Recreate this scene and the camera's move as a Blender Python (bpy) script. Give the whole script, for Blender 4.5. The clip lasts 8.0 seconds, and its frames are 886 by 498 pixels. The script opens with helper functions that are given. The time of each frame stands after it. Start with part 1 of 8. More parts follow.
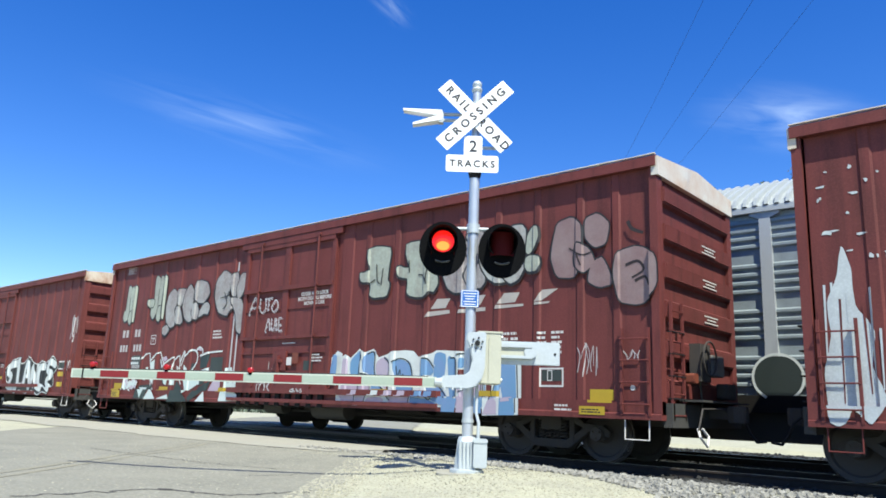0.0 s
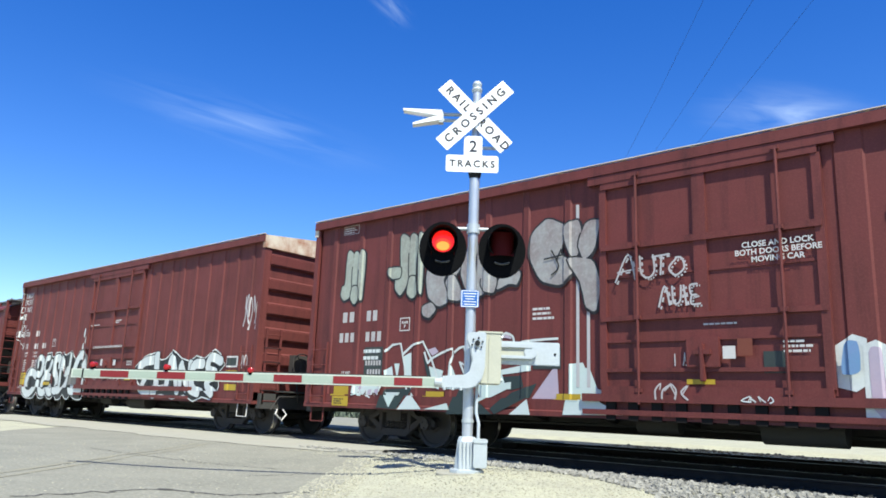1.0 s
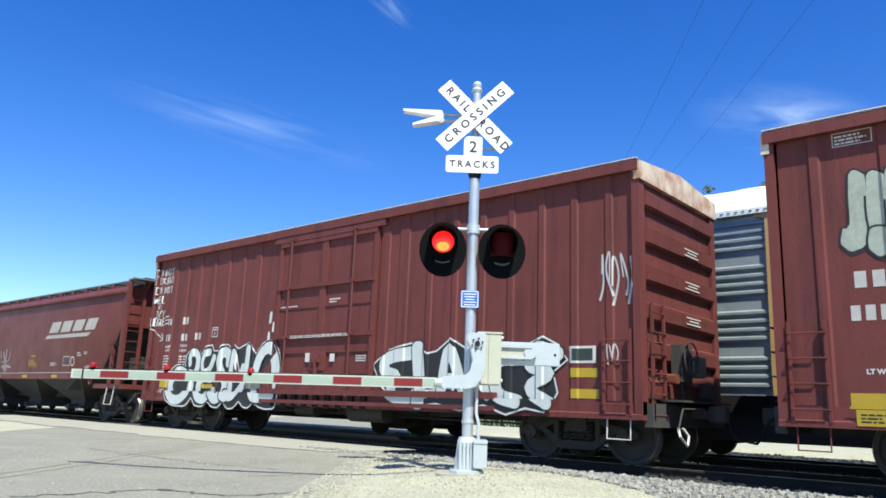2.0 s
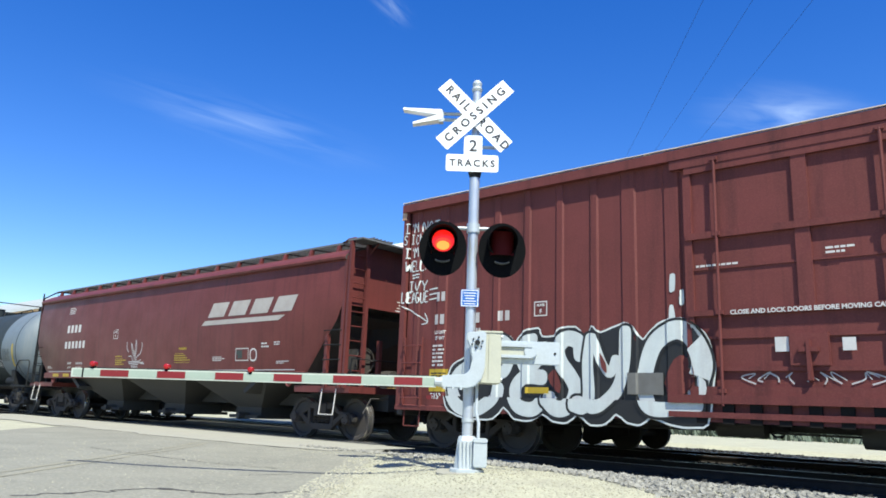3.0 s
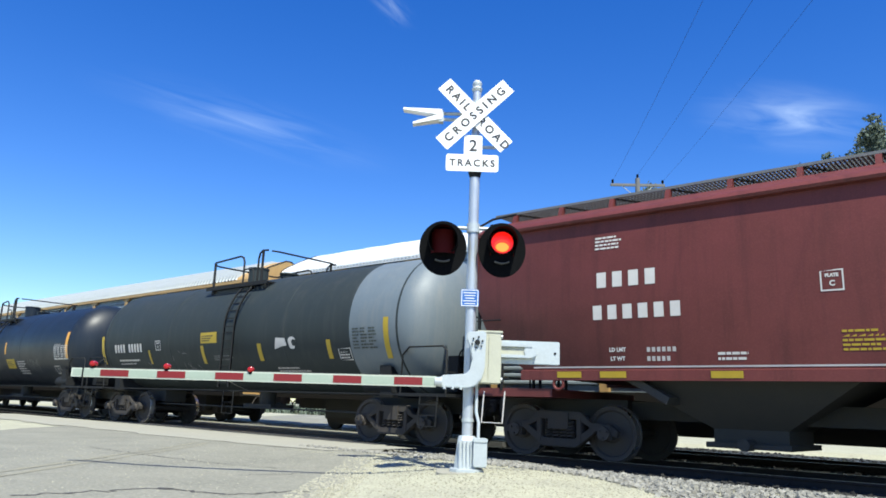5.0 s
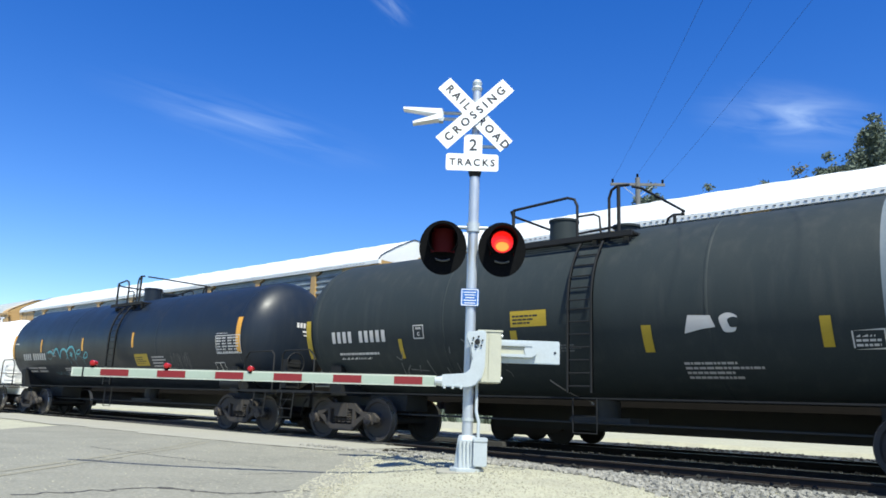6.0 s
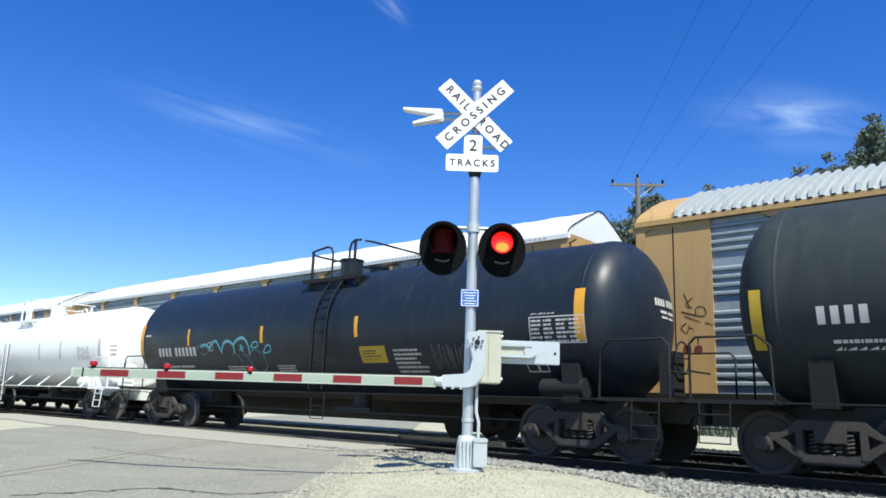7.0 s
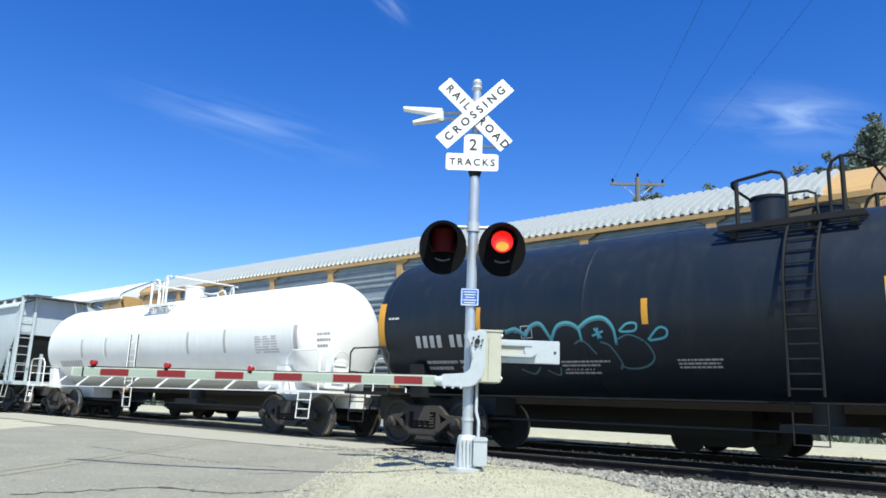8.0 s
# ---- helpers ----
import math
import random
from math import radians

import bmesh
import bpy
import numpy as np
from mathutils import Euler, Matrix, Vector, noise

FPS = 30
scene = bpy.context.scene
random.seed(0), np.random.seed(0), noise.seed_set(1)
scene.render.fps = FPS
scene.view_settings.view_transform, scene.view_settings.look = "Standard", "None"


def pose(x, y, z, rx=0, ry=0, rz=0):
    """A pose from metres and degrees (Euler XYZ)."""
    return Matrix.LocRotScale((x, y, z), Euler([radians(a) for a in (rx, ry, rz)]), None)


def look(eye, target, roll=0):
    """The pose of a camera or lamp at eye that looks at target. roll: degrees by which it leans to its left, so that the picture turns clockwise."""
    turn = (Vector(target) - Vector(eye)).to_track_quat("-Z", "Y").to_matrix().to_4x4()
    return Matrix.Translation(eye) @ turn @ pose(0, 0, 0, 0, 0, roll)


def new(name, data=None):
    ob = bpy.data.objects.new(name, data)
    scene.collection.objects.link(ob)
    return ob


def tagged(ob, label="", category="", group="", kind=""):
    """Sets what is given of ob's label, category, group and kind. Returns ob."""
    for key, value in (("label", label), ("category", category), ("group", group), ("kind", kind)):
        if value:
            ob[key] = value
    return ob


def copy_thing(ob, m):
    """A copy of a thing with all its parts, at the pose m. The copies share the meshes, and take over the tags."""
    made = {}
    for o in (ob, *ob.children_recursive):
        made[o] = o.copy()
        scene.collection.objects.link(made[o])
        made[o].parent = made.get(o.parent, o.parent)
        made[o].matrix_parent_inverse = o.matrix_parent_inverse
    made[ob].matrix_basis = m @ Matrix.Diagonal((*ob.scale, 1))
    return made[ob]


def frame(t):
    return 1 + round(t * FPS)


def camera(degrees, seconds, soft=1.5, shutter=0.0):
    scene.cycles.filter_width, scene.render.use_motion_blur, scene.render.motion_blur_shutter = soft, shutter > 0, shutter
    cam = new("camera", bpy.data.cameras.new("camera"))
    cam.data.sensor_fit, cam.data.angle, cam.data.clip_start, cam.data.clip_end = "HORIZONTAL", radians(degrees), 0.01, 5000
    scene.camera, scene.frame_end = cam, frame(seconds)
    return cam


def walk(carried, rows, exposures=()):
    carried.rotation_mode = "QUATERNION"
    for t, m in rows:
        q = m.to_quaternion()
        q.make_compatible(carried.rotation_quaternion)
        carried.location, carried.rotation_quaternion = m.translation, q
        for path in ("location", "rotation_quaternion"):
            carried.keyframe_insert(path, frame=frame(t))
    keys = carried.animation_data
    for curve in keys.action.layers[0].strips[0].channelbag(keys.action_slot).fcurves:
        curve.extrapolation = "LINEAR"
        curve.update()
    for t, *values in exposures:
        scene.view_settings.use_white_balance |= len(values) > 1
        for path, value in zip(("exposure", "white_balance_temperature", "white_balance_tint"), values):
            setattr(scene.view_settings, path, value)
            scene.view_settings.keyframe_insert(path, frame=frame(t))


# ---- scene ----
cam = camera(61.8, 8.0, soft=1.7)
EYE = (0.0, 0.0, 0.775)
SWAY = [(0.0, 0.04), (0.8, 0.03), (1.5, 0.11), (3.0, 0.0), (4.5, 0.0), (6.0, -0.06), (6.6, -0.04), (7.2, -0.02), (8.0, -0.08)]
walk(cam, [(t, pose(*EYE, 90 + 12.134 + d, -2.105, 40.685)) for t, d in SWAY], [(0.0, 0.78, 6340, 2), (4.6, 0.77, 6340, 2), (5.9, 0.66, 6340, 2), (8.0, 0.66, 6340, 2)])

# ---- daylight ----
world = bpy.data.worlds.new("sky")
scene.world = world
world.use_nodes = True
wn = world.node_tree.nodes
sky = wn.new("ShaderNodeTexSky")
sky.sky_type, sky.sun_disc = "NISHITA", False
SUN_EL, SUN_DIR = radians(57), Vector((0.86, -0.51))
sky.sun_elevation = SUN_EL
sky.sun_rotation = math.atan2(SUN_DIR.x, SUN_DIR.y)
sky.air_density, sky.dust_density, sky.ozone_density = 1.0, 0.3, 3.0
hue = wn.new("ShaderNodeHueSaturation")   # the clear deep blue of a dry day
hue.inputs["Hue"].default_value, hue.inputs["Saturation"].default_value, hue.inputs["Value"].default_value = 0.52, 1.38, 1.10
world.node_tree.links.new(sky.outputs[0], hue.inputs["Color"])
world.node_tree.links.new(hue.outputs[0], wn["Background"].inputs[0])
wn["Background"].inputs[1].default_value = 0.11
sun = new("sun", bpy.data.lights.new("sun", "SUN"))
sun.data.energy, sun.data.angle, sun.data.color = 5.0, radians(0.53), (1.0, 0.94, 0.84)
sun.matrix_world = look((0, 0, 0), (-SUN_DIR.x * math.cos(SUN_EL), -SUN_DIR.y * math.cos(SUN_EL), -math.sin(SUN_EL)))

TRACK_Y, BACK_Y = 12.32, 16.8

# ---- small builders ----
AHEAD, ASIDE = Vector((-0.652, 0.758, 0)), Vector((0.758, 0.652, 0))   # along the road, and across it to the right


def on_road(f, r, z=0.0):
    return AHEAD * f + ASIDE * r + Vector((0, 0, z))


def bx(bm, x0, x1, y0, y1, z0, z1, m=None):
    vs = [bm.verts.new((m or Matrix()) @ Vector(p)) for p in ((x0, y0, z0), (x1, y0, z0), (x1, y1, z0), (x0, y1, z0), (x0, y0, z1), (x1, y0, z1), (x1, y1, z1), (x0, y1, z1))]
    for f in ((3, 2, 1, 0), (4, 5, 6, 7), (0, 1, 5, 4), (1, 2, 6, 5), (2, 3, 7, 6), (3, 0, 4, 7)):
        bm.faces.new([vs[i] for i in f])


def loft(bm, rings, closed=True, caps=True):
    """Skin over rings of the same number of points."""
    vr = [[bm.verts.new(p) for p in ring] for ring in rings]
    n = len(vr[0])
    for a, b in zip(vr, vr[1:]):
        for i in range(n if closed else n - 1):
            j = (i + 1) % n
            bm.faces.new((a[i], a[j], b[j], b[i]))
    if caps and closed:
        bm.faces.new(vr[0][::-1])
        bm.faces.new(vr[-1])


def cyl(bm, p0, p1, r, seg=10, r2=None):
    p0, p1 = Vector(p0), Vector(p1)
    q = (p1 - p0).to_track_quat("Z", "Y")
    ring = lambda c, rr: [c + q @ Vector((rr * math.cos(a), rr * math.sin(a), 0)) for a in (2 * math.pi * i / seg for i in range(seg))]
    loft(bm, [ring(p0, r), ring(p1, r if r2 is None else r2)])


def rod(bm, pts, r, seg=6):
    """A round bar along a path, mitred at its bends."""
    p = [Vector(q) for q in pts]
    way = [(b - a).normalized() for a, b in zip(p, p[1:])]
    q = way[0].to_track_quat("Z", "Y")
    rings = []
    for i, c in enumerate(p):
        d = way[0] if i == 0 else way[-1] if i == len(p) - 1 else (way[i - 1] + way[i])
        d = d.normalized() if d.length > 0.05 else way[min(i, len(way) - 1)]
        q = (q @ Vector((0, 0, 1))).rotation_difference(d) @ q
        rings.append([c + q @ Vector((r * math.cos(a), r * math.sin(a), 0)) for a in (2 * math.pi * k / seg for k in range(seg))])
    loft(bm, rings)


def extrude(bm, poly, axis, d0, d1, m=None):
    """A flat outline, pushed along an axis ('x', 'y' or 'z') from d0 to d1."""
    put = {"x": lambda a, b, d: (d, a, b), "y": lambda a, b, d: (a, d, b), "z": lambda a, b, d: (a, b, d)}[axis]
    loft(bm, [[(m or Matrix()) @ Vector(put(a, b, d)) for a, b in poly] for d in (d0, d1)])


def rounded(x0, x1, z0, z1, r, n=4):
    out = []
    for cx, cz, a0 in ((x1 - r, z1 - r, 0), (x0 + r, z1 - r, 90), (x0 + r, z0 + r, 180), (x1 - r, z0 + r, 270)):
        out += [(cx + r * math.cos(radians(a0 + 90 * i / n)), cz + r * math.sin(radians(a0 + 90 * i / n))) for i in range(n + 1)]
    return out


def mesh_of(name, bm, mats, smooth=0.0, bevel=0.0):
    bmesh.ops.recalc_face_normals(bm, faces=bm.faces)
    if bevel:
        bmesh.ops.bevel(bm, geom=[e for e in bm.edges if len(e.link_faces) == 2 and e.calc_face_angle() > 0.6], offset=bevel, segments=2, affect="EDGES", clamp_overlap=True)
    me = bpy.data.meshes.new(name)
    bm.to_mesh(me)
    bm.free()
    for m in mats if isinstance(mats, (list, tuple)) else [mats]:
        me.materials.append(m)
    if smooth:
        me.shade_smooth()
        me.set_sharp_from_angle(angle=radians(smooth))
    return me


def part(name, bm, mats, parent=None, label="", smooth=0.0, bevel=0.0):
    me = bm if isinstance(bm, bpy.types.Mesh) else mesh_of(name, bm, mats, smooth, bevel)
    ob = new(name, me)
    ob.parent = parent
    return tagged(ob, label)


def thing(name, label, category, m=None, group="", kind=""):
    ob = tagged(new(name), label, category, group, kind)
    if m is not None:
        ob.matrix_world = m
    return ob


TEXTS = {}


def glyphs(body, size, bold=0.0, spread=1.0):
    """The faces of a word in the built-in font, centred, as lists of (x, z)."""
    key = (body, size, bold, spread)
    if key not in TEXTS:
        cu = bpy.data.curves.new("word", "FONT")
        cu.body, cu.size, cu.align_x, cu.align_y, cu.offset, cu.space_character, cu.resolution_u = body, size, "CENTER", "CENTER", bold, spread, 3
        ob = new("word", cu)
        bpy.context.view_layer.update()
        me = bpy.data.meshes.new_from_object(ob.evaluated_get(bpy.context.evaluated_depsgraph_get()))
        TEXTS[key] = [[(me.vertices[i].co.x, me.vertices[i].co.y) for i in p.vertices] for p in me.polygons]
        bpy.data.objects.remove(ob)
        bpy.data.curves.remove(cu)
        bpy.data.meshes.remove(me)
    return TEXTS[key]


def word(name, body, size, mat, parent, m, bold=0.0, spread=1.0, label=""):
    """Flat lettering in the plane x, z of the pose m."""
    bm = bmesh.new()
    for poly in glyphs(body, size, bold, spread):
        bm.faces.new([bm.verts.new(m @ Vector((x, 0, z))) for x, z in poly])
    return part(name, bm, mat, parent, label)


# ---- materials ----
def material(name, base, rough=0.6, metal=0.0, second=None, spread=0.35, scale=1.2, streak=0.0, streak_col=(0.05, 0.03, 0.02), fine=0.12, bump=0.15, fine_scale=40.0, island=0.0, spec=0.5):
    """Painted, stained or raw surface: broad blotches, streaks that run down, fine grain and relief."""
    m = bpy.data.materials.new(name)
    m.use_nodes = True
    nt = m.node_tree
    n, l = nt.nodes, nt.links
    bs = n["Principled BSDF"]
    tc = n.new("ShaderNodeTexCoord")
    def noise_of(vec_scale, detail, rgh=0.6):
        mp = n.new("ShaderNodeMapping")
        mp.inputs["Scale"].default_value = vec_scale
        l.new(tc.outputs["Object"], mp.inputs[0])
        t = n.new("ShaderNodeTexNoise")
        t.inputs["Scale"].default_value, t.inputs["Detail"].default_value, t.inputs["Roughness"].default_value = 1.0, detail, rgh
        l.new(mp.outputs[0], t.inputs[0])
        return t
    def mix(fac, a, b):
        x = n.new("ShaderNodeMix")
        x.data_type = "RGBA"
        l.new(fac, x.inputs[0])
        for s, v in ((x.inputs[6], a), (x.inputs[7], b)):
            if isinstance(v, tuple):
                s.default_value = (*v, 1)
            else:
                l.new(v, s)
        return x.outputs[2]
    def ramp(fac, lo, hi, top=1.0):
        r = n.new("ShaderNodeMapRange")
        r.inputs[1].default_value, r.inputs[2].default_value, r.inputs[4].default_value = lo, hi, top
        l.new(fac, r.inputs[0])
        return r.outputs[0]
    broad = noise_of((scale,) * 3, 5)
    col = mix(ramp(broad.outputs[0], 0.35, 0.7, spread), base, second or tuple(c * 0.55 for c in base))
    if streak:
        st = noise_of((5.0, 5.0, 0.35), 4)
        col = mix(ramp(st.outputs[0], 0.5, 0.75, streak), col, streak_col)
    grain = noise_of((fine_scale,) * 3, 3)
    col = mix(ramp(grain.outputs[0], 0.45, 0.75, fine), col, tuple(min(1, c * 1.5 + 0.02) for c in base))
    if island:
        gi = n.new("ShaderNodeNewGeometry")
        oi = n.new("ShaderNodeObjectInfo")
        ad = n.new("ShaderNodeMath")
        ad.operation = "ADD"
        l.new(gi.outputs["Random Per Island"], ad.inputs[0])
        l.new(oi.outputs["Random"], ad.inputs[1])
        col = mix(ramp(ad.outputs[0], 0.2, 1.8, island), col, tuple(c * 0.35 for c in base))
    l.new(col, bs.inputs["Base Color"])
    bs.inputs["Metallic"].default_value = metal
    bs.inputs["Specular IOR Level"].default_value = spec
    rr = n.new("ShaderNodeMapRange")
    rr.inputs[3].default_value, rr.inputs[4].default_value = max(0.05, rough - 0.15), min(1, rough + 0.15)
    l.new(broad.outputs[0], rr.inputs[0])
    l.new(rr.outputs[0], bs.inputs["Roughness"])
    if bump:
        b = n.new("ShaderNodeBump")
        b.inputs["Strength"].default_value, b.inputs["Distance"].default_value = bump, 0.01
        l.new(grain.outputs[0], b.inputs["Height"])
        l.new(b.outputs[0], bs.inputs["Normal"])
    return m


def glow(name, col, power, base=(0.3, 0.0, 0.0)):
    m = material(name, base, 0.2, bump=0)
    bs = m.node_tree.nodes["Principled BSDF"]
    bs.inputs["Emission Color"].default_value, bs.inputs["Emission Strength"].default_value = (*col, 1), power
    return m


RED = material("boxcar_oxide_red", (0.134, 0.0325, 0.0285), 0.6, second=(0.095, 0.0265, 0.0225), spread=0.6, streak=0.6, streak_col=(0.034, 0.011, 0.010), fine=0.25, spec=0.3)
RED_B = material("faded_boxcar_red", (0.134, 0.034, 0.0295), 0.65, second=(0.095, 0.027, 0.023), spread=0.6, streak=0.55, streak_col=(0.034, 0.011, 0.010), fine=0.25, spec=0.3)
RED_H = material("hopper_red", (0.128, 0.0325, 0.029), 0.5, second=(0.085, 0.022, 0.019), spread=0.6, streak=0.5, streak_col=(0.040, 0.013, 0.011), fine=0.2, spec=0.3)
RUSTWHITE = material("galvanised_roof_end", (0.56, 0.53, 0.46), 0.5, 0.0, second=(0.42, 0.22, 0.10), spread=0.6, scale=2.0)
RUSTY = material("rust_stained_gable", (0.58, 0.50, 0.38), 0.6, second=(0.30, 0.11, 0.045), spread=1.0, scale=2.6, streak=0.6, streak_col=(0.24, 0.09, 0.04))
TANK_K = material("tank_black", (0.027, 0.035, 0.037), 0.6, second=(0.038, 0.045, 0.045), streak=0.5, streak_col=(0.054, 0.058, 0.056), bump=0.03, spec=0.15)
TANK_B = material("tank_blue_black", (0.010, 0.016, 0.026), 0.42, second=(0.015, 0.020, 0.028), streak=0.5, streak_col=(0.028, 0.032, 0.037), bump=0.02, spec=0.28)
TANK_G = material("tank_grey_primer", (0.128, 0.158, 0.178), 0.55, second=(0.105, 0.13, 0.148), spread=0.7, streak=0.3, streak_col=(0.22, 0.22, 0.2), bump=0.02)
WHITE = material("tank_white", (0.74, 0.75, 0.74), 0.35, second=(0.68, 0.66, 0.6), spread=0.3, streak=0.2, streak_col=(0.5, 0.47, 0.42), bump=0.03)
GREYWHITE = material("hopper_light_grey", (0.42, 0.48, 0.50), 0.5, second=(0.4, 0.44, 0.45), streak=0.3, streak_col=(0.3, 0.3, 0.28))
UNDER = material("underframe_black", (0.040, 0.040, 0.037), 0.9, second=(0.070, 0.063, 0.054), scale=3, bump=0.3)
TRUCK = material("truck_rusty_black", (0.036, 0.033, 0.030), 0.9, second=(0.075, 0.057, 0.042), scale=5, bump=0.3)
GREYDUST = material("dusty_grey_casting", (0.14, 0.14, 0.13), 0.85, second=(0.08, 0.07, 0.06), scale=5)
WHEEL = material("wheel_steel", (0.052, 0.047, 0.043), 0.75, 0.2, second=(0.075, 0.056, 0.042), scale=6)
TREAD = material("polished_tread", (0.55, 0.53, 0.5), 0.3, 0.9, bump=0)
WALK = material("walkway_grating", (0.15, 0.155, 0.155), 0.6, 0.2, bump=0)
IRON = material("black_handrail", (0.016, 0.017, 0.018), 0.7, bump=0, spec=0.2)
GALV = material("galvanised_panel", (0.27, 0.315, 0.33), 0.55, 0.2, second=(0.16, 0.18, 0.19), scale=3, spread=0.5)
GALV_ROOF = material("galvanised_roof", (0.36, 0.385, 0.38), 0.5, 0.15, second=(0.28, 0.30, 0.30), scale=2.0)
WHITE_ROOF = material("white_roof", (0.70, 0.72, 0.70), 0.45, second=(0.58, 0.60, 0.59), spread=0.6, bump=0.03)
YELLOW = material("autorack_yellow", (0.42, 0.27, 0.105), 0.55, second=(0.37, 0.23, 0.09), streak=0.3, streak_col=(0.25, 0.14, 0.06))
GREYPOST = material("autorack_grey", (0.36, 0.38, 0.39), 0.5, second=(0.28, 0.3, 0.31))
BROWN = material("autorack_sill", (0.014, 0.013, 0.012), 0.9, second=(0.026, 0.022, 0.019), scale=3, spec=0.1)
MARK = material("weathered_mark", (0.45, 0.43, 0.41), 0.6, second=(0.33, 0.30, 0.28), spread=0.6, scale=6, bump=0)
CREAM_LOGO = material("cream_logo_paint", (0.40, 0.37, 0.33), 0.55, second=(0.30, 0.26, 0.23), spread=0.6, scale=3, bump=0)
STENCIL = material("white_stencil", (0.55, 0.54, 0.51), 0.6, second=(0.5, 0.45, 0.42), spread=0.4, scale=5, bump=0)
LABEL_Y = material("yellow_sticker", (0.40, 0.28, 0.015), 0.5, second=(0.30, 0.21, 0.02), scale=6, bump=0)
LABEL_DK = material("dark_sticker", (0.03, 0.04, 0.035), 0.5, bump=0)
ORANGE = material("orange_reflector", (0.68, 0.33, 0.03), 0.4, bump=0)
P_SILVER = material("silver_spray", (0.34, 0.335, 0.31), 0.5, 0.1, second=(0.22, 0.17, 0.16), spread=0.9, scale=2.2, streak=0.55, streak_col=(0.20, 0.13, 0.12), fine=0.3, fine_scale=14, bump=0)
P_PALE = material("pale_silver_spray", (0.39, 0.40, 0.36), 0.5, 0.1, second=(0.27, 0.24, 0.22), spread=0.9, scale=1.8, streak=0.5, streak_col=(0.22, 0.16, 0.14), fine=0.3, fine_scale=14, bump=0)
P_LIME = material("pale_green_spray", (0.36, 0.39, 0.31), 0.5, 0.1, second=(0.25, 0.25, 0.21), spread=0.8, scale=2.2, streak=0.45, streak_col=(0.22, 0.17, 0.14), fine=0.3, fine_scale=14, bump=0)
P_FADED = material("worn_through_spray", (0.19, 0.12, 0.115), 0.55, second=(0.25, 0.2, 0.19), spread=0.8, scale=3.0, fine=0.4, bump=0)
P_THROW = material("streaky_white_spray", (0.56, 0.60, 0.57), 0.5, second=(0.40, 0.43, 0.42), spread=0.5, scale=2.2, streak=0.35, streak_col=(0.34, 0.30, 0.28), bump=0)
P_WORN = material("worn_grey_tag", (0.16, 0.165, 0.165), 0.6, second=(0.07, 0.075, 0.075), spread=1.0, scale=8, bump=0)
P_SOOT = material("thin_black_overspray", (0.022, 0.014, 0.013), 0.6, bump=0)
RUST_P = material("rusty_orange_plate", (0.16, 0.04, 0.02), 0.6, bump=0)
P_BLACK = material("black_spray", (0.014, 0.014, 0.014), 0.5, bump=0)
P_WHITE = material("white_spray", (0.60, 0.64, 0.60), 0.5, second=(0.42, 0.43, 0.42), spread=0.6, scale=3.0, bump=0)
P_BLUE = material("blue_spray", (0.125, 0.26, 0.41), 0.5, second=(0.17, 0.25, 0.43), scale=2.0, spread=0.9, bump=0)
P_PINK = material("lilac_spray", (0.38, 0.33, 0.40), 0.5, second=(0.46, 0.35, 0.40), scale=2.0, spread=0.7, bump=0)
P_GREEN = material("dark_green_spray", (0.02, 0.035, 0.033), 0.5, bump=0)
P_CHALK = material("chalky_white_spray", (0.46, 0.50, 0.50), 0.6, second=(0.34, 0.36, 0.36), spread=0.7, scale=3.0, fine=0.3, bump=0)
P_MINT = material("mint_spray", (0.48, 0.58, 0.53), 0.5, second=(0.66, 0.62, 0.68), scale=2.0, bump=0)
P_CYAN = material("cyan_spray", (0.10, 0.40, 0.46), 0.5, bump=0)
P_CYAN_D = material("worn_blue_spray", (0.07, 0.17, 0.21), 0.55, second=(0.10, 0.14, 0.15), spread=0.8, scale=4, bump=0)
P_TAG = material("grey_tag", (0.45, 0.43, 0.42), 0.5, bump=0)
ALU = material("galvanised_mast", (0.46, 0.49, 0.52), 0.38, 0.5, second=(0.5, 0.52, 0.55), scale=4, bump=0.03)
CAST = material("aluminium_paint", (0.46, 0.50, 0.51), 0.45, 0.25, second=(0.34, 0.37, 0.37), scale=6, bump=0.05)
CREAM = material("mechanism_paint", (0.42, 0.42, 0.33), 0.5, second=(0.33, 0.33, 0.27), scale=4, bump=0.04)
SIGN_W = material("sign_white", (0.82, 0.83, 0.82), 0.45, second=(0.74, 0.75, 0.74), bump=0)
SIGN_K = material("sign_black", (0.02, 0.02, 0.025), 0.5, bump=0)
SIGN_B = material("sign_blue", (0.03, 0.13, 0.42), 0.4, bump=0)
LAMP_K = material("lamp_black", (0.0045, 0.0048, 0.0055), 0.75, bump=0, spec=0.04)
ARM_R = material("reflective_red", (0.17, 0.008, 0.010), 0.5, second=(0.14, 0.007, 0.009), bump=0)
ARM_W = material("reflective_white", (0.46, 0.50, 0.42), 0.45, second=(0.28, 0.32, 0.26), scale=4, bump=0)
ARM_P = material("greenish_reflective_band", (0.30, 0.36, 0.29), 0.45, second=(0.24, 0.29, 0.23), scale=4, bump=0)
LAMP_LIP = material("hood_highlight_grey", (0.10, 0.105, 0.11), 0.35, bump=0)
LENS = material("red_lens", (0.06, 0.004, 0.005), 0.6, bump=0, spec=0.1)
LED_ON = glow("lit_red_lamp", (1.0, 0.012, 0.008), 0.62)
LED_MID = glow("lit_lamp_middle", (1.0, 0.05, 0.012), 0.85)
LED_HOT = glow("lit_lamp_filament", (1.0, 0.24, 0.03), 1.3)
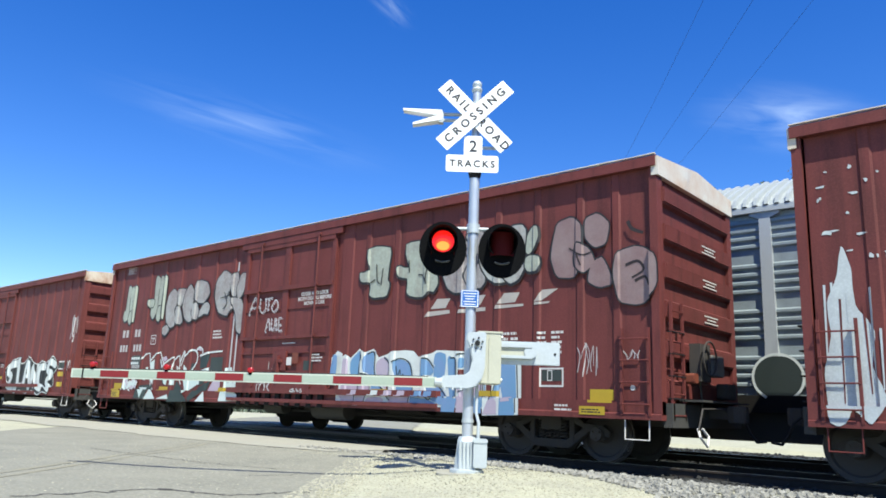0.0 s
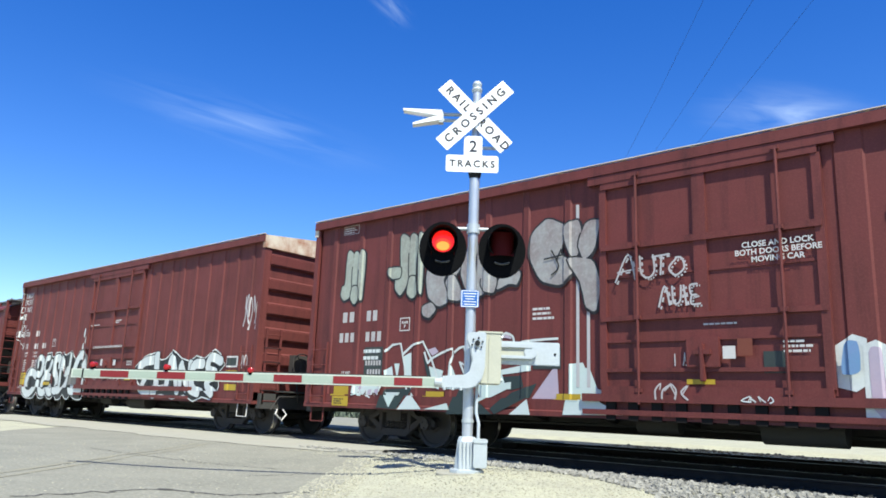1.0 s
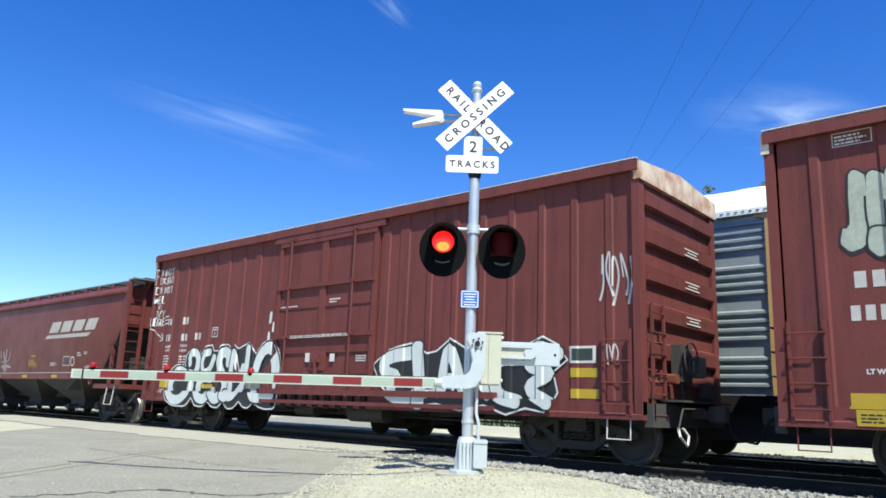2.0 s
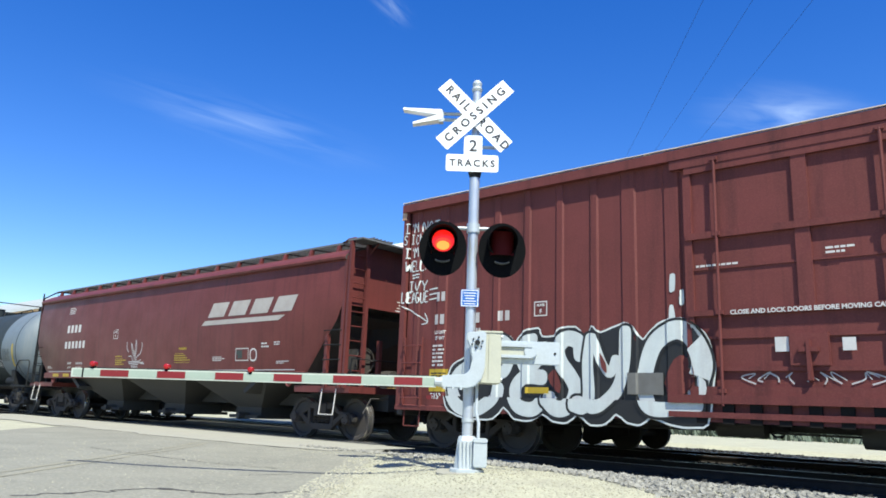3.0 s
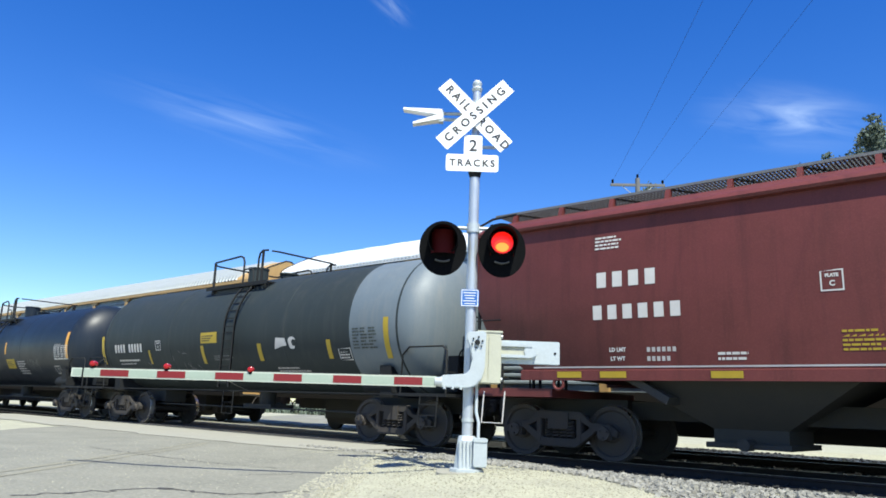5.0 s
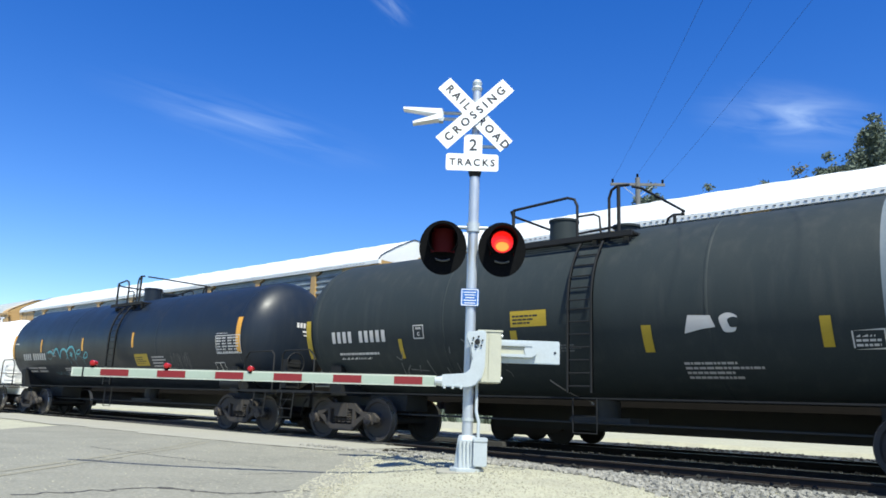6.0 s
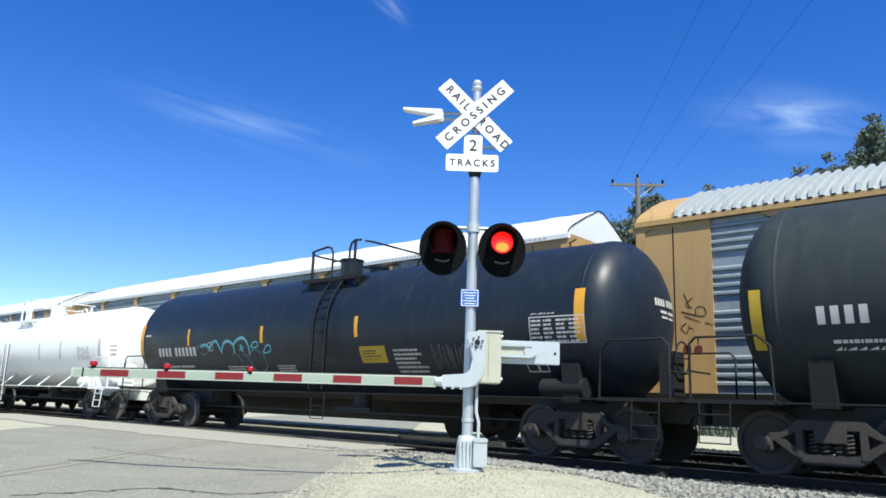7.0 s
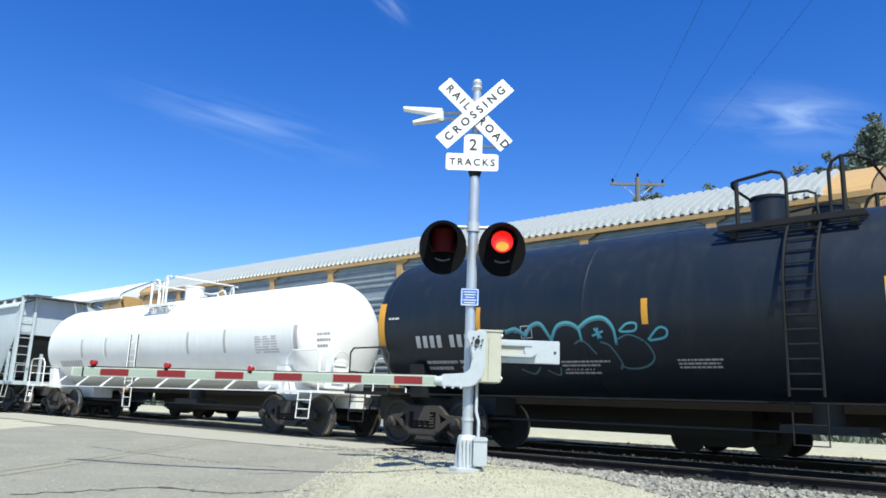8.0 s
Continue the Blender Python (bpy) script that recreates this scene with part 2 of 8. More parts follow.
LED_ARM = glow("gate_arm_lamp", (1.0, 0.03, 0.03), 0.10, (0.25, 0.008, 0.01))
ASPHALT = material("worn_asphalt", (0.215, 0.208, 0.163), 0.9, second=(0.150, 0.147, 0.118), spread=0.8, scale=0.9, fine=0.7, fine_scale=26, bump=0.6)
CRACK = material("tar_crack", (0.07, 0.066, 0.06), 0.9, bump=0.2)
LINE_Y = material("worn_yellow_line", (0.235, 0.22, 0.155), 0.9, second=(0.20, 0.195, 0.155), scale=3, spread=0.9, fine=0.3)
DIRT = material("pale_gravel_dirt", (0.36, 0.35, 0.25), 0.95, second=(0.24, 0.235, 0.185), spread=0.7, scale=1.3, fine=0.6, fine_scale=34, bump=0.9)
STONE = material("ballast_stone", (0.33, 0.32, 0.275), 0.9, second=(0.19, 0.185, 0.165), scale=6, fine=0.3, bump=0.5, island=0.8)
PEBBLE = material("pale_pebble", (0.37, 0.355, 0.265), 0.9, second=(0.26, 0.25, 0.195), scale=6, bump=0.4, island=0.4)
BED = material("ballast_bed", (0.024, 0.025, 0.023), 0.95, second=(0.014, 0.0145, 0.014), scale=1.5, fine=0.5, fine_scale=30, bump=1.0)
STONE_D = material("near_black_ballast_stone", (0.020, 0.020, 0.019), 0.95, second=(0.012, 0.012, 0.011), scale=6, bump=0.5, island=0.8)
RUBBER = material("worn_crossing_panel", (0.05, 0.05, 0.047), 0.9, second=(0.09, 0.088, 0.078), scale=2.0, fine=0.3, bump=0.4)
TIE = material("creosoted_tie", (0.035, 0.031, 0.027), 0.9, second=(0.06, 0.052, 0.045), scale=4, bump=0.6, island=0.4)
RAIL = material("rail_steel", (0.030, 0.025, 0.022), 0.85, 0.0, spec=0.12, second=(0.08, 0.058, 0.045), scale=5)
CONCRETE = material("crossing_panel", (0.30, 0.29, 0.232), 0.9, second=(0.24, 0.23, 0.20), scale=1.5, fine=0.3, bump=0.4)
WOOD = material("weathered_pole", (0.13, 0.135, 0.135), 0.85, second=(0.13, 0.11, 0.09), scale=3, streak=0.5, streak_col=(0.1, 0.085, 0.07))
BARK = material("bark", (0.10, 0.075, 0.055), 0.9, scale=5, bump=0.6)
LEAF = material("leaf", (0.125, 0.155, 0.115), 0.8, second=(0.075, 0.095, 0.070), scale=0.6, spread=0.8, bump=0, island=0.3, spec=0.2)
LEAF_W = material("autumn_leaf", (0.14, 0.135, 0.075), 0.8, second=(0.09, 0.10, 0.06), scale=0.6, spread=0.8, bump=0, island=0.5)


# ---- ground, road and track bed ----
def smooth(a, b, t):
    t = min(1.0, max(0.0, (t - a) / (b - a)))
    return t * t * (3 - 2 * t)


POLE = on_road(9.32, 0.31, 0.05)


def lie(x, y):
    """Height of the ground: it dips towards the eye, rises round the mast and drops under the track bed."""
    f = AHEAD.x * x + AHEAD.y * y
    z = -0.02 - 0.55 * (1 - smooth(0.5, 6.0, f)) * (1 - smooth(30, 60, abs(x) + abs(y)))
    z += 0.07 * math.exp(-((x - POLE.x) ** 2 + (y - POLE.y) ** 2) / 1.6)
    z -= 0.34 * smooth(9.2, 9.9, y) * (1 - smooth(22.1, 22.9, y))
    r = ASIDE.x * x + ASIDE.y * y
    z -= (0.03 + 0.06 * smooth(-5.5, -2.0, r) * (1 - smooth(-1.2, 0.2, r))) * (1 - smooth(7.2, 8.6, y)) * (1 - smooth(-0.2, 0.6, r))   # the road falls towards its shoulder
    return z + 0.012 * noise.noise(Vector((x * 0.9, y * 0.9, 0)))


def spaced(lo, hi, step, far, grow=1.35):
    mid = list(np.arange(lo, hi + 1e-6, step))
    a, b, d = [], [], step
    while (a[-1] if a else lo) > -far:
        d *= grow
        a.append((a[-1] if a else lo) - d)
        b.append((b[-1] if b else hi) + d)
    return a[::-1] + mid + b


def sheet(name, xs, ys, height, mat, keep=lambda x, y: True, place=None):
    idx, verts, faces = {}, [], []
    for i, x in enumerate(xs):
        for j, y in enumerate(ys):
            p = place(x, y) if place else (x, y)
            idx[i, j] = len(verts)
            verts.append((p[0], p[1], height(p[0], p[1])))
    for i in range(len(xs) - 1):
        for j in range(len(ys) - 1):
            if keep((xs[i] + xs[i + 1]) / 2, (ys[j] + ys[j + 1]) / 2):
                faces.append((idx[i, j], idx[i + 1, j], idx[i + 1, j + 1], idx[i, j + 1]))
    me = bpy.data.meshes.new(name)
    me.from_pydata(verts, [], faces)
    me.materials.append(mat)
    me.shade_smooth()
    return new(name, me)


tagged(sheet("ground", spaced(-26, 6, 0.4, 2600), spaced(-4, 24, 0.4, 2600), lie, DIRT), "pale dusty gravel ground beside the railway", "ground", kind="structure")

road_z = lambda x, y: max(lie(x, y) + 0.004, -0.016 if 8.8 < y < 23.4 else -9) + 0.004
edge = lambda f: 0.30 * noise.noise(Vector((f * 0.7, 3, 0))) + 0.16 * noise.noise(Vector((f * 2.3, 7, 0))) + 0.09 * noise.noise(Vector((f * 7.1, 5, 0)))
road = tagged(sheet("road", list(np.arange(-40, 3, 0.5)) + list(np.arange(3, 11, 0.09)) + list(np.arange(11, 70, 0.5)), [i / 30 for i in range(31)], road_z, ASPHALT,
                    place=lambda f, u: tuple(on_road(f, -9.6 + edge(f + 50) + u * (8.5 + edge(f) - edge(f + 50))).to_2d())),
              "sun-bleached cracked asphalt road", "road", kind="structure")


def strip(name, path, width, mat, label="", lift=0.004):
    """A flat ribbon on the road along points given as (ahead, aside)."""
    bm = bmesh.new()
    pts = [on_road(*p) for p in path]
    rows = []
    for i, p in enumerate(pts):
        d = (pts[min(i + 1, len(pts) - 1)] - pts[max(i - 1, 0)]).normalized()
        s = Vector((-d.y, d.x, 0)) * width * (0.5 + 0.25 * noise.noise(p * 2.3))
        rows.append([bm.verts.new((q.x, q.y, road_z(q.x, q.y) + lift)) for q in (p - s, p + s)])
    for a, b in zip(rows, rows[1:]):
        bm.faces.new((a[0], b[0], b[1], a[1]))
    return tagged(part(name, bm, mat, road, label))


def wander(p, q, n, amount, seed):
    return [(p[0] + (q[0] - p[0]) * i / n + amount * noise.noise(Vector((i * 0.45, seed, 0))), p[1] + (q[1] - p[1]) * i / n + amount * noise.noise(Vector((i * 0.45, seed, 9)))) for i in range(n + 1)]


strip("crack", wander((7.55, -2.75), (7.30, -2.0), 22, 0.16, 3), 0.05, CRACK, "dark tarred crack in the asphalt")
strip("crack", wander((6.5, -3.6), (7.55, -2.75), 24, 0.2, 4), 0.03, CRACK)
strip("crack", wander((7.30, -2.0), (7.9, -1.3), 20, 0.18, 7), 0.03, CRACK)
strip("crack", wander((11.1, -4.2), (10.3, -2.2), 40, 0.12, 5), 0.022, CRACK)
strip("crack", wander((12.2, -5.6), (11.1, -4.2), 20, 0.15, 6), 0.018, CRACK)
strip("crack", wander((7.4, -6.4), (7.0, -5.2), 26, 0.14, 8), 0.025, CRACK)
strip("crack", wander((9.2, -2.4), (9.8, -1.4), 20, 0.14, 9), 0.02, CRACK)
for r in (-4.62, -4.42):
    strip("centre_line", [(f * 0.5, r) for f in range(-20, 30)], 0.075, LINE_Y, "worn yellow centre line")
apron = lambda x: 8.35 + 0.35 * noise.noise(Vector((x * 0.5, 1, 0))) + 0.12 * noise.noise(Vector((x * 2, 4, 0))) + 0.05 * max(0, x + 14) ** 1.3
tagged(sheet("pavement_apron", list(np.arange(-30, -9.9, 0.25)), [i / 8 for i in range(9)], lambda x, y: max(road_z(x, y), lie(x, y)) + 0.006, CONCRETE,
             place=lambda x, u: (x, apron(x) + u * (10.9 - apron(x)))), "pale dusty concrete apron along the crossing", "pavement", kind="structure")

bed_near = lambda x: 9.0 + (0.4 * noise.noise(Vector((x * 0.4, 2, 0)))) - 0.55 * max(0.0, x + 6.6) * smooth(-7, -3, x)
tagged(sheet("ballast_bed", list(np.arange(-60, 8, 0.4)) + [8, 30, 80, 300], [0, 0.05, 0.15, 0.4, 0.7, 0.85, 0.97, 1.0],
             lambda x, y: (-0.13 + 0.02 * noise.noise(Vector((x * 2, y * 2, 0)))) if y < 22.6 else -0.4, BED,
             place=lambda x, u: (x, min(9.9, bed_near(x)) + u * (22.8 - min(9.9, bed_near(x))))), "near-black crushed-stone track bed", "ground", kind="structure")
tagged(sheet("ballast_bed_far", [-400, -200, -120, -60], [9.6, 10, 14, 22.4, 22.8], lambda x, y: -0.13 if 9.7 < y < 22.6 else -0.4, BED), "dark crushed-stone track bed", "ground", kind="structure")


def stones(name, count, size, x0, x1, near, far, mat, label, sink, seed):
    """Crushed stones, each a roughened block, joined into one mesh."""
    rng = np.random.default_rng(seed)
    cube = np.array([(a, b, c) for a in (-1, 1) for b in (-1, 1) for c in (-1, 1)], float)
    quads = [(0, 1, 3, 2), (4, 6, 7, 5), (0, 4, 5, 1), (2, 3, 7, 6), (0, 2, 6, 4), (1, 5, 7, 3)]
    verts, faces = [], []
    for i in range(count):
        x = rng.uniform(x0, x1)
        y = near(x) + (far(x) - near(x)) * rng.uniform(0, 1) ** 0.9
        s = size * rng.uniform(0.45, 1.25)
        p = cube * rng.uniform(0.6, 1.0, (8, 3)) * np.array([1, rng.uniform(0.6, 1), rng.uniform(0.45, 0.8)]) * s / 2
        r = np.array(Euler(tuple(rng.uniform(-0.6, 0.6, 2)) + (rng.uniform(0, 6.3),)).to_matrix())
        p = p @ r.T + (x, y, max(lie(x, y), -0.13 if y > bed_near(x) else -9) + s * sink)
        faces += [tuple(len(verts) + k for k in q) for q in quads]
        verts += [tuple(v) for v in p]
    me = bpy.data.meshes.new(name)
    me.from_pydata(verts, [], faces)
    me.materials.append(mat)
    return tagged(new(name, me), label, "gravel", kind="stuff")


stone_edge = lambda x: 11.4 - 0.9 * smooth(-8.6, -5.8, x) + 0.1 * noise.noise(Vector((x * 1.3, 6, 0)))   # where the near-black stones begin
stones("ballast_stones", 11000, 0.062, -11.2, 1.5, lambda x: min(10.0, bed_near(x) - 0.05), stone_edge, STONE, "grey crushed ballast stones beside the rails", 0.22, 3)
stones("ballast_stones", 3500, 0.075, -11.2, 1.5, lambda x: stone_edge(x) - 0.1, lambda x: 22.0, STONE_D, "near-black crushed ballast stones between the rails", 0.1, 4)
stones("scattered_gravel", 15000, 0.017, -10.5, -1.0, lambda x: 3.6 + max(0, -x - 5.2) * 0.86, lambda x: min(10.2, bed_near(x) + 0.5), PEBBLE, "loose pale gravel on the dirt shoulder", 0.05, 5)
shoulder = lambda x: (-1.25 - ASIDE.x * x) / ASIDE.y
stones("shoulder_gravel", 5200, 0.028, -9.0, -2.6, lambda x: shoulder(x) - 0.35, lambda x: shoulder(x) + 0.55, PEBBLE, "pale gravel spilling over the broken asphalt edge", 0.12, 8)
stones("road_grit", 2600, 0.016, -14.0, -5.0, lambda x: 2.0, lambda x: 8.5, PEBBLE, "grit on the asphalt", 0.35, 6)

RAIL_FORM = [(-0.075, -0.17), (0.075, -0.17), (0.075, -0.155), (0.012, -0.135), (0.012, -0.04), (0.036, -0.03), (0.036, -0.005), (0.028, 0.0), (-0.028, 0.0), (-0.036, -0.005), (-0.036, -0.03), (-0.012, -0.04), (-0.012, -0.135), (-0.075, -0.155)]


def track(y, label):
    tr = thing("railway_track", label, "track", kind="structure")
    for s in (-0.755, 0.755):
        bm = bmesh.new()
        extrude(bm, [(y + s + a, b) for a, b in RAIL_FORM], "x", -400, 300)
        part("rail", bm, RAIL, tr, smooth=40)
        bm = bmesh.new()
        bx(bm, -400, 300, y + s - 0.022, y + s + 0.022, -0.001, 0.0015)
        part("railhead", bm, TREAD, tr, "polished running band of the rail")
    tie = bmesh.new()
    bx(tie, -0.11, 0.11, -1.3, 1.3, -0.30, -0.125)
    tie = mesh_of("tie", tie, TIE)
    for i in range(120):
        x = -58 + i * 0.52
        if not -23.5 < x < -11.0:
            part("tie", tie, None, tr).location = (x + random.uniform(-0.02, 0.02), y, random.uniform(-0.012, 0.0))
    bm = bmesh.new()
    for i in range(150):
        for x in (-58.5 - i * 0.52, 5.0 + i * 0.52):
            bx(bm, x - 0.11, x + 0.11, y - 1.3, y + 1.3, -0.3, -0.13)
    tagged(part("tie_row", bm, TIE, tr, "creosoted wooden ties"), kind="stuff")
    for y0, y1 in ((-1.45, -0.80), (-0.68, 0.68), (0.80, 1.45)):
        for i in range(5):
            bm = bmesh.new()
            bx(bm, -23.4 + i * 2.44, -23.4 + i * 2.44 + 2.42, y + y0, y + y1, -0.2, -0.006)
            part("crossing_panel", bm, RUBBER, tr, bevel=0.01)
    return tr


track(TRACK_Y, "nearer railway track on dark wooden ties")
track(BACK_Y, "farther railway track on dark wooden ties")


def weeds(name, count, x0, x1, y0, y1, tall, label, seed):
    rng = random.Random(seed)
    verts, faces = [], []
    for _ in range(count):
        x, y = rng.uniform(x0, x1), rng.uniform(y0, y1)
        h = tall * rng.uniform(0.3, 1.0) * (0.65 + 0.5 * noise.noise(Vector((x * 0.25, y * 0.25, 5))))
        z, a, w = lie(x, y) - 0.02, rng.uniform(0, 6.283), rng.uniform(0.03, 0.09)
        u, v = math.cos(a), math.sin(a)
        n0 = len(verts)
        verts += [(x - u * w, y - v * w, z), (x + u * w, y + v * w, z), (x + u * w * 1.3 + v * 0.3 * h, y + v * w - u * 0.3 * h, z + 0.6 * h), (x + v * 0.5 * h, y - u * 0.5 * h, z + h)]
        faces.append((n0, n0 + 1, n0 + 2, n0 + 3))
    me = bpy.data.meshes.new(name)
    me.from_pydata(verts, [], faces)
    me.materials.append(LEAF)
    return tagged(new(name, me), label, "weeds", kind="stuff")


weeds("roadside_weeds", 14000, -75, 14, 33.0, 41.0, 1.3, "rough green weeds beyond the far track", 12)


# ---- distance: trees, utility pole, wires, cloud wisps ----
def tree(x, y, height, spread, mat, seed, label, conifer=False):
    rng = random.Random(seed)
    t = thing("tree", label, "tree", pose(x, y, lie(x, y)))
    bm = bmesh.new()
    lean = rng.uniform(-0.3, 0.3)
    spine = [Vector((lean * (k / 6) ** 2 + rng.uniform(-0.08, 0.08), rng.uniform(-0.1, 0.1), height * 0.93 * k / 6)) for k in range(7)]
    for k in range(6):
        cyl(bm, spine[k], spine[k + 1], 0.28 * (1 - k / 6.5), 8, 0.28 * (1 - (k + 1) / 6.5))
    tips = []
    for i in range(120 if conifer else 100):
        h = rng.uniform(0.55, 0.985)
        k = min(5, int(h * 6))
        root = spine[k].lerp(spine[k + 1], h * 6 - k)
        a = rng.uniform(0, 6.283)
        reach = spread * ((1.06 - h) * 1.9 * rng.uniform(0.5, 1.1) if conifer else math.sin(math.pi * min(0.97, max(0.2, h * 0.95))) * rng.uniform(0.55, 1.05))
        tip = root + Vector((math.cos(a) * reach, math.sin(a) * reach, reach * (0.1 if conifer else rng.uniform(0.25, 0.7))))
        cyl(bm, root, tip, 0.055, 5, 0.012)
        tips += [(root.lerp(tip, u), 0.22 + 0.38 * u * reach / spread) for u in (0.35, 0.7, 1.0)]
    tips.append((spine[6] + Vector((0, 0, height * 0.05)), 0.35))
    part("trunk", bm, BARK, t)
    verts, faces = [], []
    for c, r in tips:
        for _ in range(64):
            d = Vector((rng.gauss(0, 1), rng.gauss(0, 1), rng.gauss(0, 0.75)))
            p = c + d * r * 0.62
            s = rng.uniform(0.07, 0.17)
            q = Euler((rng.uniform(0, 6.3), rng.uniform(0, 6.3), 0)).to_matrix()
            n0 = len(verts)
            verts += [p + q @ Vector(v) * s for v in ((-1, -0.35, 0), (0.2, -0.6, 0.15), (1, 0.1, 0), (0.1, 0.6, -0.15))]
            faces.append((n0, n0 + 1, n0 + 2, n0 + 3))
    me = bpy.data.meshes.new("crown")
    me.from_pydata([tuple(v) for v in verts], [], faces)
    me.materials.append(mat)
    part("crown", me, None, t)
    return t


tree(-8.6, 52.5, 20.8, 4.6, LEAF, 1, "tall leafy green tree behind the railway")
tree(-5.0, 54.5, 22.0, 3.6, LEAF, 2, "tall leafy green tree behind the railway")
tree(-12.1, 54.8, 19.4, 3.0, LEAF, 3, "dense dark green tree behind the railway")
tree(-10.2, 55.5, 19.8, 4.0, LEAF, 4, "broad dark green tree behind the railway")
tree(-13.4, 51.5, 17.7, 3.0, LEAF_W, 5, "small tree turning yellow behind the railway")
tree(-21.9, 57.2, 19.4, 2.0, LEAF, 6, "slender conifer tip behind the railway", True)
tree(-18.2, 60.2, 19.8, 0.8, LEAF, 7, "thin conifer tip behind the railway", True)
tree(-23.2, 49.8, 17.7, 3.6, LEAF, 8, "leafy tree behind the utility pole")

up = thing("utility_pole", "grey weathered wooden utility pole with a crossarm", "utility pole", pose(-15.2, 31.2, lie(-15.2, 31.2)))
bm = bmesh.new()
cyl(bm, (0, 0, 0), (0, 0, 11.75), 0.17, 12, 0.11)
part("pole", bm, WOOD, up, smooth=40)
arm_dir = Vector((0.757, 0.653, 0.02)).normalized()
bm = bmesh.new()
bx(bm, -1.28, 1.28, -0.05, 0.05, -0.06, 0.06, Matrix.Translation((0, 0, 11.42)) @ arm_dir.to_track_quat("X", "Z").to_matrix().to_4x4())
part("crossarm", bm, WOOD, up)
bm = bmesh.new()
for s in (-1, 1):
    rod(bm, [arm_dir * 0.75 * s + Vector((0, 0, 11.38)), Vector((0, 0, 10.75))], 0.018)
part("arm_brace", bm, ALU, up)
for u in (-1.18, 0.0, 1.18):
    bm = bmesh.new()
    p = arm_dir * u + Vector((0, 0, 11.48 if u else 11.75))
    for k, r in ((0.0, 0.03), (0.06, 0.06), (0.10, 0.035), (0.14, 0.055)):
        cyl(bm, p + Vector((0, 0, k)), p + Vector((0, 0, k + 0.05)), r, 10)
    part("insulator", bm, LAMP_K, up, "dark ceramic insulator")
wires = thing("overhead_wires", "thin black overhead wires strung from the utility pole", "wire")
for (a, z), b in zip(((-1.18, 11.6), (0, 11.9), (1.18, 11.6)), ((8.4, -3.8, 11.9), (9.8, -2.8, 12.2), (11.0, -2.0, 11.9))):
    bm = bmesh.new()
    p0, p1 = Vector((-15.2, 31.2, z)) + arm_dir * a, Vector(b)
    rod(bm, [p0.lerp(p1, k / 24) - Vector((0, 0, 4 * 0.75 * (k / 24) * (1 - k / 24))) for k in range(25)], 0.0045, 5)
    part("wire", bm, IRON, wires)


def wisp(name, centre, width, height, roll, scale, lo, hi, strength, seed):
    """A far veil of thin cloud with frayed edges."""
    m = bpy.data.materials.new(name)
    m.use_nodes = True
    n, l = m.node_tree.nodes, m.node_tree.links
    out = n["Material Output"]
    tc, mp, nz = n.new("ShaderNodeTexCoord"), n.new("ShaderNodeMapping"), n.new("ShaderNodeTexNoise")
    mp.inputs["Location"].default_value, mp.inputs["Scale"].default_value = (seed, seed, 0), (scale, scale * 1.9, 1)
    nz.inputs["Scale"].default_value, nz.inputs["Detail"].default_value, nz.inputs["Distortion"].default_value = 1.0, 6, 0.8
    gr = n.new("ShaderNodeTexGradient")
    gr.gradient_type = "QUADRATIC_SPHERE"
    gm = n.new("ShaderNodeMapping")
    gm.vector_type, gm.inputs["Scale"].default_value = "POINT", (2, 2, 1)
    l.new(tc.outputs["Object"], mp.inputs[0]), l.new(mp.outputs[0], nz.inputs[0])
    l.new(tc.outputs["Object"], gm.inputs[0]), l.new(gm.outputs[0], gr.inputs[0])
    mr, mu = n.new("ShaderNodeMapRange"), n.new("ShaderNodeMath")
    mr.inputs[1].default_value, mr.inputs[2].default_value, mr.inputs[4].default_value = lo, hi, strength
    mu.operation = "MULTIPLY"
    l.new(nz.outputs[0], mr.inputs[0]), l.new(mr.outputs[0], mu.inputs[0]), l.new(gr.outputs[0], mu.inputs[1])
    tr, em, mx = n.new("ShaderNodeBsdfTransparent"), n.new("ShaderNodeEmission"), n.new("ShaderNodeMixShader")
    em.inputs[0].default_value, em.inputs[1].default_value = (0.80, 0.90, 1.0, 1), 1.0
    l.new(mu.outputs[0], mx.inputs[0]), l.new(tr.outputs[0], mx.inputs[1]), l.new(em.outputs[0], mx.inputs[2])
    l.new(mx.outputs[0], out.inputs[0])
    me = bpy.data.meshes.new("cloud_wisp")
    me.from_pydata([(-0.5, -0.5, 0), (0.5, -0.5, 0), (0.5, 0.5, 0), (-0.5, 0.5, 0)], [], [(0, 1, 2, 3)])
    me.materials.append(m)
    ob = tagged(new("cloud_backdrop", me), "thin wisp of high white cloud in the blue sky", "cloud", kind="structure")
    ob.matrix_world = look(centre, EYE, roll) @ Matrix.Diagonal((width, height, 1, 1))
    ob.visible_shadow = False


wisp("wisp_right", (-668, 2524, 1000), 760, 300, 14, 2.4, 0.34, 0.9, 0.6, 3.7)
wisp("wisp_left", (-2060, 1340, 915), 1250, 240, 9, 3.0, 0.36, 1.0, 0.28, 11.0)
wisp("wisp_top", (-1653, 1573, 1326), 260, 120, 38, 2.6, 0.36, 0.9, 0.35, 20.0)


# ---- the crossing signal ----
signal = thing("crossing_signal", "silver railroad crossing mast with crossbuck, red flashers and lowered gate", "crossing signal")
signal.matrix_world = Matrix.Translation((POLE.x, POLE.y, 0)) @ Matrix((( ASIDE.x, AHEAD.x, 0, 0), (ASIDE.y, AHEAD.y, 0, 0), (0, 0, 1, 0), (0, 0, 0, 1)))
# in the signal's space: x across the road to the right, y along the road away from the eye, z up


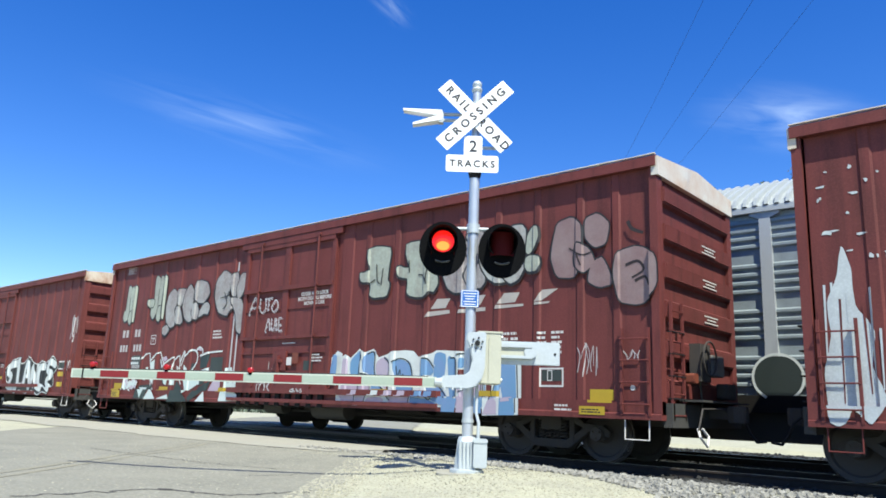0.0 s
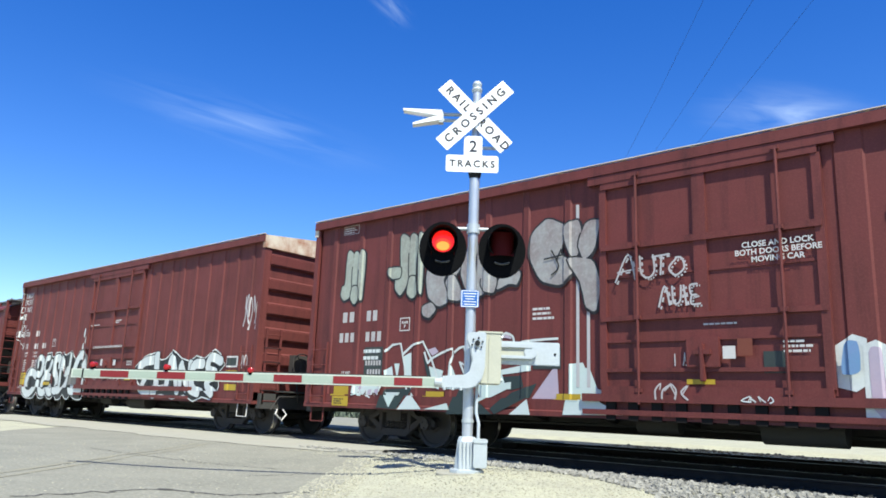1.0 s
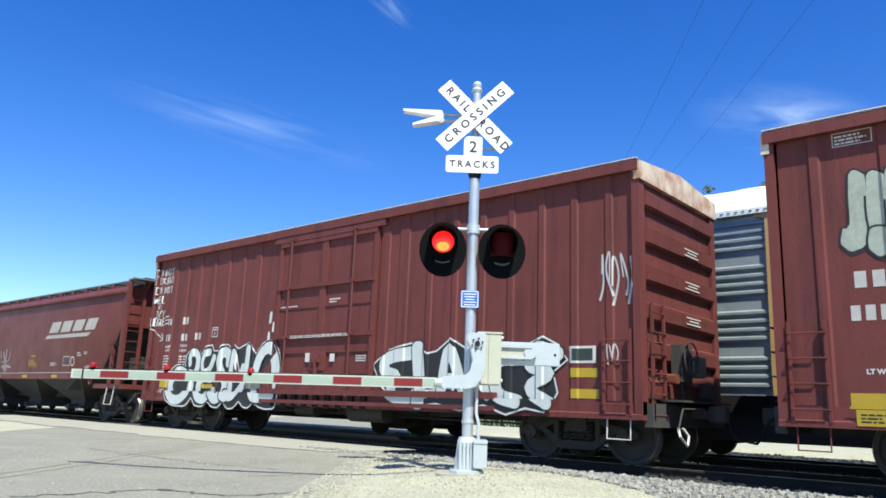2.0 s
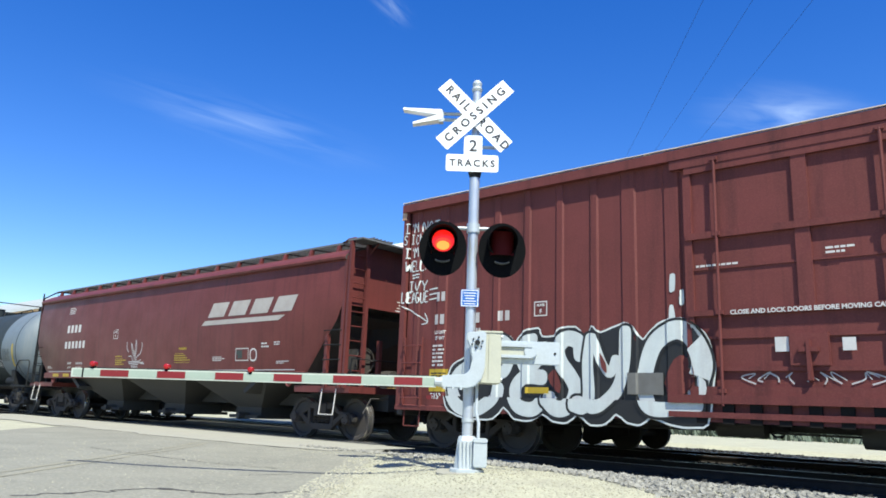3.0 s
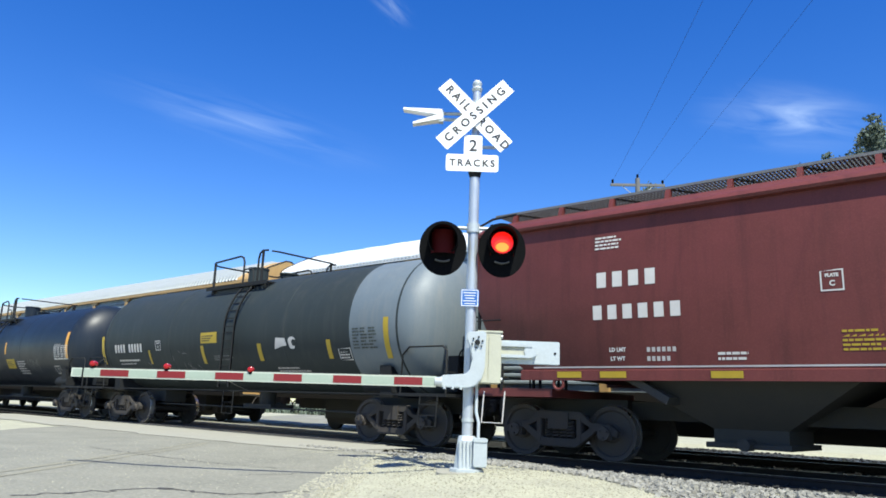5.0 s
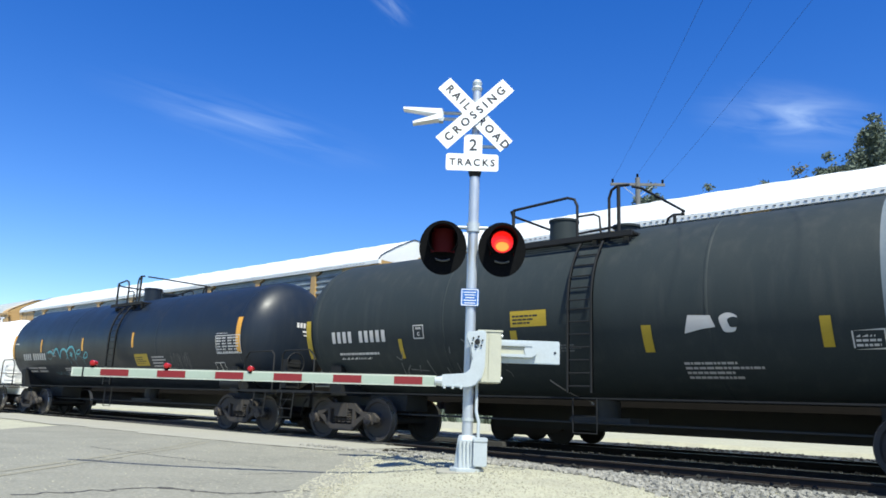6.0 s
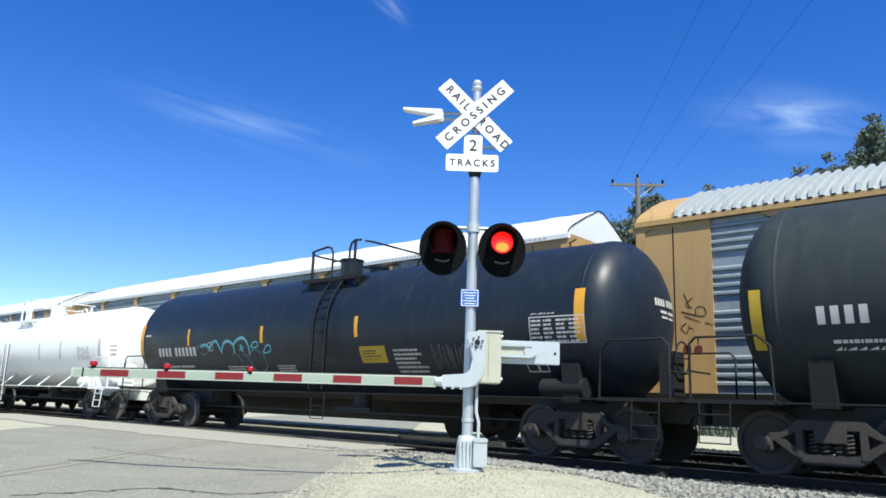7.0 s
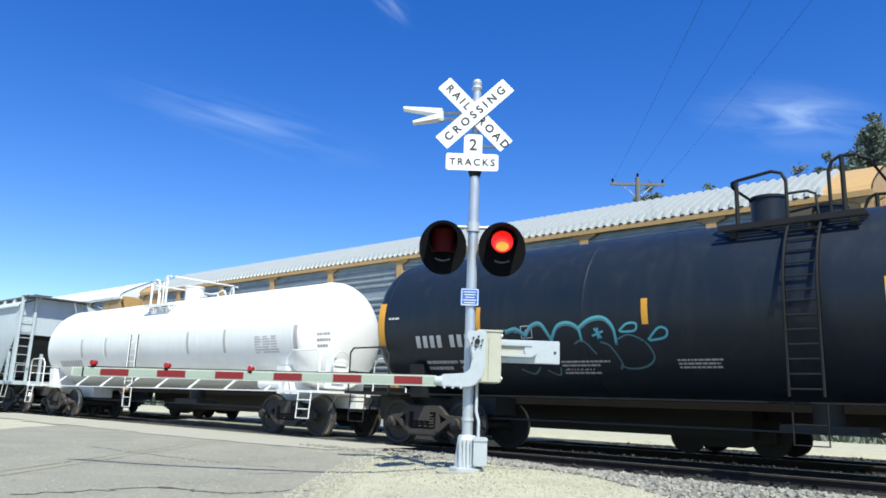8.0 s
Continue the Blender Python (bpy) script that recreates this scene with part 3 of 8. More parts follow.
def spart(name, bm, mat, parent=signal, label="", smooth=0.0, bevel=0.0):
    return part(name, bm, mat, parent, label, smooth, bevel)


bm = bmesh.new()
cyl(bm, (0, 0, 0.40), (0, 0, 3.86), 0.066, 20)
cyl(bm, (0, 0, 3.86), (0, 0, 4.97), 0.056, 20)
spart("mast", bm, ALU, smooth=40)
bm = bmesh.new()
for z0, z1, r0, r1 in ((4.95, 4.99, 0.06, 0.075), (4.99, 5.02, 0.075, 0.055), (5.02, 5.07, 0.055, 0.066), (5.07, 5.11, 0.066, 0.045)):
    cyl(bm, (0, 0, z0), (0, 0, z1), r0, 16, r1)
spart("mast_cap", bm, CAST, smooth=50)
bm = bmesh.new()
cyl(bm, (0, 0, 3.80), (0, 0, 3.86), 0.085, 16)
cyl(bm, (0, 0, 3.74), (0, 0, 3.80), 0.066, 16, 0.085)
spart("mast_coupling", bm, IRON, smooth=40)
base = bmesh.new()
ring = lambda z, w, c: [(x * w, y * w, z) for x, y in ((-1, -c), (-c, -1), (c, -1), (1, -c), (1, c), (c, 1), (-c, 1), (-1, c))]
loft(base, [ring(0.03, 0.20, 0.6), ring(0.07, 0.20, 0.6), ring(0.08, 0.15, 0.6), ring(0.40, 0.115, 0.6), ring(0.45, 0.10, 0.6), ring(0.455, 0.075, 0.6)])
for k in range(-2, 3):
    bx(base, k * 0.045 - 0.010, k * 0.045 + 0.010, -0.165, -0.10, 0.08, 0.40)
spart("mast_base", base, CAST, label="fluted cast base of the mast", bevel=0.006)
bm = bmesh.new()
extrude(bm, rounded(-0.36, 0.36, -0.36, 0.36, 0.12), "z", -0.25, 0.035)
spart("footing", bm, CONCRETE, label="concrete footing")
bm = bmesh.new()
extrude(bm, rounded(0.07, 0.235, 0.10, 0.40, 0.03), "y", -0.20, -0.02)
extrude(bm, rounded(0.065, 0.24, 0.385, 0.435, 0.02), "y", -0.21, -0.01)
spart("junction_box", bm, CAST, label="silver junction box", bevel=0.006)
bm = bmesh.new()
rod(bm, [(0.13, -0.08, 0.42), (0.13, -0.08, 0.62), (0.10, -0.04, 0.74), (0.10, -0.02, 1.15)], 0.02, 8)
spart("conduit", bm, CAST, smooth=40)
for z in (0.62, 1.05):
    bm = bmesh.new()
    cyl(bm, (0, 0, z), (0, 0, z + 0.04), 0.075, 16)
    spart("pipe_clamp", bm, CAST)

# crossbuck: the CROSSING blade lies over the RAILROAD blade
for name, tilt, y, words in (("crossbuck_blade", -45.5, -0.10, (("RAIL", -0.325), ("ROAD", 0.355))), ("crossbuck_blade", 44.5, -0.125, (("CROSSING", 0.0),))):
    m = pose(-0.022, y, 4.582, 0, -tilt, 0)
    bm = bmesh.new()
    extrude(bm, rounded(-0.605, 0.605, -0.112, 0.112, 0.012), "y", -0.003, 0.003, m)
    blade = spart(name, bm, SIGN_W, label="white crossbuck blade")
    for body, u in words:
        word("lettering", body, 0.150, SIGN_K, blade, m @ pose(u, -0.0065, -0.002), 0.0042, 1.62 if len(words) == 1 else 1.5, "black lettering")
bm = bmesh.new()
for z in (4.50, 4.74):
    bx(bm, -0.09, 0.09, -0.095, -0.02, z - 0.02, z + 0.02)
cyl(bm, (0, -0.02, 4.45), (0, -0.02, 4.8), 0.068, 14)
spart("crossbuck_bracket", bm, CAST)
for (x0, x1, z0, z1), body, size, sp in (((-0.155, 0.085, 4.01, 4.30), "2", 0.22, 1.0), ((-0.385, 0.30, 3.80, 4.03), "TRACKS", 0.13, 1.35)):
    bm = bmesh.new()
    y = -0.095 if body == "2" else -0.105
    extrude(bm, rounded(x0, x1, z0, z1, 0.03), "y", y, y + 0.006)
    plate = spart("track_count_plate", bm, SIGN_W, label="white plate with black lettering")
    word("lettering", body, size, SIGN_K, plate, pose((x0 + x1) / 2, y - 0.004, (z0 + z1) / 2 - 0.005), 0.003, sp)
for q in ((-0.06, 0.06, -0.09, 0.0, 3.9, 3.93), (-0.06, 0.06, -0.09, 0.0, 4.2, 4.23), (0.05, 0.30, -0.03, 0.0, 4.15, 4.185)):
    bm = bmesh.new()
    bx(bm, *q)
    spart("plate_bracket", bm, CAST)
# second crossbuck for the other road, seen edge-on, on two stand-off rods
bm = bmesh.new()
rod(bm, [(0, 0.0, 4.63), (-0.48, 0.06, 4.655)], 0.024, 8)
rod(bm, [(0, 0.0, 4.545), (-0.48, 0.06, 4.57)], 0.024, 8)
spart("side_arm", bm, CAST)
bm = bmesh.new()
bx(bm, -0.50, -0.44, 0.0, 0.10, 4.52, 4.68)
spart("side_bracket", bm, CAST)
for z0, z1, name in ((4.70, 4.655, "side_blade"), (4.50, 4.60, "side_blade")):
    bm = bmesh.new()
    far = -0.985 if z0 > 4.6 else -0.85
    loft(bm, [[(far, 0.05 + y, z0 + h) for y, h in ((-0.02, -0.012), (0.10, -0.012), (0.10, 0.014), (-0.02, 0.014))], [(-0.46, 0.05 + y, z1 + h) for y, h in ((-0.06, -0.045), (0.10, -0.045), (0.10, 0.035), (-0.06, 0.035))]])
    spart(name, bm, SIGN_W, label="white crossbuck blade turned edge-on")

# flashing lamps
bm = bmesh.new()
cyl(bm, (-0.37, 0.0, 3.06), (0.37, 0.0, 3.06), 0.024, 10)
for x in (-0.37, 0.37):
    cyl(bm, (x, 0.0, 3.08), (x, 0.0, 2.86), 0.022, 10)
cyl(bm, (0, 0, 3.0), (0, 0, 3.12), 0.085, 14)
spart("lamp_crossarm", bm, CAST, smooth=40)
shutters = []
for x in (-0.378, 0.372):
    c = Vector((x - 0.004, -0.14, 2.85))
    bm = bmesh.new()
    loft(bm, [[c + Vector((0.302 * math.cos(a), y, 0.355 * math.sin(a) - 0.09)) for a in (6.2832 * k / 40 for k in range(40))] for y in (0.012, 0.02)])
    lamp = spart("flasher", bm, LAMP_K, label="black round flasher with a red lens", smooth=40)
    bm = bmesh.new()
    cyl(bm, c + Vector((0, 0.02, 0)), c + Vector((0, 0.20, 0)), 0.185, 24, 0.15)
    part("housing", bm, LAMP_K, lamp, smooth=40)
    hood = bmesh.new()
    rows = []
    for i in range(29):
        a = radians(-52 + i * 284 / 28)
        deep = 0.10 + 0.24 * (0.5 + 0.5 * math.sin(a)) ** 0.8
        rows.append([c + Vector((r * math.cos(a), -d, r * math.sin(a) - 0.10 * d)) for r, d in ((0.192, -0.012), (0.186, deep * 0.5), (0.182, deep), (0.176, deep), (0.180, deep * 0.5), (0.184, -0.012))])
    loft(hood, rows)
    part("visor", hood, LAMP_K, lamp, "black visor round the lens", smooth=50)
    # red roundel glass, bulb behind it, and an added drum that hides it instead of switching off
    bm = bmesh.new()
    loft(bm, [[c + Vector((r * math.cos(a), y, r * math.sin(a))) for a in (6.2832 * k / 32 for k in range(32))] for r, y in ((0.172, 0.008), (0.172, 0.0), (0.155, -0.012))])
    part("lens_ring", bm, LAMP_K, lamp, smooth=40)
    bm = bmesh.new()
    cyl(bm, c + Vector((0, -0.032, 0)), c + Vector((0, -0.022, 0)), 0.140, 28)
    part("bulb_panel", bm, LED_ON, lamp, "lit red lamp", smooth=40)
    bm = bmesh.new()
    loft(bm, [[c + Vector((0.0 + r * math.cos(a), y, -0.045 + 0.80 * r * math.sin(a))) for a in (6.2832 * k / 24 for k in range(24))] for r, y in ((0.104, -0.0325), (0.098, -0.035))])
    part("bulb_glow", bm, LED_MID, lamp, "bright red middle of the lamp")
    bm = bmesh.new()
    loft(bm, [[c + Vector((0.0 + r * math.cos(a), y, -0.062 + 0.72 * r * math.sin(a))) for a in (6.2832 * k / 20 for k in range(20))] for r, y in ((0.082, -0.0355), (0.070, -0.039))])
    part("bulb_core", bm, LED_HOT, lamp, "bright orange core of the lamp")
    # added crescent: the hood's lower highlight, put into a paler grey colour
    bm = bmesh.new()
    loft(bm, [[c + Vector((r * math.cos(a), -d, r * math.sin(a) - 0.085)) for r, d in ((0.192, -0.012), (0.186, 0.05), (0.180, 0.05), (0.184, -0.012))] for a in (radians(240 + 60 * k / 12) for k in range(13))])
    part("lower_lip", bm, LAMP_LIP, lamp, "grey crescent for the highlight on the hood's lower lip", smooth=40)
    drum = bmesh.new()
    arc = [radians(186 + 168 * k / 20) for k in range(21)]
    for r0 in (0.150,):
        rows = [[Vector((r * math.cos(a), 0.55 * r * math.sin(a), z)) for r, z in ((r0, -0.168), (r0, 0.135), (r0 - 0.004, 0.135), (r0 - 0.004, -0.168))] for a in arc]
        loft(drum, rows)
    sh = part("turning_shade", drum, LENS, lamp, "added dark red shade that turns to hide the lit lamp", smooth=40)
    shutters.append((sh, c + Vector((0, -0.012, 0))))
    bm = bmesh.new()
    cyl(bm, (x, 0.0, 2.90), (x, -0.02, 2.80), 0.03, 8)
    part("lamp_stem", bm, CAST, lamp)

bm = bmesh.new()
extrude(bm, rounded(-0.135, 0.095, 2.03, 2.25, 0.025), "y", -0.080, -0.075)
blue = spart("notice_plate", bm, SIGN_B, label="small blue emergency notice plate")
bm = bmesh.new()
for a0, a1, b0, b1 in ((-0.125, 0.085, 2.235, 2.243), (-0.125, 0.085, 2.037, 2.045), (-0.125, -0.117, 2.045, 2.235), (0.077, 0.085, 2.045, 2.235)):
    bx(bm, a0, a1, -0.0845, -0.0815, b0, b1)
part("border", bm, SIGN_W, blue)
for k in range(5):
    bm = bmesh.new()
    w = 0.08 - 0.012 * (k % 3)
    bx(bm, -0.02 - w, -0.02 + w, -0.0845, -0.0835, 2.205 - 0.034 * k - 0.005, 2.205 - 0.034 * k + 0.004)
    part("print_bar", bm, SIGN_W, blue)

# gate mechanism, counterweight and arm
bm = bmesh.new()
extrude(bm, rounded(0.10, 0.385, 1.09, 1.71, 0.02), "y", -0.16, 0.22)
mech = spart("gate_mechanism", bm, CREAM, label="cream gate mechanism housing", bevel=0.008)
bm = bmesh.new()
bx(bm, 0.09, 0.40, -0.17, 0.23, 1.705, 1.73)
bx(bm, 0.225, 0.232, -0.164, -0.158, 1.11, 1.70)
part("lid", bm, CREAM, mech, bevel=0.004)
for z in (1.66, 1.14):
    bm = bmesh.new()
    cyl(bm, (0.40, -0.15, z), (0.385, -0.15, z), 0.022, 8)
    part("latch", bm, CAST, mech)
bm = bmesh.new()
outline = [(0.195, 1.70), (0.17, 1.72), (-0.04, 1.70), (-0.05, 1.62), (0.0, 1.50), (0.025, 1.36), (0.0, 1.235), (-0.06, 1.19), (-0.34, 1.165), (-0.35, 1.02), (-0.02, 1.015), (0.08, 1.05), (0.15, 1.14), (0.185, 1.28)]
extrude(bm, outline, "y", -0.215, -0.17)
hinge = spart("arm_casting", bm, CAST, label="silver L-shaped arm casting", bevel=0.012)
bm = bmesh.new()
for k in range(6):
    a = k * math.pi / 3 + 0.3
    cyl(bm, (0.085 + 0.066 * math.cos(a), -0.235, 1.575 + 0.066 * math.sin(a)), (0.085 + 0.066 * math.cos(a), -0.21, 1.575 + 0.066 * math.sin(a)), 0.012, 6)
cyl(bm, (0.085, -0.245, 1.575), (0.085, -0.21, 1.575), 0.034, 12)
part("bolt_ring", bm, IRON, hinge, "dark bolts round the pivot")
bm = bmesh.new()
bx(bm, 0.385, 1.13, 0.02, 0.05, 1.345, 1.635)
weight = spart("counterweight", bm, CAST, label="grey counterweight plate", bevel=0.01)
bm = bmesh.new()
for z0, z1 in ((1.55, 1.60), (1.415, 1.455)):
    bx(bm, 0.385, 0.78, -0.06, 0.02, z0, z1)
cyl(bm, (0.76, -0.05, 1.505), (0.76, 0.02, 1.505), 0.085, 14)
part("counterweight_rail", bm, CAST, weight, bevel=0.006)
bm = bmesh.new()
bx(bm, 0.39, 0.70, -0.03, 0.012, 1.455, 1.55)
part("slot_plate", bm, CREAM, weight)
bm = bmesh.new()
for z in (1.49,):
    cyl(bm, (1.07, 0.012, z), (1.07, 0.022, z), 0.016, 8)
part("bolt", bm, IRON, weight)
bm = bmesh.new()
cyl(bm, (-0.33, -0.20, 1.085), (-0.42, -0.20, 1.085), 0.062, 12, 0.05)
adapter = spart("arm_adapter", bm, CAST)
for k in range(3):
    bm = bmesh.new()
    cyl(bm, (-0.30 + 0.10 * k, -0.23, 1.0), (-0.30 + 0.10 * k, -0.23, 1.03), 0.018, 6)
    part("bolt", bm, CAST, adapter)
ZARM = lambda x: 1.083 + 0.0105 * (x + 0.4)
RED_AT = (-0.74, -1.479, -2.20, -2.91, -3.616, -4.305)
bm = bmesh.new()
arm = lambda bm, u0, u1, y0, y1, tall: loft(bm, [[(u, y, ZARM(u) + h * (1 + 0.04 * u)) for y, h in ((y0, -tall), (y1, -tall), (y1, tall), (y0, tall))] for u in (u0, u1)])
arm(bm, -4.83, -0.40, -0.225, -0.185, 0.066)
gate = spart("gate_arm", bm, ARM_W, label="lowered gate arm with red and white reflective bands")
edges = [-0.42] + [e for c in RED_AT for e in (c + 0.172, c - 0.172)] + [-4.81]
for k, (u0, u1) in enumerate(zip(edges, edges[1:])):
    bm = bmesh.new()
    arm(bm, u0, u1, -0.229 if k % 2 else -0.2275, -0.222, 0.048)
    part("red_band" if k % 2 else "pale_band", bm, ARM_R if k % 2 else ARM_P, gate)
bm = bmesh.new()
bx(bm, -4.70, -4.68, -0.229, -0.18, 0.98, 1.093)
part("tip_strap", bm, IRON, gate)
bm = bmesh.new()
rod(bm, [(-0.5, -0.175, 1.15), (-4.66, -0.175, 1.10)], 0.008, 5)
part("lamp_cable", bm, IRON, gate)
for x in (-2.66, -3.68, -4.58):
    bm = bmesh.new()
    cyl(bm, (x, -0.205, 1.09), (x, -0.205, 1.125), 0.03, 10)
    lampb = part("arm_lamp", bm, LAMP_K, gate, "small red gate lamp")
    bm = bmesh.new()
    for y0, y1, r0, r1 in ((-0.255, -0.247, 0.020, 0.033), (-0.247, -0.16, 0.033, 0.033), (-0.16, -0.15, 0.033, 0.02)):
        cyl(bm, (x, y0, 1.147), (x, y1, 1.147), r0, 12, r1)
    part("lamp_lens", bm, LED_ARM, lampb, smooth=40)


# ---- railway cars: trucks, couplers, paint on the sides ----
wheelsets, front_train, back_train = [], [], []
CACHE = {}


def cached(name, build):
    if name not in CACHE:
        CACHE[name] = build()
    return CACHE[name]


def wheelset_mesh():
    bm = bmesh.new()
    prof = [(0.08, -0.06), (0.12, -0.07), (0.16, -0.035), (0.36, -0.02), (0.385, -0.055), (0.45, -0.06), (0.457, -0.045), (0.460, 0.055), (0.487, 0.062), (0.487, 0.085), (0.39, 0.085), (0.36, 0.02), (0.16, 0.01), (0.08, 0.05)]
    for s in (-1, 1):
        loft(bm, [[(r * math.sin(a), s * (0.755 - y), r * math.cos(a)) for r, y in prof] for a in (2 * math.pi * k / 40 for k in range(41))], closed=False)
    cyl(bm, (0, -1.02, 0), (0, 1.02, 0), 0.075, 12)
    for s in (-1, 1):
        for k in range(3):
            a = k * 2.094
            cyl(bm, (0.05 * math.cos(a), s * 1.02, 0.05 * math.sin(a)), (0.05 * math.cos(a), s * 1.05, 0.05 * math.sin(a)), 0.018, 6)
    bmesh.ops.recalc_face_normals(bm, faces=bm.faces)
    me = mesh_of("wheelset", bm, [WHEEL, TREAD], 35)
    for p in me.polygons:
        c = p.center
        if 0.452 < math.hypot(c.x, c.z) < 0.47:
            p.material_index = 1
    return me


def frame_mesh():
    bm = bmesh.new()
    top = [(-1.12, 0.50), (-0.98, 0.60), (-0.62, 0.62), (-0.42, 0.80), (0.42, 0.80), (0.62, 0.62), (0.98, 0.60), (1.12, 0.50), (1.10, 0.36), (0.98, 0.34), (0.80, 0.36), (0.72, 0.44), (0.30, 0.22), (-0.30, 0.22), (-0.72, 0.44), (-0.80, 0.36), (-0.98, 0.34), (-1.10, 0.36)]
    # the frame with its spring opening: two halves round the hole
    extrude(bm, [(-1.12, 0.50), (-0.98, 0.60), (-0.62, 0.62), (-0.42, 0.80), (0.42, 0.80), (0.62, 0.62), (0.98, 0.60), (1.12, 0.50), (1.10, 0.40), (0.70, 0.50), (0.36, 0.66), (-0.36, 0.66), (-0.70, 0.50), (-1.10, 0.40)], "y", -0.06, 0.06)
    extrude(bm, [(-0.78, 0.52), (-0.62, 0.54), (-0.30, 0.34), (0.30, 0.34), (0.62, 0.54), (0.78, 0.52), (0.34, 0.20), (-0.34, 0.20)], "y", -0.06, 0.06)
    for x in (-0.889, 0.889):
        bx(bm, x - 0.13, x + 0.13, -0.08, 0.08, 0.36, 0.58)
    for x in (-0.40, 0.40):
        bx(bm, x - 0.05, x + 0.05, -0.07, 0.07, 0.28, 0.70)
    return mesh_of("side_frame", bm, TRUCK, bevel=0.012)


def spring_mesh():
    bm = bmesh.new()
    for x in (-0.22, -0.07, 0.08, 0.22):
        pts = [(x + 0.062 * math.cos(k * 0.9), 0.062 * math.sin(k * 0.9), 0.35 + k * 0.0075) for k in range(40)]
        rod(bm, pts, 0.016, 4)
    return mesh_of("spring", bm, TRUCK)


def cap_mesh():
    bm = bmesh.new()
    cyl(bm, (0, 0.05, 0), (0, -0.06, 0), 0.125, 14, 0.11)
    for k in range(3):
        a = 0.5 + k * 2.094
        cyl(bm, (0.07 * math.cos(a), -0.06, 0.07 * math.sin(a)), (0.07 * math.cos(a), -0.085, 0.07 * math.sin(a)), 0.02, 6)
    return mesh_of("bearing_cap", bm, WHEEL, smooth=40)


def truck(car, x):
    """A two-axle freight truck: bolster, side frames with springs and bearing caps, wheelsets."""
    def bolster():
        bm = bmesh.new()
        loft(bm, [[(a, y, z + h) for a, z in ((-0.2, 0.5), (0.2, 0.5), (0.2, 0.78), (-0.2, 0.78))] for y, h in ((-1.08, 0.0), (-0.5, -0.04), (0.5, -0.04), (1.08, 0.0))])
        cyl(bm, (0, 0, 0.7), (0, 0, 0.84), 0.2, 16)
        return mesh_of("truck", bm, TRUCK)
    t = part("truck", cached("truck", bolster), None, car, "rusty black two-axle truck")
    t.location = (x, 0, 0)
    for y in (-0.99, 0.99):
        part("side_frame", cached("side_frame", frame_mesh), None, t).location = (0, y, 0)
        part("spring_set", cached("spring", spring_mesh), None, t).location = (0, y, 0)
        for a in (-0.889, 0.889):
            cap = part("bearing_cap", cached("cap", cap_mesh), None, t)
            cap.location = (a, y * 1.07, 0.457)
            cap.rotation_euler = (0, 0, 0 if y < 0 else math.pi)
    for a in (-0.889, 0.889):
        ws = part("wheelset", cached("wheelset", wheelset_mesh), None, t, "steel wheels with polished treads on one axle")
        ws.location = (a, 0, 0.457)
        wheelsets.append(ws)
    bm = bmesh.new()
    for a in (-0.36, 0.36):
        bx(bm, a - 0.04, a + 0.04, -0.85, 0.85, 0.30, 0.40)
    part("brake_beam", bm, TRUCK, t)
    return t


def couplers(car, half, z=0.85):
    def build():
        bm = bmesh.new()
        bx(bm, -0.75, 0.05, -0.07, 0.07, -0.08, 0.08)
        extrude(bm, [(0.0, -0.10), (0.12, -0.16), (0.30, -0.15), (0.33, -0.04), (0.20, 0.0), (0.28, 0.10), (0.22, 0.17), (0.05, 0.14)], "z", -0.13, 0.13)
        return mesh_of("coupler", bm, TRUCK, bevel=0.015)
    def hose():
        bm = bmesh.new()
        rod(bm, [(0.0, 0.35, 0.0), (0.12, 0.34, -0.10), (0.22, 0.30, -0.30), (0.34, 0.22, -0.42), (0.52, 0.10, -0.40)], 0.022, 7)
        return mesh_of("air_hose", bm, IRON, smooth=60)
    def lever():
        bm = bmesh.new()
        rod(bm, [(-0.03, -0.06, 0.05), (0.02, -0.3, 0.08), (0.02, -1.15, 0.06), (0.04, -1.38, -0.25)], 0.014, 6)
        return mesh_of("uncoupling_lever", bm, TRUCK, smooth=60)
    for s in (-1, 1):
        for name, b in (("coupler", build), ("air_hose", hose), ("uncoupling_lever", lever)):
            o = part(name, cached(name, b), None, car)
            o.location = (s * half, 0, z)
            o.rotation_euler = (0, 0, 0 if s > 0 else math.pi)


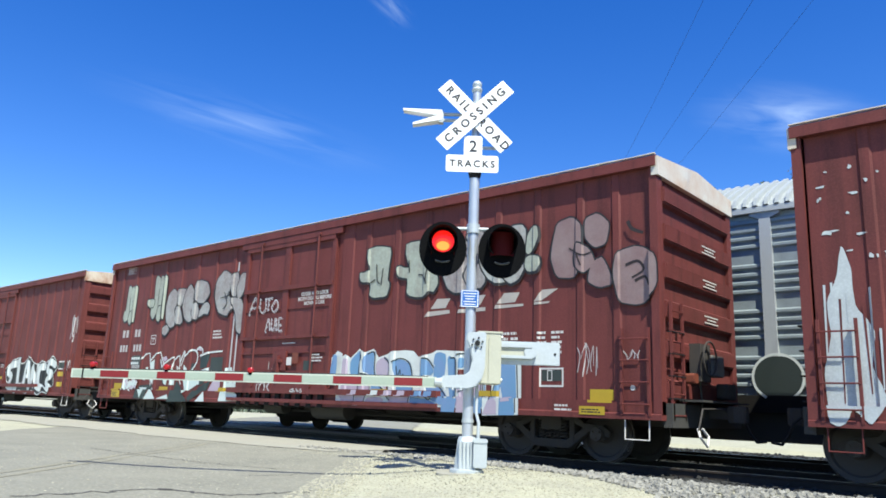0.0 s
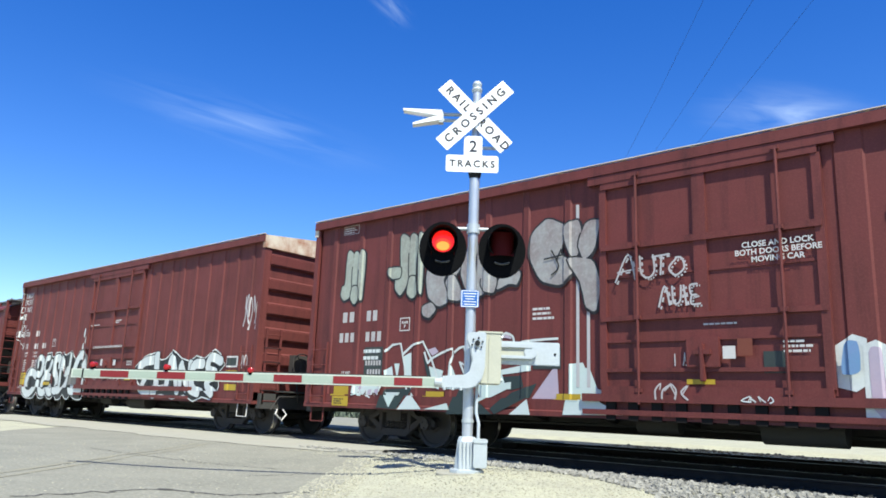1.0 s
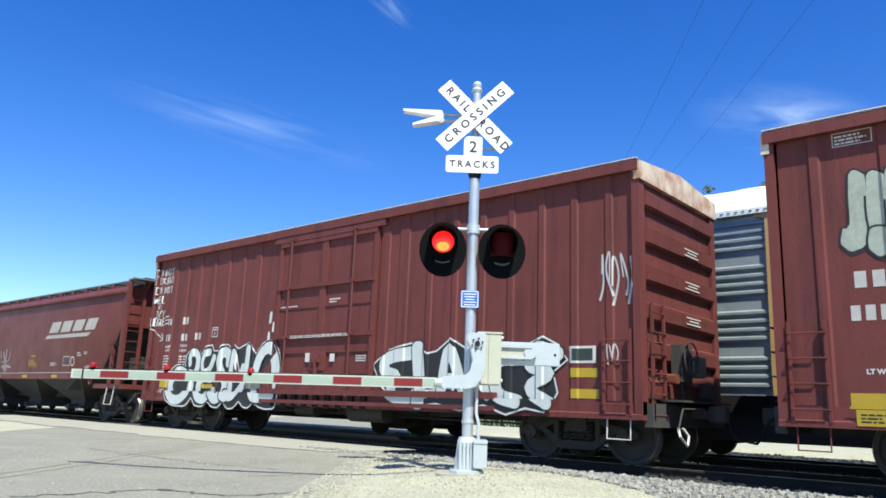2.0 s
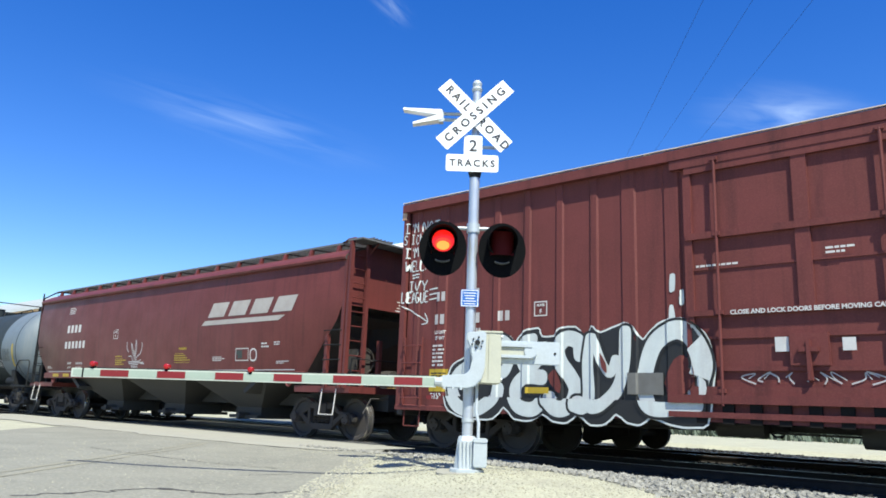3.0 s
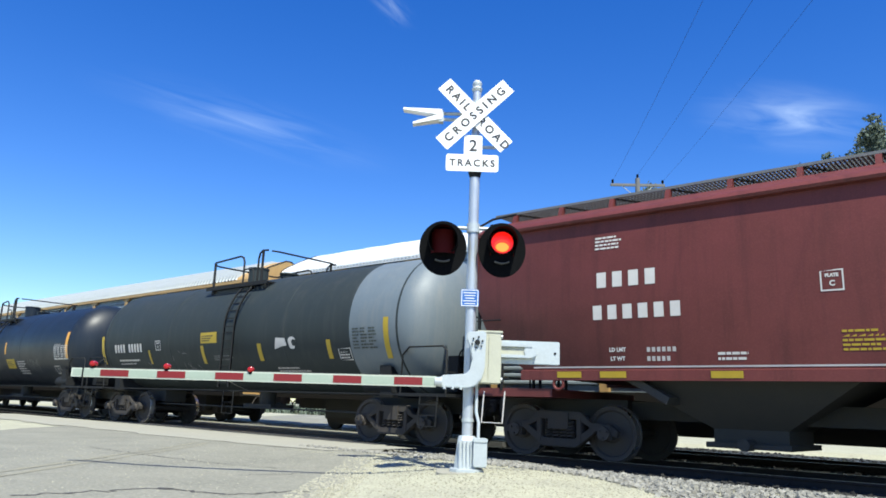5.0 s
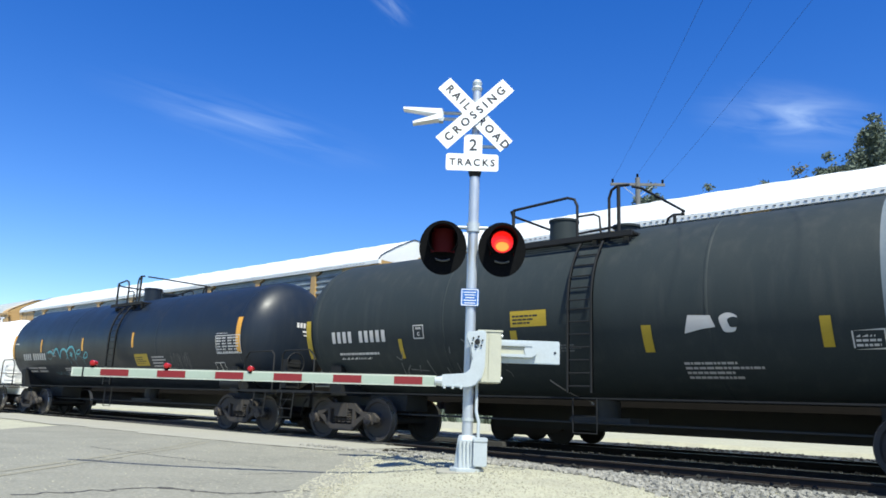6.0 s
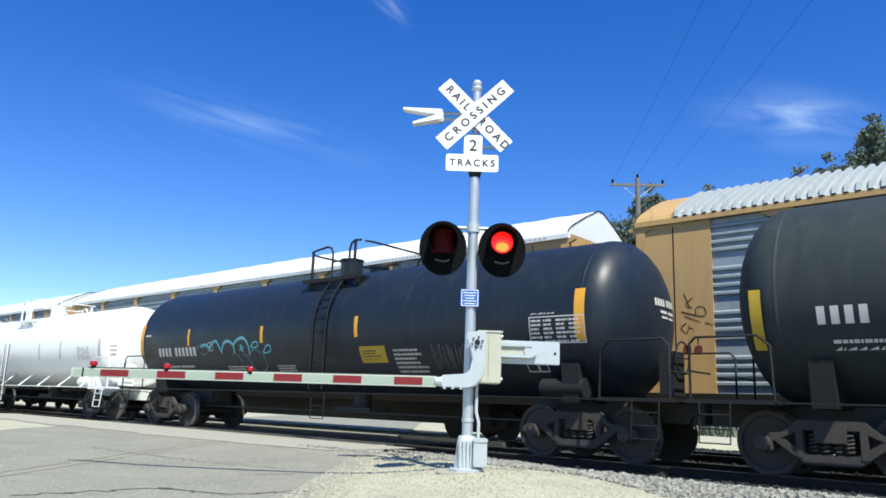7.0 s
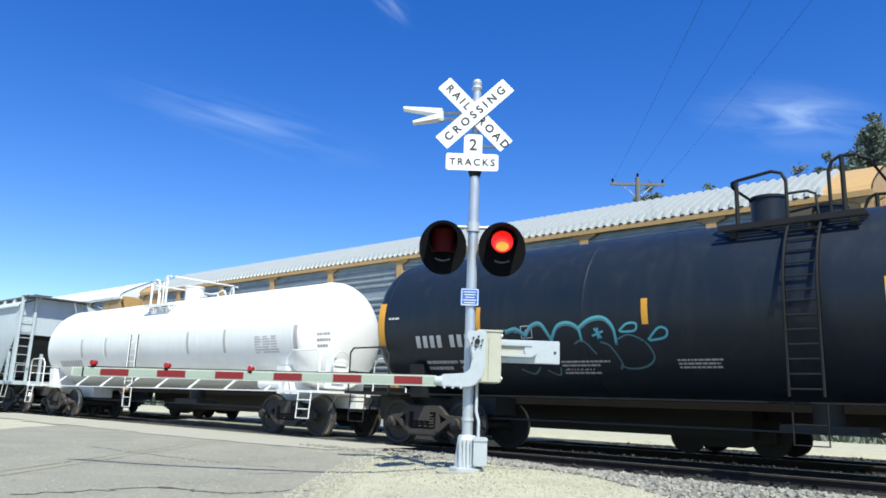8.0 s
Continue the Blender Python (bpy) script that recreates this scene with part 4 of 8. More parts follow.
class Side:
    """The camera-side wall of a car: lays flat paint over its panels and its posts."""

    def __init__(self, car, centre, panel, posts=(), post_face=None, curve=None):
        self.car, self.c, self.panel, self.posts, self.face, self.curve, self.n = car, centre, panel, posts, post_face or panel, curve, 0.0
        self.sill = None
        self.door, self.over_door = None, False

    def put(self, name, polys, mat, layer=1, label="", parent=None):
        bm = bmesh.new()
        turn, chain, last = 0, 0, None
        for poly in polys:   # each stroke climbs a hair along its way, and strokes that cross lie a hair apart
            if len(poly) < 3:
                continue
            if len(poly) == 4 and last and poly[0] == last[1] and poly[3] == last[2]:
                chain += 1
            else:
                chain, turn = 0, turn + (len(poly) > 3)
            lift = [0.02 * (chain + d) for d in (0, 1, 1, 0)] if len(poly) == 4 else [0.5 if len(poly) > 4 else 0.0] * len(poly)
            bm.faces.new([bm.verts.new((x - self.c, e, z)) for (x, z), e in zip(poly, lift)]).material_index = turn % 7
            last = poly if len(poly) == 4 else None
        bm.normal_update()
        bmesh.ops.triangulate(bm, faces=bm.faces, quad_method="FIXED", ngon_method="EAR_CLIP")
        cuts = [(Vector((e, 0, 0)), Vector((1, 0, 0))) for a, b, _ in self.posts for e in (a - 0.03, a, b, b + 0.03)]
        if self.curve:
            cuts = [(Vector((0, 0, 1.0 + 0.08 * k)), Vector((0, 0, 1))) for k in range(40)]
        if self.over_door:
            cuts += [(Vector((e, 0, 0)), Vector((1, 0, 0))) for e in (self.door[0] - 0.02, self.door[0])]
        if self.sill:
            cuts.append((Vector((0, 0, 1.0)), Vector((0, 0, 1))))
        for co, no in cuts:
            bmesh.ops.bisect_plane(bm, geom=bm.verts[:] + bm.edges[:] + bm.faces[:], plane_co=co, plane_no=no)
        verts, faces, seen = [], [], {}
        for f in bm.faces:
            low = self.sill and f.calc_center_median().z < 1.0
            loop = []
            for v in f.verts:
                y = self.curve(v.co.z) if self.curve else self.sill if low else self.depth(v.co.x)
                p = (round(v.co.x, 4), round(y - 0.002 - 0.0013 * (layer + 0.055 * f.material_index + v.co.y), 5), round(v.co.z, 4))
                if p not in seen:
                    seen[p] = len(verts)
                    verts.append(p)
                loop.append(seen[p])
            if len(set(loop)) == len(loop):
                faces.append(tuple(loop))
        bm.free()
        me = bpy.data.meshes.new(name)
        me.from_pydata(verts, [], faces)
        me.materials.append(mat)
        return part(name, me, None, parent or self.car, label)

    def depth(self, x):
        if self.over_door and self.door[0] <= x <= self.door[1]:
            return self.door[2]
        for a, b, face in self.posts:
            if a - 0.03 <= x <= b + 0.03:
                return self.panel + (face - self.panel) * max(0.0, min(1.0, (x - a + 0.03) / 0.03, (b + 0.03 - x) / 0.03))
        return self.panel

    def text(self, body, x, z, size, mat=None, name="lettering", layer=2, bold=0.004, lean=0.0, spread=1.0, label="", squeeze=1.0):
        return self.put(name, [[(x + a * squeeze + lean * b, z + b) for a, b in g] for g in glyphs(body, size, bold, spread)], mat or STENCIL, layer, label)

    def marks(self, n, x0, x1, z0, z1, mat=None, layer=2, lean=0.0, fill=0.66):
        """A row of plain upright bars in place of a mark or number."""
        w = (x1 - x0) / n
        for k in range(n):
            self.put("mark_bar", [[(x0 + w * k, z0), (x0 + w * (k + fill), z0), (x0 + w * (k + fill) + lean, z1), (x0 + w * k + lean, z1)]], mat or MARK, layer, "plain painted mark bar" if k == 0 else "")

    def lines(self, x0, x1, z0, z1, rows, mat=None, layer=2, seed=1, cols=1, thick=0.5):
        """Small print as short bars."""
        rng = random.Random(seed)
        h, polys, cw = (z1 - z0) / rows, [], (x1 - x0) / cols
        for r in range(rows):
            for c in range(cols):
                a, end = x0 + c * cw, x0 + (c + rng.uniform(0.55, 0.95)) * cw
                while a < end - 0.01:
                    b = min(end, a + rng.uniform(0.03, 0.12))
                    polys.append([(a, z0 + r * h), (b, z0 + r * h), (b, z0 + (r + thick) * h), (a, z0 + (r + thick) * h)])
                    a = b + 0.015
        return tagged(self.put("small_print", polys, mat or STENCIL, layer, "small stencilled print"), kind="stuff")

    def block(self, name, x0, x1, z0, z1, mat, layer=2, label="", r=0.0):
        return self.put(name, [rounded(x0, x1, z0, z1, r) if r else [(x0, z0), (x1, z0), (x1, z1), (x0, z1)]], mat, layer, label)

    def framed(self, x0, x1, z0, z1, t, mat=None, layer=2):
        return self.put("frame_mark", [[(x0, z0), (x1, z0), (x1, z0 + t), (x0, z0 + t)], [(x0, z1 - t), (x1, z1 - t), (x1, z1), (x0, z1)], [(x0, z0 + t), (x0 + t, z0 + t), (x0 + t, z1 - t), (x0, z1 - t)], [(x1 - t, z0 + t), (x1, z0 + t), (x1, z1 - t), (x1 - t, z1 - t)]], mat or STENCIL, layer, "painted square frame")

    def spray(self, name, shapes, fill, line, width=0.035, layer=2, label=""):
        """Graffiti: each shape a filled outline with a thick line round it."""
        rim = [rim_of(s, width) for s in shapes]
        ob = None
        for k, (s, r) in enumerate(zip(shapes, rim)):
            self.n += 0.8
            lay = layer + self.n
            if line:
                self.put(name + "_outline", band_of(s, r), line, lay, "sprayed outline", ob)
            o = self.put(name, [s], fill[k % len(fill)] if isinstance(fill, (list, tuple)) else fill, lay + 0.4, label if ob is None else "", ob)
            ob = ob or o
        return ob


def blob(pts, n=4):
    """A closed outline with its corners rounded off."""
    p, out = [Vector(q) for q in pts], []
    m = len(p)
    for i in range(m):
        a, b, c, d = p[i - 1], p[i], p[(i + 1) % m], p[(i + 2) % m]
        for k in range(n):
            t = k / n
            out.append(tuple(0.5 * ((2 * b) + 0.8 * (c - a) * t + (2 * a - 5 * b + 4 * c - d) * 0.8 * t * t + 0.4 * (b - c) * t * t + (3 * b - a - 3 * c + d) * 0.8 * t ** 3 - 0.4 * (b - c) * t ** 3)))
    return out


def rim_of(shape, w):
    """The outline pushed outwards by about w."""
    cx, cz = sum(p[0] for p in shape) / len(shape), sum(p[1] for p in shape) / len(shape)
    n, out = len(shape), []
    area = sum(shape[i - 1][0] * shape[i][1] - shape[i][0] * shape[i - 1][1] for i in range(n))
    sg = 1 if area > 0 else -1
    for i in range(n):
        a, b = Vector(shape[i - 1]), Vector(shape[(i + 1) % n])
        d = b - a
        d = d.normalized() if d.length > 1e-6 else Vector((1, 0))
        out.append((shape[i][0] + sg * d.y * w, shape[i][1] - sg * d.x * w))
    return out


def band_of(shape, rim):
    """The strip between an outline and its rim."""
    return [[shape[i - 1], shape[i], rim[i], rim[i - 1]] for i in range(len(shape))]


def bubble(x, z, w, h, lean=0.0, pinch=0.0, n=26, wob=0.06, seed=0):
    """A soft fat letter body."""
    out = []
    for k in range(n):
        a = 2 * math.pi * k / n
        c, s = math.cos(a), math.sin(a)
        r = 1 + wob * math.sin(3 * a + seed) + wob * 0.7 * math.sin(5 * a + 2 * seed)
        u = math.copysign(abs(c) ** 0.8, c) * r * (1 - pinch * max(0, s))
        v = math.copysign(abs(s) ** 0.8, s) * r
        out.append((x + u * w / 2 + lean * v * h / 2, z + v * h / 2))
    return out


def ribbon(pts, w0, w1=None, n=6):
    """A brush stroke along points, rounded by a spline."""
    w1 = w0 if w1 is None else w1
    p = [Vector(q) for q in pts]
    q = []
    for i in range(len(p) - 1):
        a, b, c, d = p[max(i - 1, 0)], p[i], p[i + 1], p[min(i + 2, len(p) - 1)]
        for k in range(n):
            t = k / n
            q.append(0.5 * ((2 * b) + (c - a) * t + (2 * a - 5 * b + 4 * c - d) * t * t + (3 * b - a - 3 * c + d) * t ** 3))
    q.append(p[-1])
    left, right = [], []
    for i, c in enumerate(q):
        d = (q[min(i + 1, len(q) - 1)] - q[max(i - 1, 0)])
        d = d.normalized() if d.length > 1e-6 else Vector((1, 0))
        w = (w0 + (w1 - w0) * i / (len(q) - 1)) / 2
        left.append(c + Vector((-d.y, d.x)) * w)
        right.append(c - Vector((-d.y, d.x)) * w)
    return [[tuple(left[i]), tuple(left[i + 1]), tuple(right[i + 1]), tuple(right[i])] for i in range(len(q) - 1)]


def tag(side, x0, x1, z0, z1, seed, mat, width=0.03, strokes=6, label="scrawled spray-paint tag", layer=4):
    """A quick scrawl."""
    rng = random.Random(seed)
    polys = []
    w = (x1 - x0) / strokes
    for k in range(strokes):
        x = x0 + w * k
        pts = [(x + w * rng.uniform(-0.2, 1.2), z0 + (z1 - z0) * v) for v in (rng.uniform(0, 0.2), rng.uniform(0.35, 0.65), rng.uniform(0.8, 1.0), rng.uniform(0.2, 0.6))]
        polys += ribbon(pts, width, width * 0.6, 5)
    return side.put("tag", polys, mat, layer, label)


def ladder(car, x, w, z0, z1, y, rungs, mat, name="ladder"):
    bm = bmesh.new()
    bx(bm, x - w / 2 - 0.02, x - w / 2 + 0.02, y - 0.01, y + 0.03, z0, z1)
    lad = part(name, bm, mat, car)
    bm = bmesh.new()
    bx(bm, x + w / 2 - 0.02, x + w / 2 + 0.02, y - 0.01, y + 0.03, z0, z1)
    part("ladder_rail", bm, mat, lad)
    for k in range(rungs):
        z = z0 + (z1 - z0) * (k + 0.5) / rungs
        bm = bmesh.new()
        rod(bm, [(x - w / 2, y + 0.03, z), (x - w / 2, y - 0.05, z), (x + w / 2, y - 0.05, z), (x + w / 2, y + 0.03, z)], 0.013, 5)
        part("rung", bm, mat, lad)
    return lad


def boxcar(centre, length, paint, posts, door, label, rods, end_mat):
    """A high plug-door boxcar. posts: (x, width) along the side; door: its two edges. All in metres from the train's zero."""
    h = length / 2
    car = thing("boxcar", label, "boxcar", group="cars of the near train")
    front_train.append((car, centre))
    P, F = -1.53, -1.60
    bm = bmesh.new()
    loft(bm, [[(x, y, z) for y, z in ((P, 0.95), (-P, 0.95), (-P, 4.80), (0, 4.90), (P, 4.80))] for x in (-h + 0.06, h - 0.06)])
    part("body", bm, paint, car)
    bm = bmesh.new()
    for s in (-1, 1):
        extrude(bm, [(s * 1.52, 4.71), (s * 1.655, 4.71), (s * 1.655, 4.87), (s * 1.60, 4.90), (s * 1.52, 4.86)], "x", -h, h)
    part("eave_rail", bm, paint, car)
    bm = bmesh.new()
    loft(bm, [[(x, y, z) for y, z in ((-1.64, 4.882), (0, 5.03), (1.64, 4.882), (0, 4.99))] for x in (-h + 0.01, h - 0.01)])
    for k in range(int(length / 1.2)):
        x = -h + 0.6 + k * 1.2
        loft(bm, [[(x + d, y, z) for y, z in ((-1.63, 4.885), (0, 5.035), (1.63, 4.885), (1.63, 4.915), (0, 5.07), (-1.63, 4.915))] for d in (-0.03, 0.03)])
    part("roof", bm, RUSTWHITE, car, "pale galvanised roof panels")
    for s in (-1, 1):
        bm = bmesh.new()
        n = int(length / 0.4)   # the sheets end in a thin uneven lip over the eave
        loft(bm, [[(-h + length * k / n, s * y, z) for y, z in ((1.60, 4.902), (1.662 + 0.004 * noise.noise(Vector((k * 0.7, s, 0))), 4.902), (1.660, 4.916 + 0.008 * noise.noise(Vector((k * 0.9, 3, s)))), (1.60, 4.92))] for k in range(n + 1)])
        part("roof_lip", bm, RUSTWHITE, car, "pale edge of the roof sheets")
    bm = bmesh.new()
    for s in (-1, 1):
        extrude(bm, [(s * 1.45, 0.72), (s * 1.62, 0.72), (s * 1.62, 0.80), (s * 1.58, 0.82), (s * 1.58, 1.0), (s * 1.45, 1.0)], "x", -h, h)
    part("side_sill", bm, paint, car)
    cover = []
    d0, d1 = door[0] - centre, door[1] - centre
    for x, w in posts:
        x -= centre
        cover.append((x - w / 2, x + w / 2, -1.559))
        for s in (-1, 1):
            if s > 0 and not (x < -1.9 or x > 1.9):
                continue
            bm = bmesh.new()
            q = [(x - w / 2 - 0.03, s * 1.53), (x - w / 2, s * 1.556), (x + w / 2, s * 1.556), (x + w / 2 + 0.03, s * 1.53)]
            extrude(bm, q, "z", 0.98, 4.72)
            part("side_post", bm, paint, car)
    # door: panel between two posts, ribs, lock rods, rails
    bm = bmesh.new()
    bx(bm, d0, d1, -1.57, -1.50, 1.12, 4.55)
    dr = part("plug_door", bm, paint, car, "ribbed sliding plug door")
    mid = (d0 + d1) / 2
    for z0, z1, proud in ((3.40, 3.50, 0.07), (2.93, 2.97, 0.02), (2.24, 2.32, 0.06), (1.90, 1.94, 0.03), (1.44, 1.50, 0.04), (4.45, 4.56, 0.06), (1.10, 1.22, 0.07)):
        bm = bmesh.new()
        bx(bm, d0 + 0.03, d1 - 0.03, -1.57 - proud, -1.565, z0, z1)
        part("door_rib", bm, paint, dr)
    for x, w, z0 in ((mid - 0.02, 0.20, 2.32), (d0 + 0.06, 0.12, 1.2), (d1 - 0.06, 0.12, 1.2)):
        bm = bmesh.new()
        bx(bm, x - w / 2, x + w / 2, -1.615, -1.565, z0, 4.45)
        part("door_stile", bm, paint, dr)
    for x in rods:
        bm = bmesh.new()
        cyl(bm, (x - centre, -1.66, 0.95), (x - centre, -1.66, 4.62), 0.024, 8)
        for z in (4.62, 3.45, 2.28, 1.16):
            bx(bm, x - centre - 0.05, x - centre + 0.05, -1.68, -1.57, z - 0.03, z + 0.03)
        part("lock_rod", bm, paint, dr)
    bm = bmesh.new()
    bx(bm, mid - 0.28, mid + 0.22, -1.64, -1.57, 1.50, 1.95)
    bx(bm, mid - 0.06, mid + 0.0, -1.70, -1.57, 1.30, 1.85)
    bx(bm, mid - 0.16, mid + 0.10, -1.69, -1.63, 1.68, 1.76)
    part("door_latch", bm, paint, dr, bevel=0.01)
    for z0, z1, y, mt in ((4.56, 4.70, -1.64, paint), (0.98, 1.10, -1.68, paint), (0.78, 0.86, -1.66, paint)):
        bm = bmesh.new()
        x0, x1 = (d0 - 0.3, d1 + 3.2) if z0 < 1 else (d0 - 0.2, d1 + 0.2)
        bx(bm, x0, x1, y, -1.5, z0, z1)
        part("door_track", bm, mt, car)
    for k in range(9):
        bm = bmesh.new()
        x = d0 + (d1 - d0) * (k + 0.5) / 9
        bx(bm, x - 0.08, x + 0.08, -1.64, -1.5, 0.70, 0.98)
        part("track_bracket", bm, BROWN, car)
    # corrugated ends with a galvanised gable above
    for s in (-1, 1):
        bm = bmesh.new()
        bx(bm, s * (h - 0.10), s * (h - 0.16), -1.53, 1.53, 0.95, 4.80)
        end = part("end_wall", bm, paint, car, "corrugated end wall")
        for z in (4.28, 3.66, 3.04, 2.42, 1.80, 1.18):
            bm = bmesh.new()
            q = [(s * (h - 0.11), z - 0.19), (s * (h + 0.03), z - 0.13), (s * (h + 0.05), z + 0.12), (s * (h - 0.11), z + 0.20)]
            loft(bm, [[(a, y, b) for a, b in q] for y in (-1.42, 1.42)])
            part("end_rib", bm, paint, end, bevel=0.02)
        for y in (-1.50, 1.50):
            bm = bmesh.new()
            bx(bm, s * (h - 0.13), s * (h + 0.0), y - 0.10, y + 0.10, 0.80, 4.78)
            part("corner_post", bm, paint, end)
        bm = bmesh.new()
        loft(bm, [[(x, y, z) for y, z in ((-1.62, 4.56), (1.62, 4.56), (1.62, 4.87), (0, 5.02), (-1.62, 4.87))] for x in (s * (h - 0.08), s * (h + 0.035))])
        part("gable_plate", bm, end_mat, end, "pale weathered gable plate")
        bm = bmesh.new()
        bx(bm, s * (h - 0.05), s * (h + 0.10), -1.45, 1.45, 0.62, 0.98)
        part("end_sill", bm, UNDER, end)
        ladder(car, s * (h - 0.42), 0.46, 0.78, 2.12, -1.62, 4, paint)
        bm = bmesh.new()
        rod(bm, [(s * (h - 0.62), -1.56, 0.8), (s * (h - 0.62), -1.58, 0.42), (s * (h - 0.22), -1.58, 0.42), (s * (h - 0.22), -1.56, 0.8)], 0.013, 6)
        part("stirrup_step", bm, STENCIL if s > 0 else paint, car)
        for k in range(4):
            bm = bmesh.new()
            z = 1.05 + 0.34 * k
            rod(bm, [(s * (h + 0.03), -1.40, z), (s * (h + 0.11), -1.40, z), (s * (h + 0.11), -0.95, z), (s * (h + 0.03), -0.95, z)], 0.011, 5)
            part("grab_iron", bm, IRON, end)
    for z in (3.62, 3.02, 2.40):
        for k in range(3):
            bm = bmesh.new()
            y = 0.05 + 0.12 * (k % 2)
            bx(bm, h + 0.047, h + 0.052, y, y + 0.60 - 0.2 * (k % 2), z + 0.07 - 0.055 * k, z + 0.09 - 0.055 * k)
            part("print_bar", bm, STENCIL, car)
    # end ladder and cut-out cocks beside the coupler
    for y in (-1.38, -0.96):
        bm = bmesh.new()
        bx(bm, h + 0.06, h + 0.10, y - 0.025, y + 0.025, 0.72, 2.55)
        part("ladder_rail", bm, paint, car)
    for k in range(6):
        bm = bmesh.new()
        rod(bm, [(h + 0.10, -1.38, 0.80 + 0.32 * k), (h + 0.10, -0.96, 0.80 + 0.32 * k)], 0.014, 5)
        part("rung", bm, paint, car)
    for y0, y1, z0, z1, mt in ((-0.15, 0.35, 1.45, 1.80, GREYDUST), (0.45, 0.85, 1.10, 1.36, TRUCK), (-0.92, -0.76, 1.30, 1.46, RUST_P)):
        bm = bmesh.new()
        extrude(bm, rounded(y0, y1, z0, z1, 0.04), "x", h + 0.05, h + 0.24)
        part("brake_gear_box", bm, mt, car, bevel=0.01)
    bm = bmesh.new()
    rod(bm, [(h + 0.34, -1.10, 0.62), (h + 0.40, -1.18, 0.50), (h + 0.44, -1.02, 0.36), (h + 0.40, -0.86, 0.50), (h + 0.34, -0.94, 0.62)], 0.02, 6)
    part("lever_handle", bm, STENCIL, car, smooth=60)
    # hand brake on the leading end
    bm = bmesh.new()
    bx(bm, h + 0.04, h + 0.22, -0.62, -0.20, 1.35, 1.95)
    brake = part("hand_brake", bm, TRUCK, car, "rusty hand brake gear")
    bm = bmesh.new()
    pts = [(h + 0.30, -0.42 + 0.27 * math.cos(a), 1.72 + 0.27 * math.sin(a)) for a in (2 * math.pi * k / 20 for k in range(21))]
    rod(bm, pts, 0.016, 6)
    for k in range(3):
        rod(bm, [(h + 0.28, -0.42, 1.72), pts[k * 7]], 0.012, 5)
    part("brake_wheel", bm, TRUCK, brake)
    bm = bmesh.new()
    rod(bm, [(h + 0.12, -0.42, 1.35), (h + 0.12, -0.30, 0.75)], 0.02, 6)
    bx(bm, h + 0.02, h + 0.40, -1.0, 1.0, 1.02, 1.05)
    part("brake_step", bm, UNDER, brake)
    under_gear(car, h, 0.62, 0.95)
    couplers(car, h + 0.42)
    cover += [(-h - 0.05, -h + 0.14, -1.605), (h - 0.14, h + 0.05, -1.605)]
    wall = Side(car, centre, P, cover, -1.605)
    wall.sill = -1.622
    wall.door = (d0, d1, -1.617)
    return car, wall


def under_gear(car, h, z0, z1):
    """Centre sill, crossbearers, brake cylinder, reservoir and rods under the floor."""
    bm = bmesh.new()
    bx(bm, -h, h, -0.33, 0.33, z0, z1)
    part("centre_sill", bm, UNDER, car)
    bm = bmesh.new()
    k = -h + 2.6
    while k < h - 2.4:
        loft(bm, [[(k + d, y, z) for y, z in ((-1.5, z1), (-1.5, z1 - 0.12), (-0.33, z0), (0.33, z0), (1.5, z1 - 0.12), (1.5, z1))] for d in (-0.05, 0.05)])
        k += 1.45
    part("crossbearers", bm, UNDER, car)
    bm = bmesh.new()
    cyl(bm, (-1.6, -0.75, z0 + 0.05), (-0.9, -0.75, z0 + 0.05), 0.16, 16)
    part("brake_cylinder", bm, UNDER, car, smooth=40)
    bm = bmesh.new()
    cyl(bm, (0.4, -0.85, z0 + 0.02), (1.5, -0.85, z0 + 0.02), 0.20, 16)
    part("air_reservoir", bm, UNDER, car, smooth=40)
    bm = bmesh.new()
    rod(bm, [(-h + 2.2, -0.5, z0 - 0.06), (-1.8, -0.6, z0 - 0.02), (1.8, -0.55, z0 - 0.04), (h - 2.2, -0.5, z0 - 0.06)], 0.018, 5)
    rod(bm, [(-h + 0.6, 0.6, z0), (h - 0.6, 0.6, z0)], 0.025, 5)
    part("brake_rod", bm, UNDER, car)


# leading car: only its trailing end comes into view
car_z, side = boxcar(6.15, 18.4, RED, [(-2.15 + 0.87 * k, 0.12) for k in range(5)] + [(6.6 + 0.87 * k, 0.12) for k in range(9)], (2.6, 6.0), "oxide-red boxcar with white paint smears", (3.2, 5.4), RUSTWHITE)
rng = random.Random(9)
smear = [[(-2.78, 0.78), (-2.83, 1.4), (-2.72, 1.9), (-2.74, 2.35), (-2.6, 2.7), (-2.52, 3.1), (-2.42, 2.8), (-2.4, 2.3), (-2.2, 1.95), (-2.26, 1.5), (-2.12, 1.1), (-2.3, 0.78), (-2.5, 0.95), (-2.6, 0.78)], [(-2.05, 1.0), (-2.08, 1.5), (-1.98, 1.7), (-1.92, 1.2)]]
for sh in smear:
    side.put("paint_smear", [blob(sh)], P_CHALK, 2, "dripping smear of chalky white paint")
for k in range(9):
    x = -2.85 + 0.09 * k
    side.put("paint_run", ribbon([(x, rng.uniform(1.9, 2.7)), (x + rng.uniform(-0.03, 0.03), rng.uniform(0.8, 1.4))], 0.03, 0.015, 3), P_CHALK if k % 3 else RED, 4 + k * 0.3)
for k in range(26):
    x, z = rng.uniform(-2.9, -1.4), rng.uniform(2.9, 4.4)
    side.put("paint_splash", [bubble(x, z, rng.uniform(0.02, 0.12), rng.uniform(0.02, 0.07), n=7, wob=0.25, seed=k)], P_CHALK, 3, "small splash of white paint" if k == 0 else "")
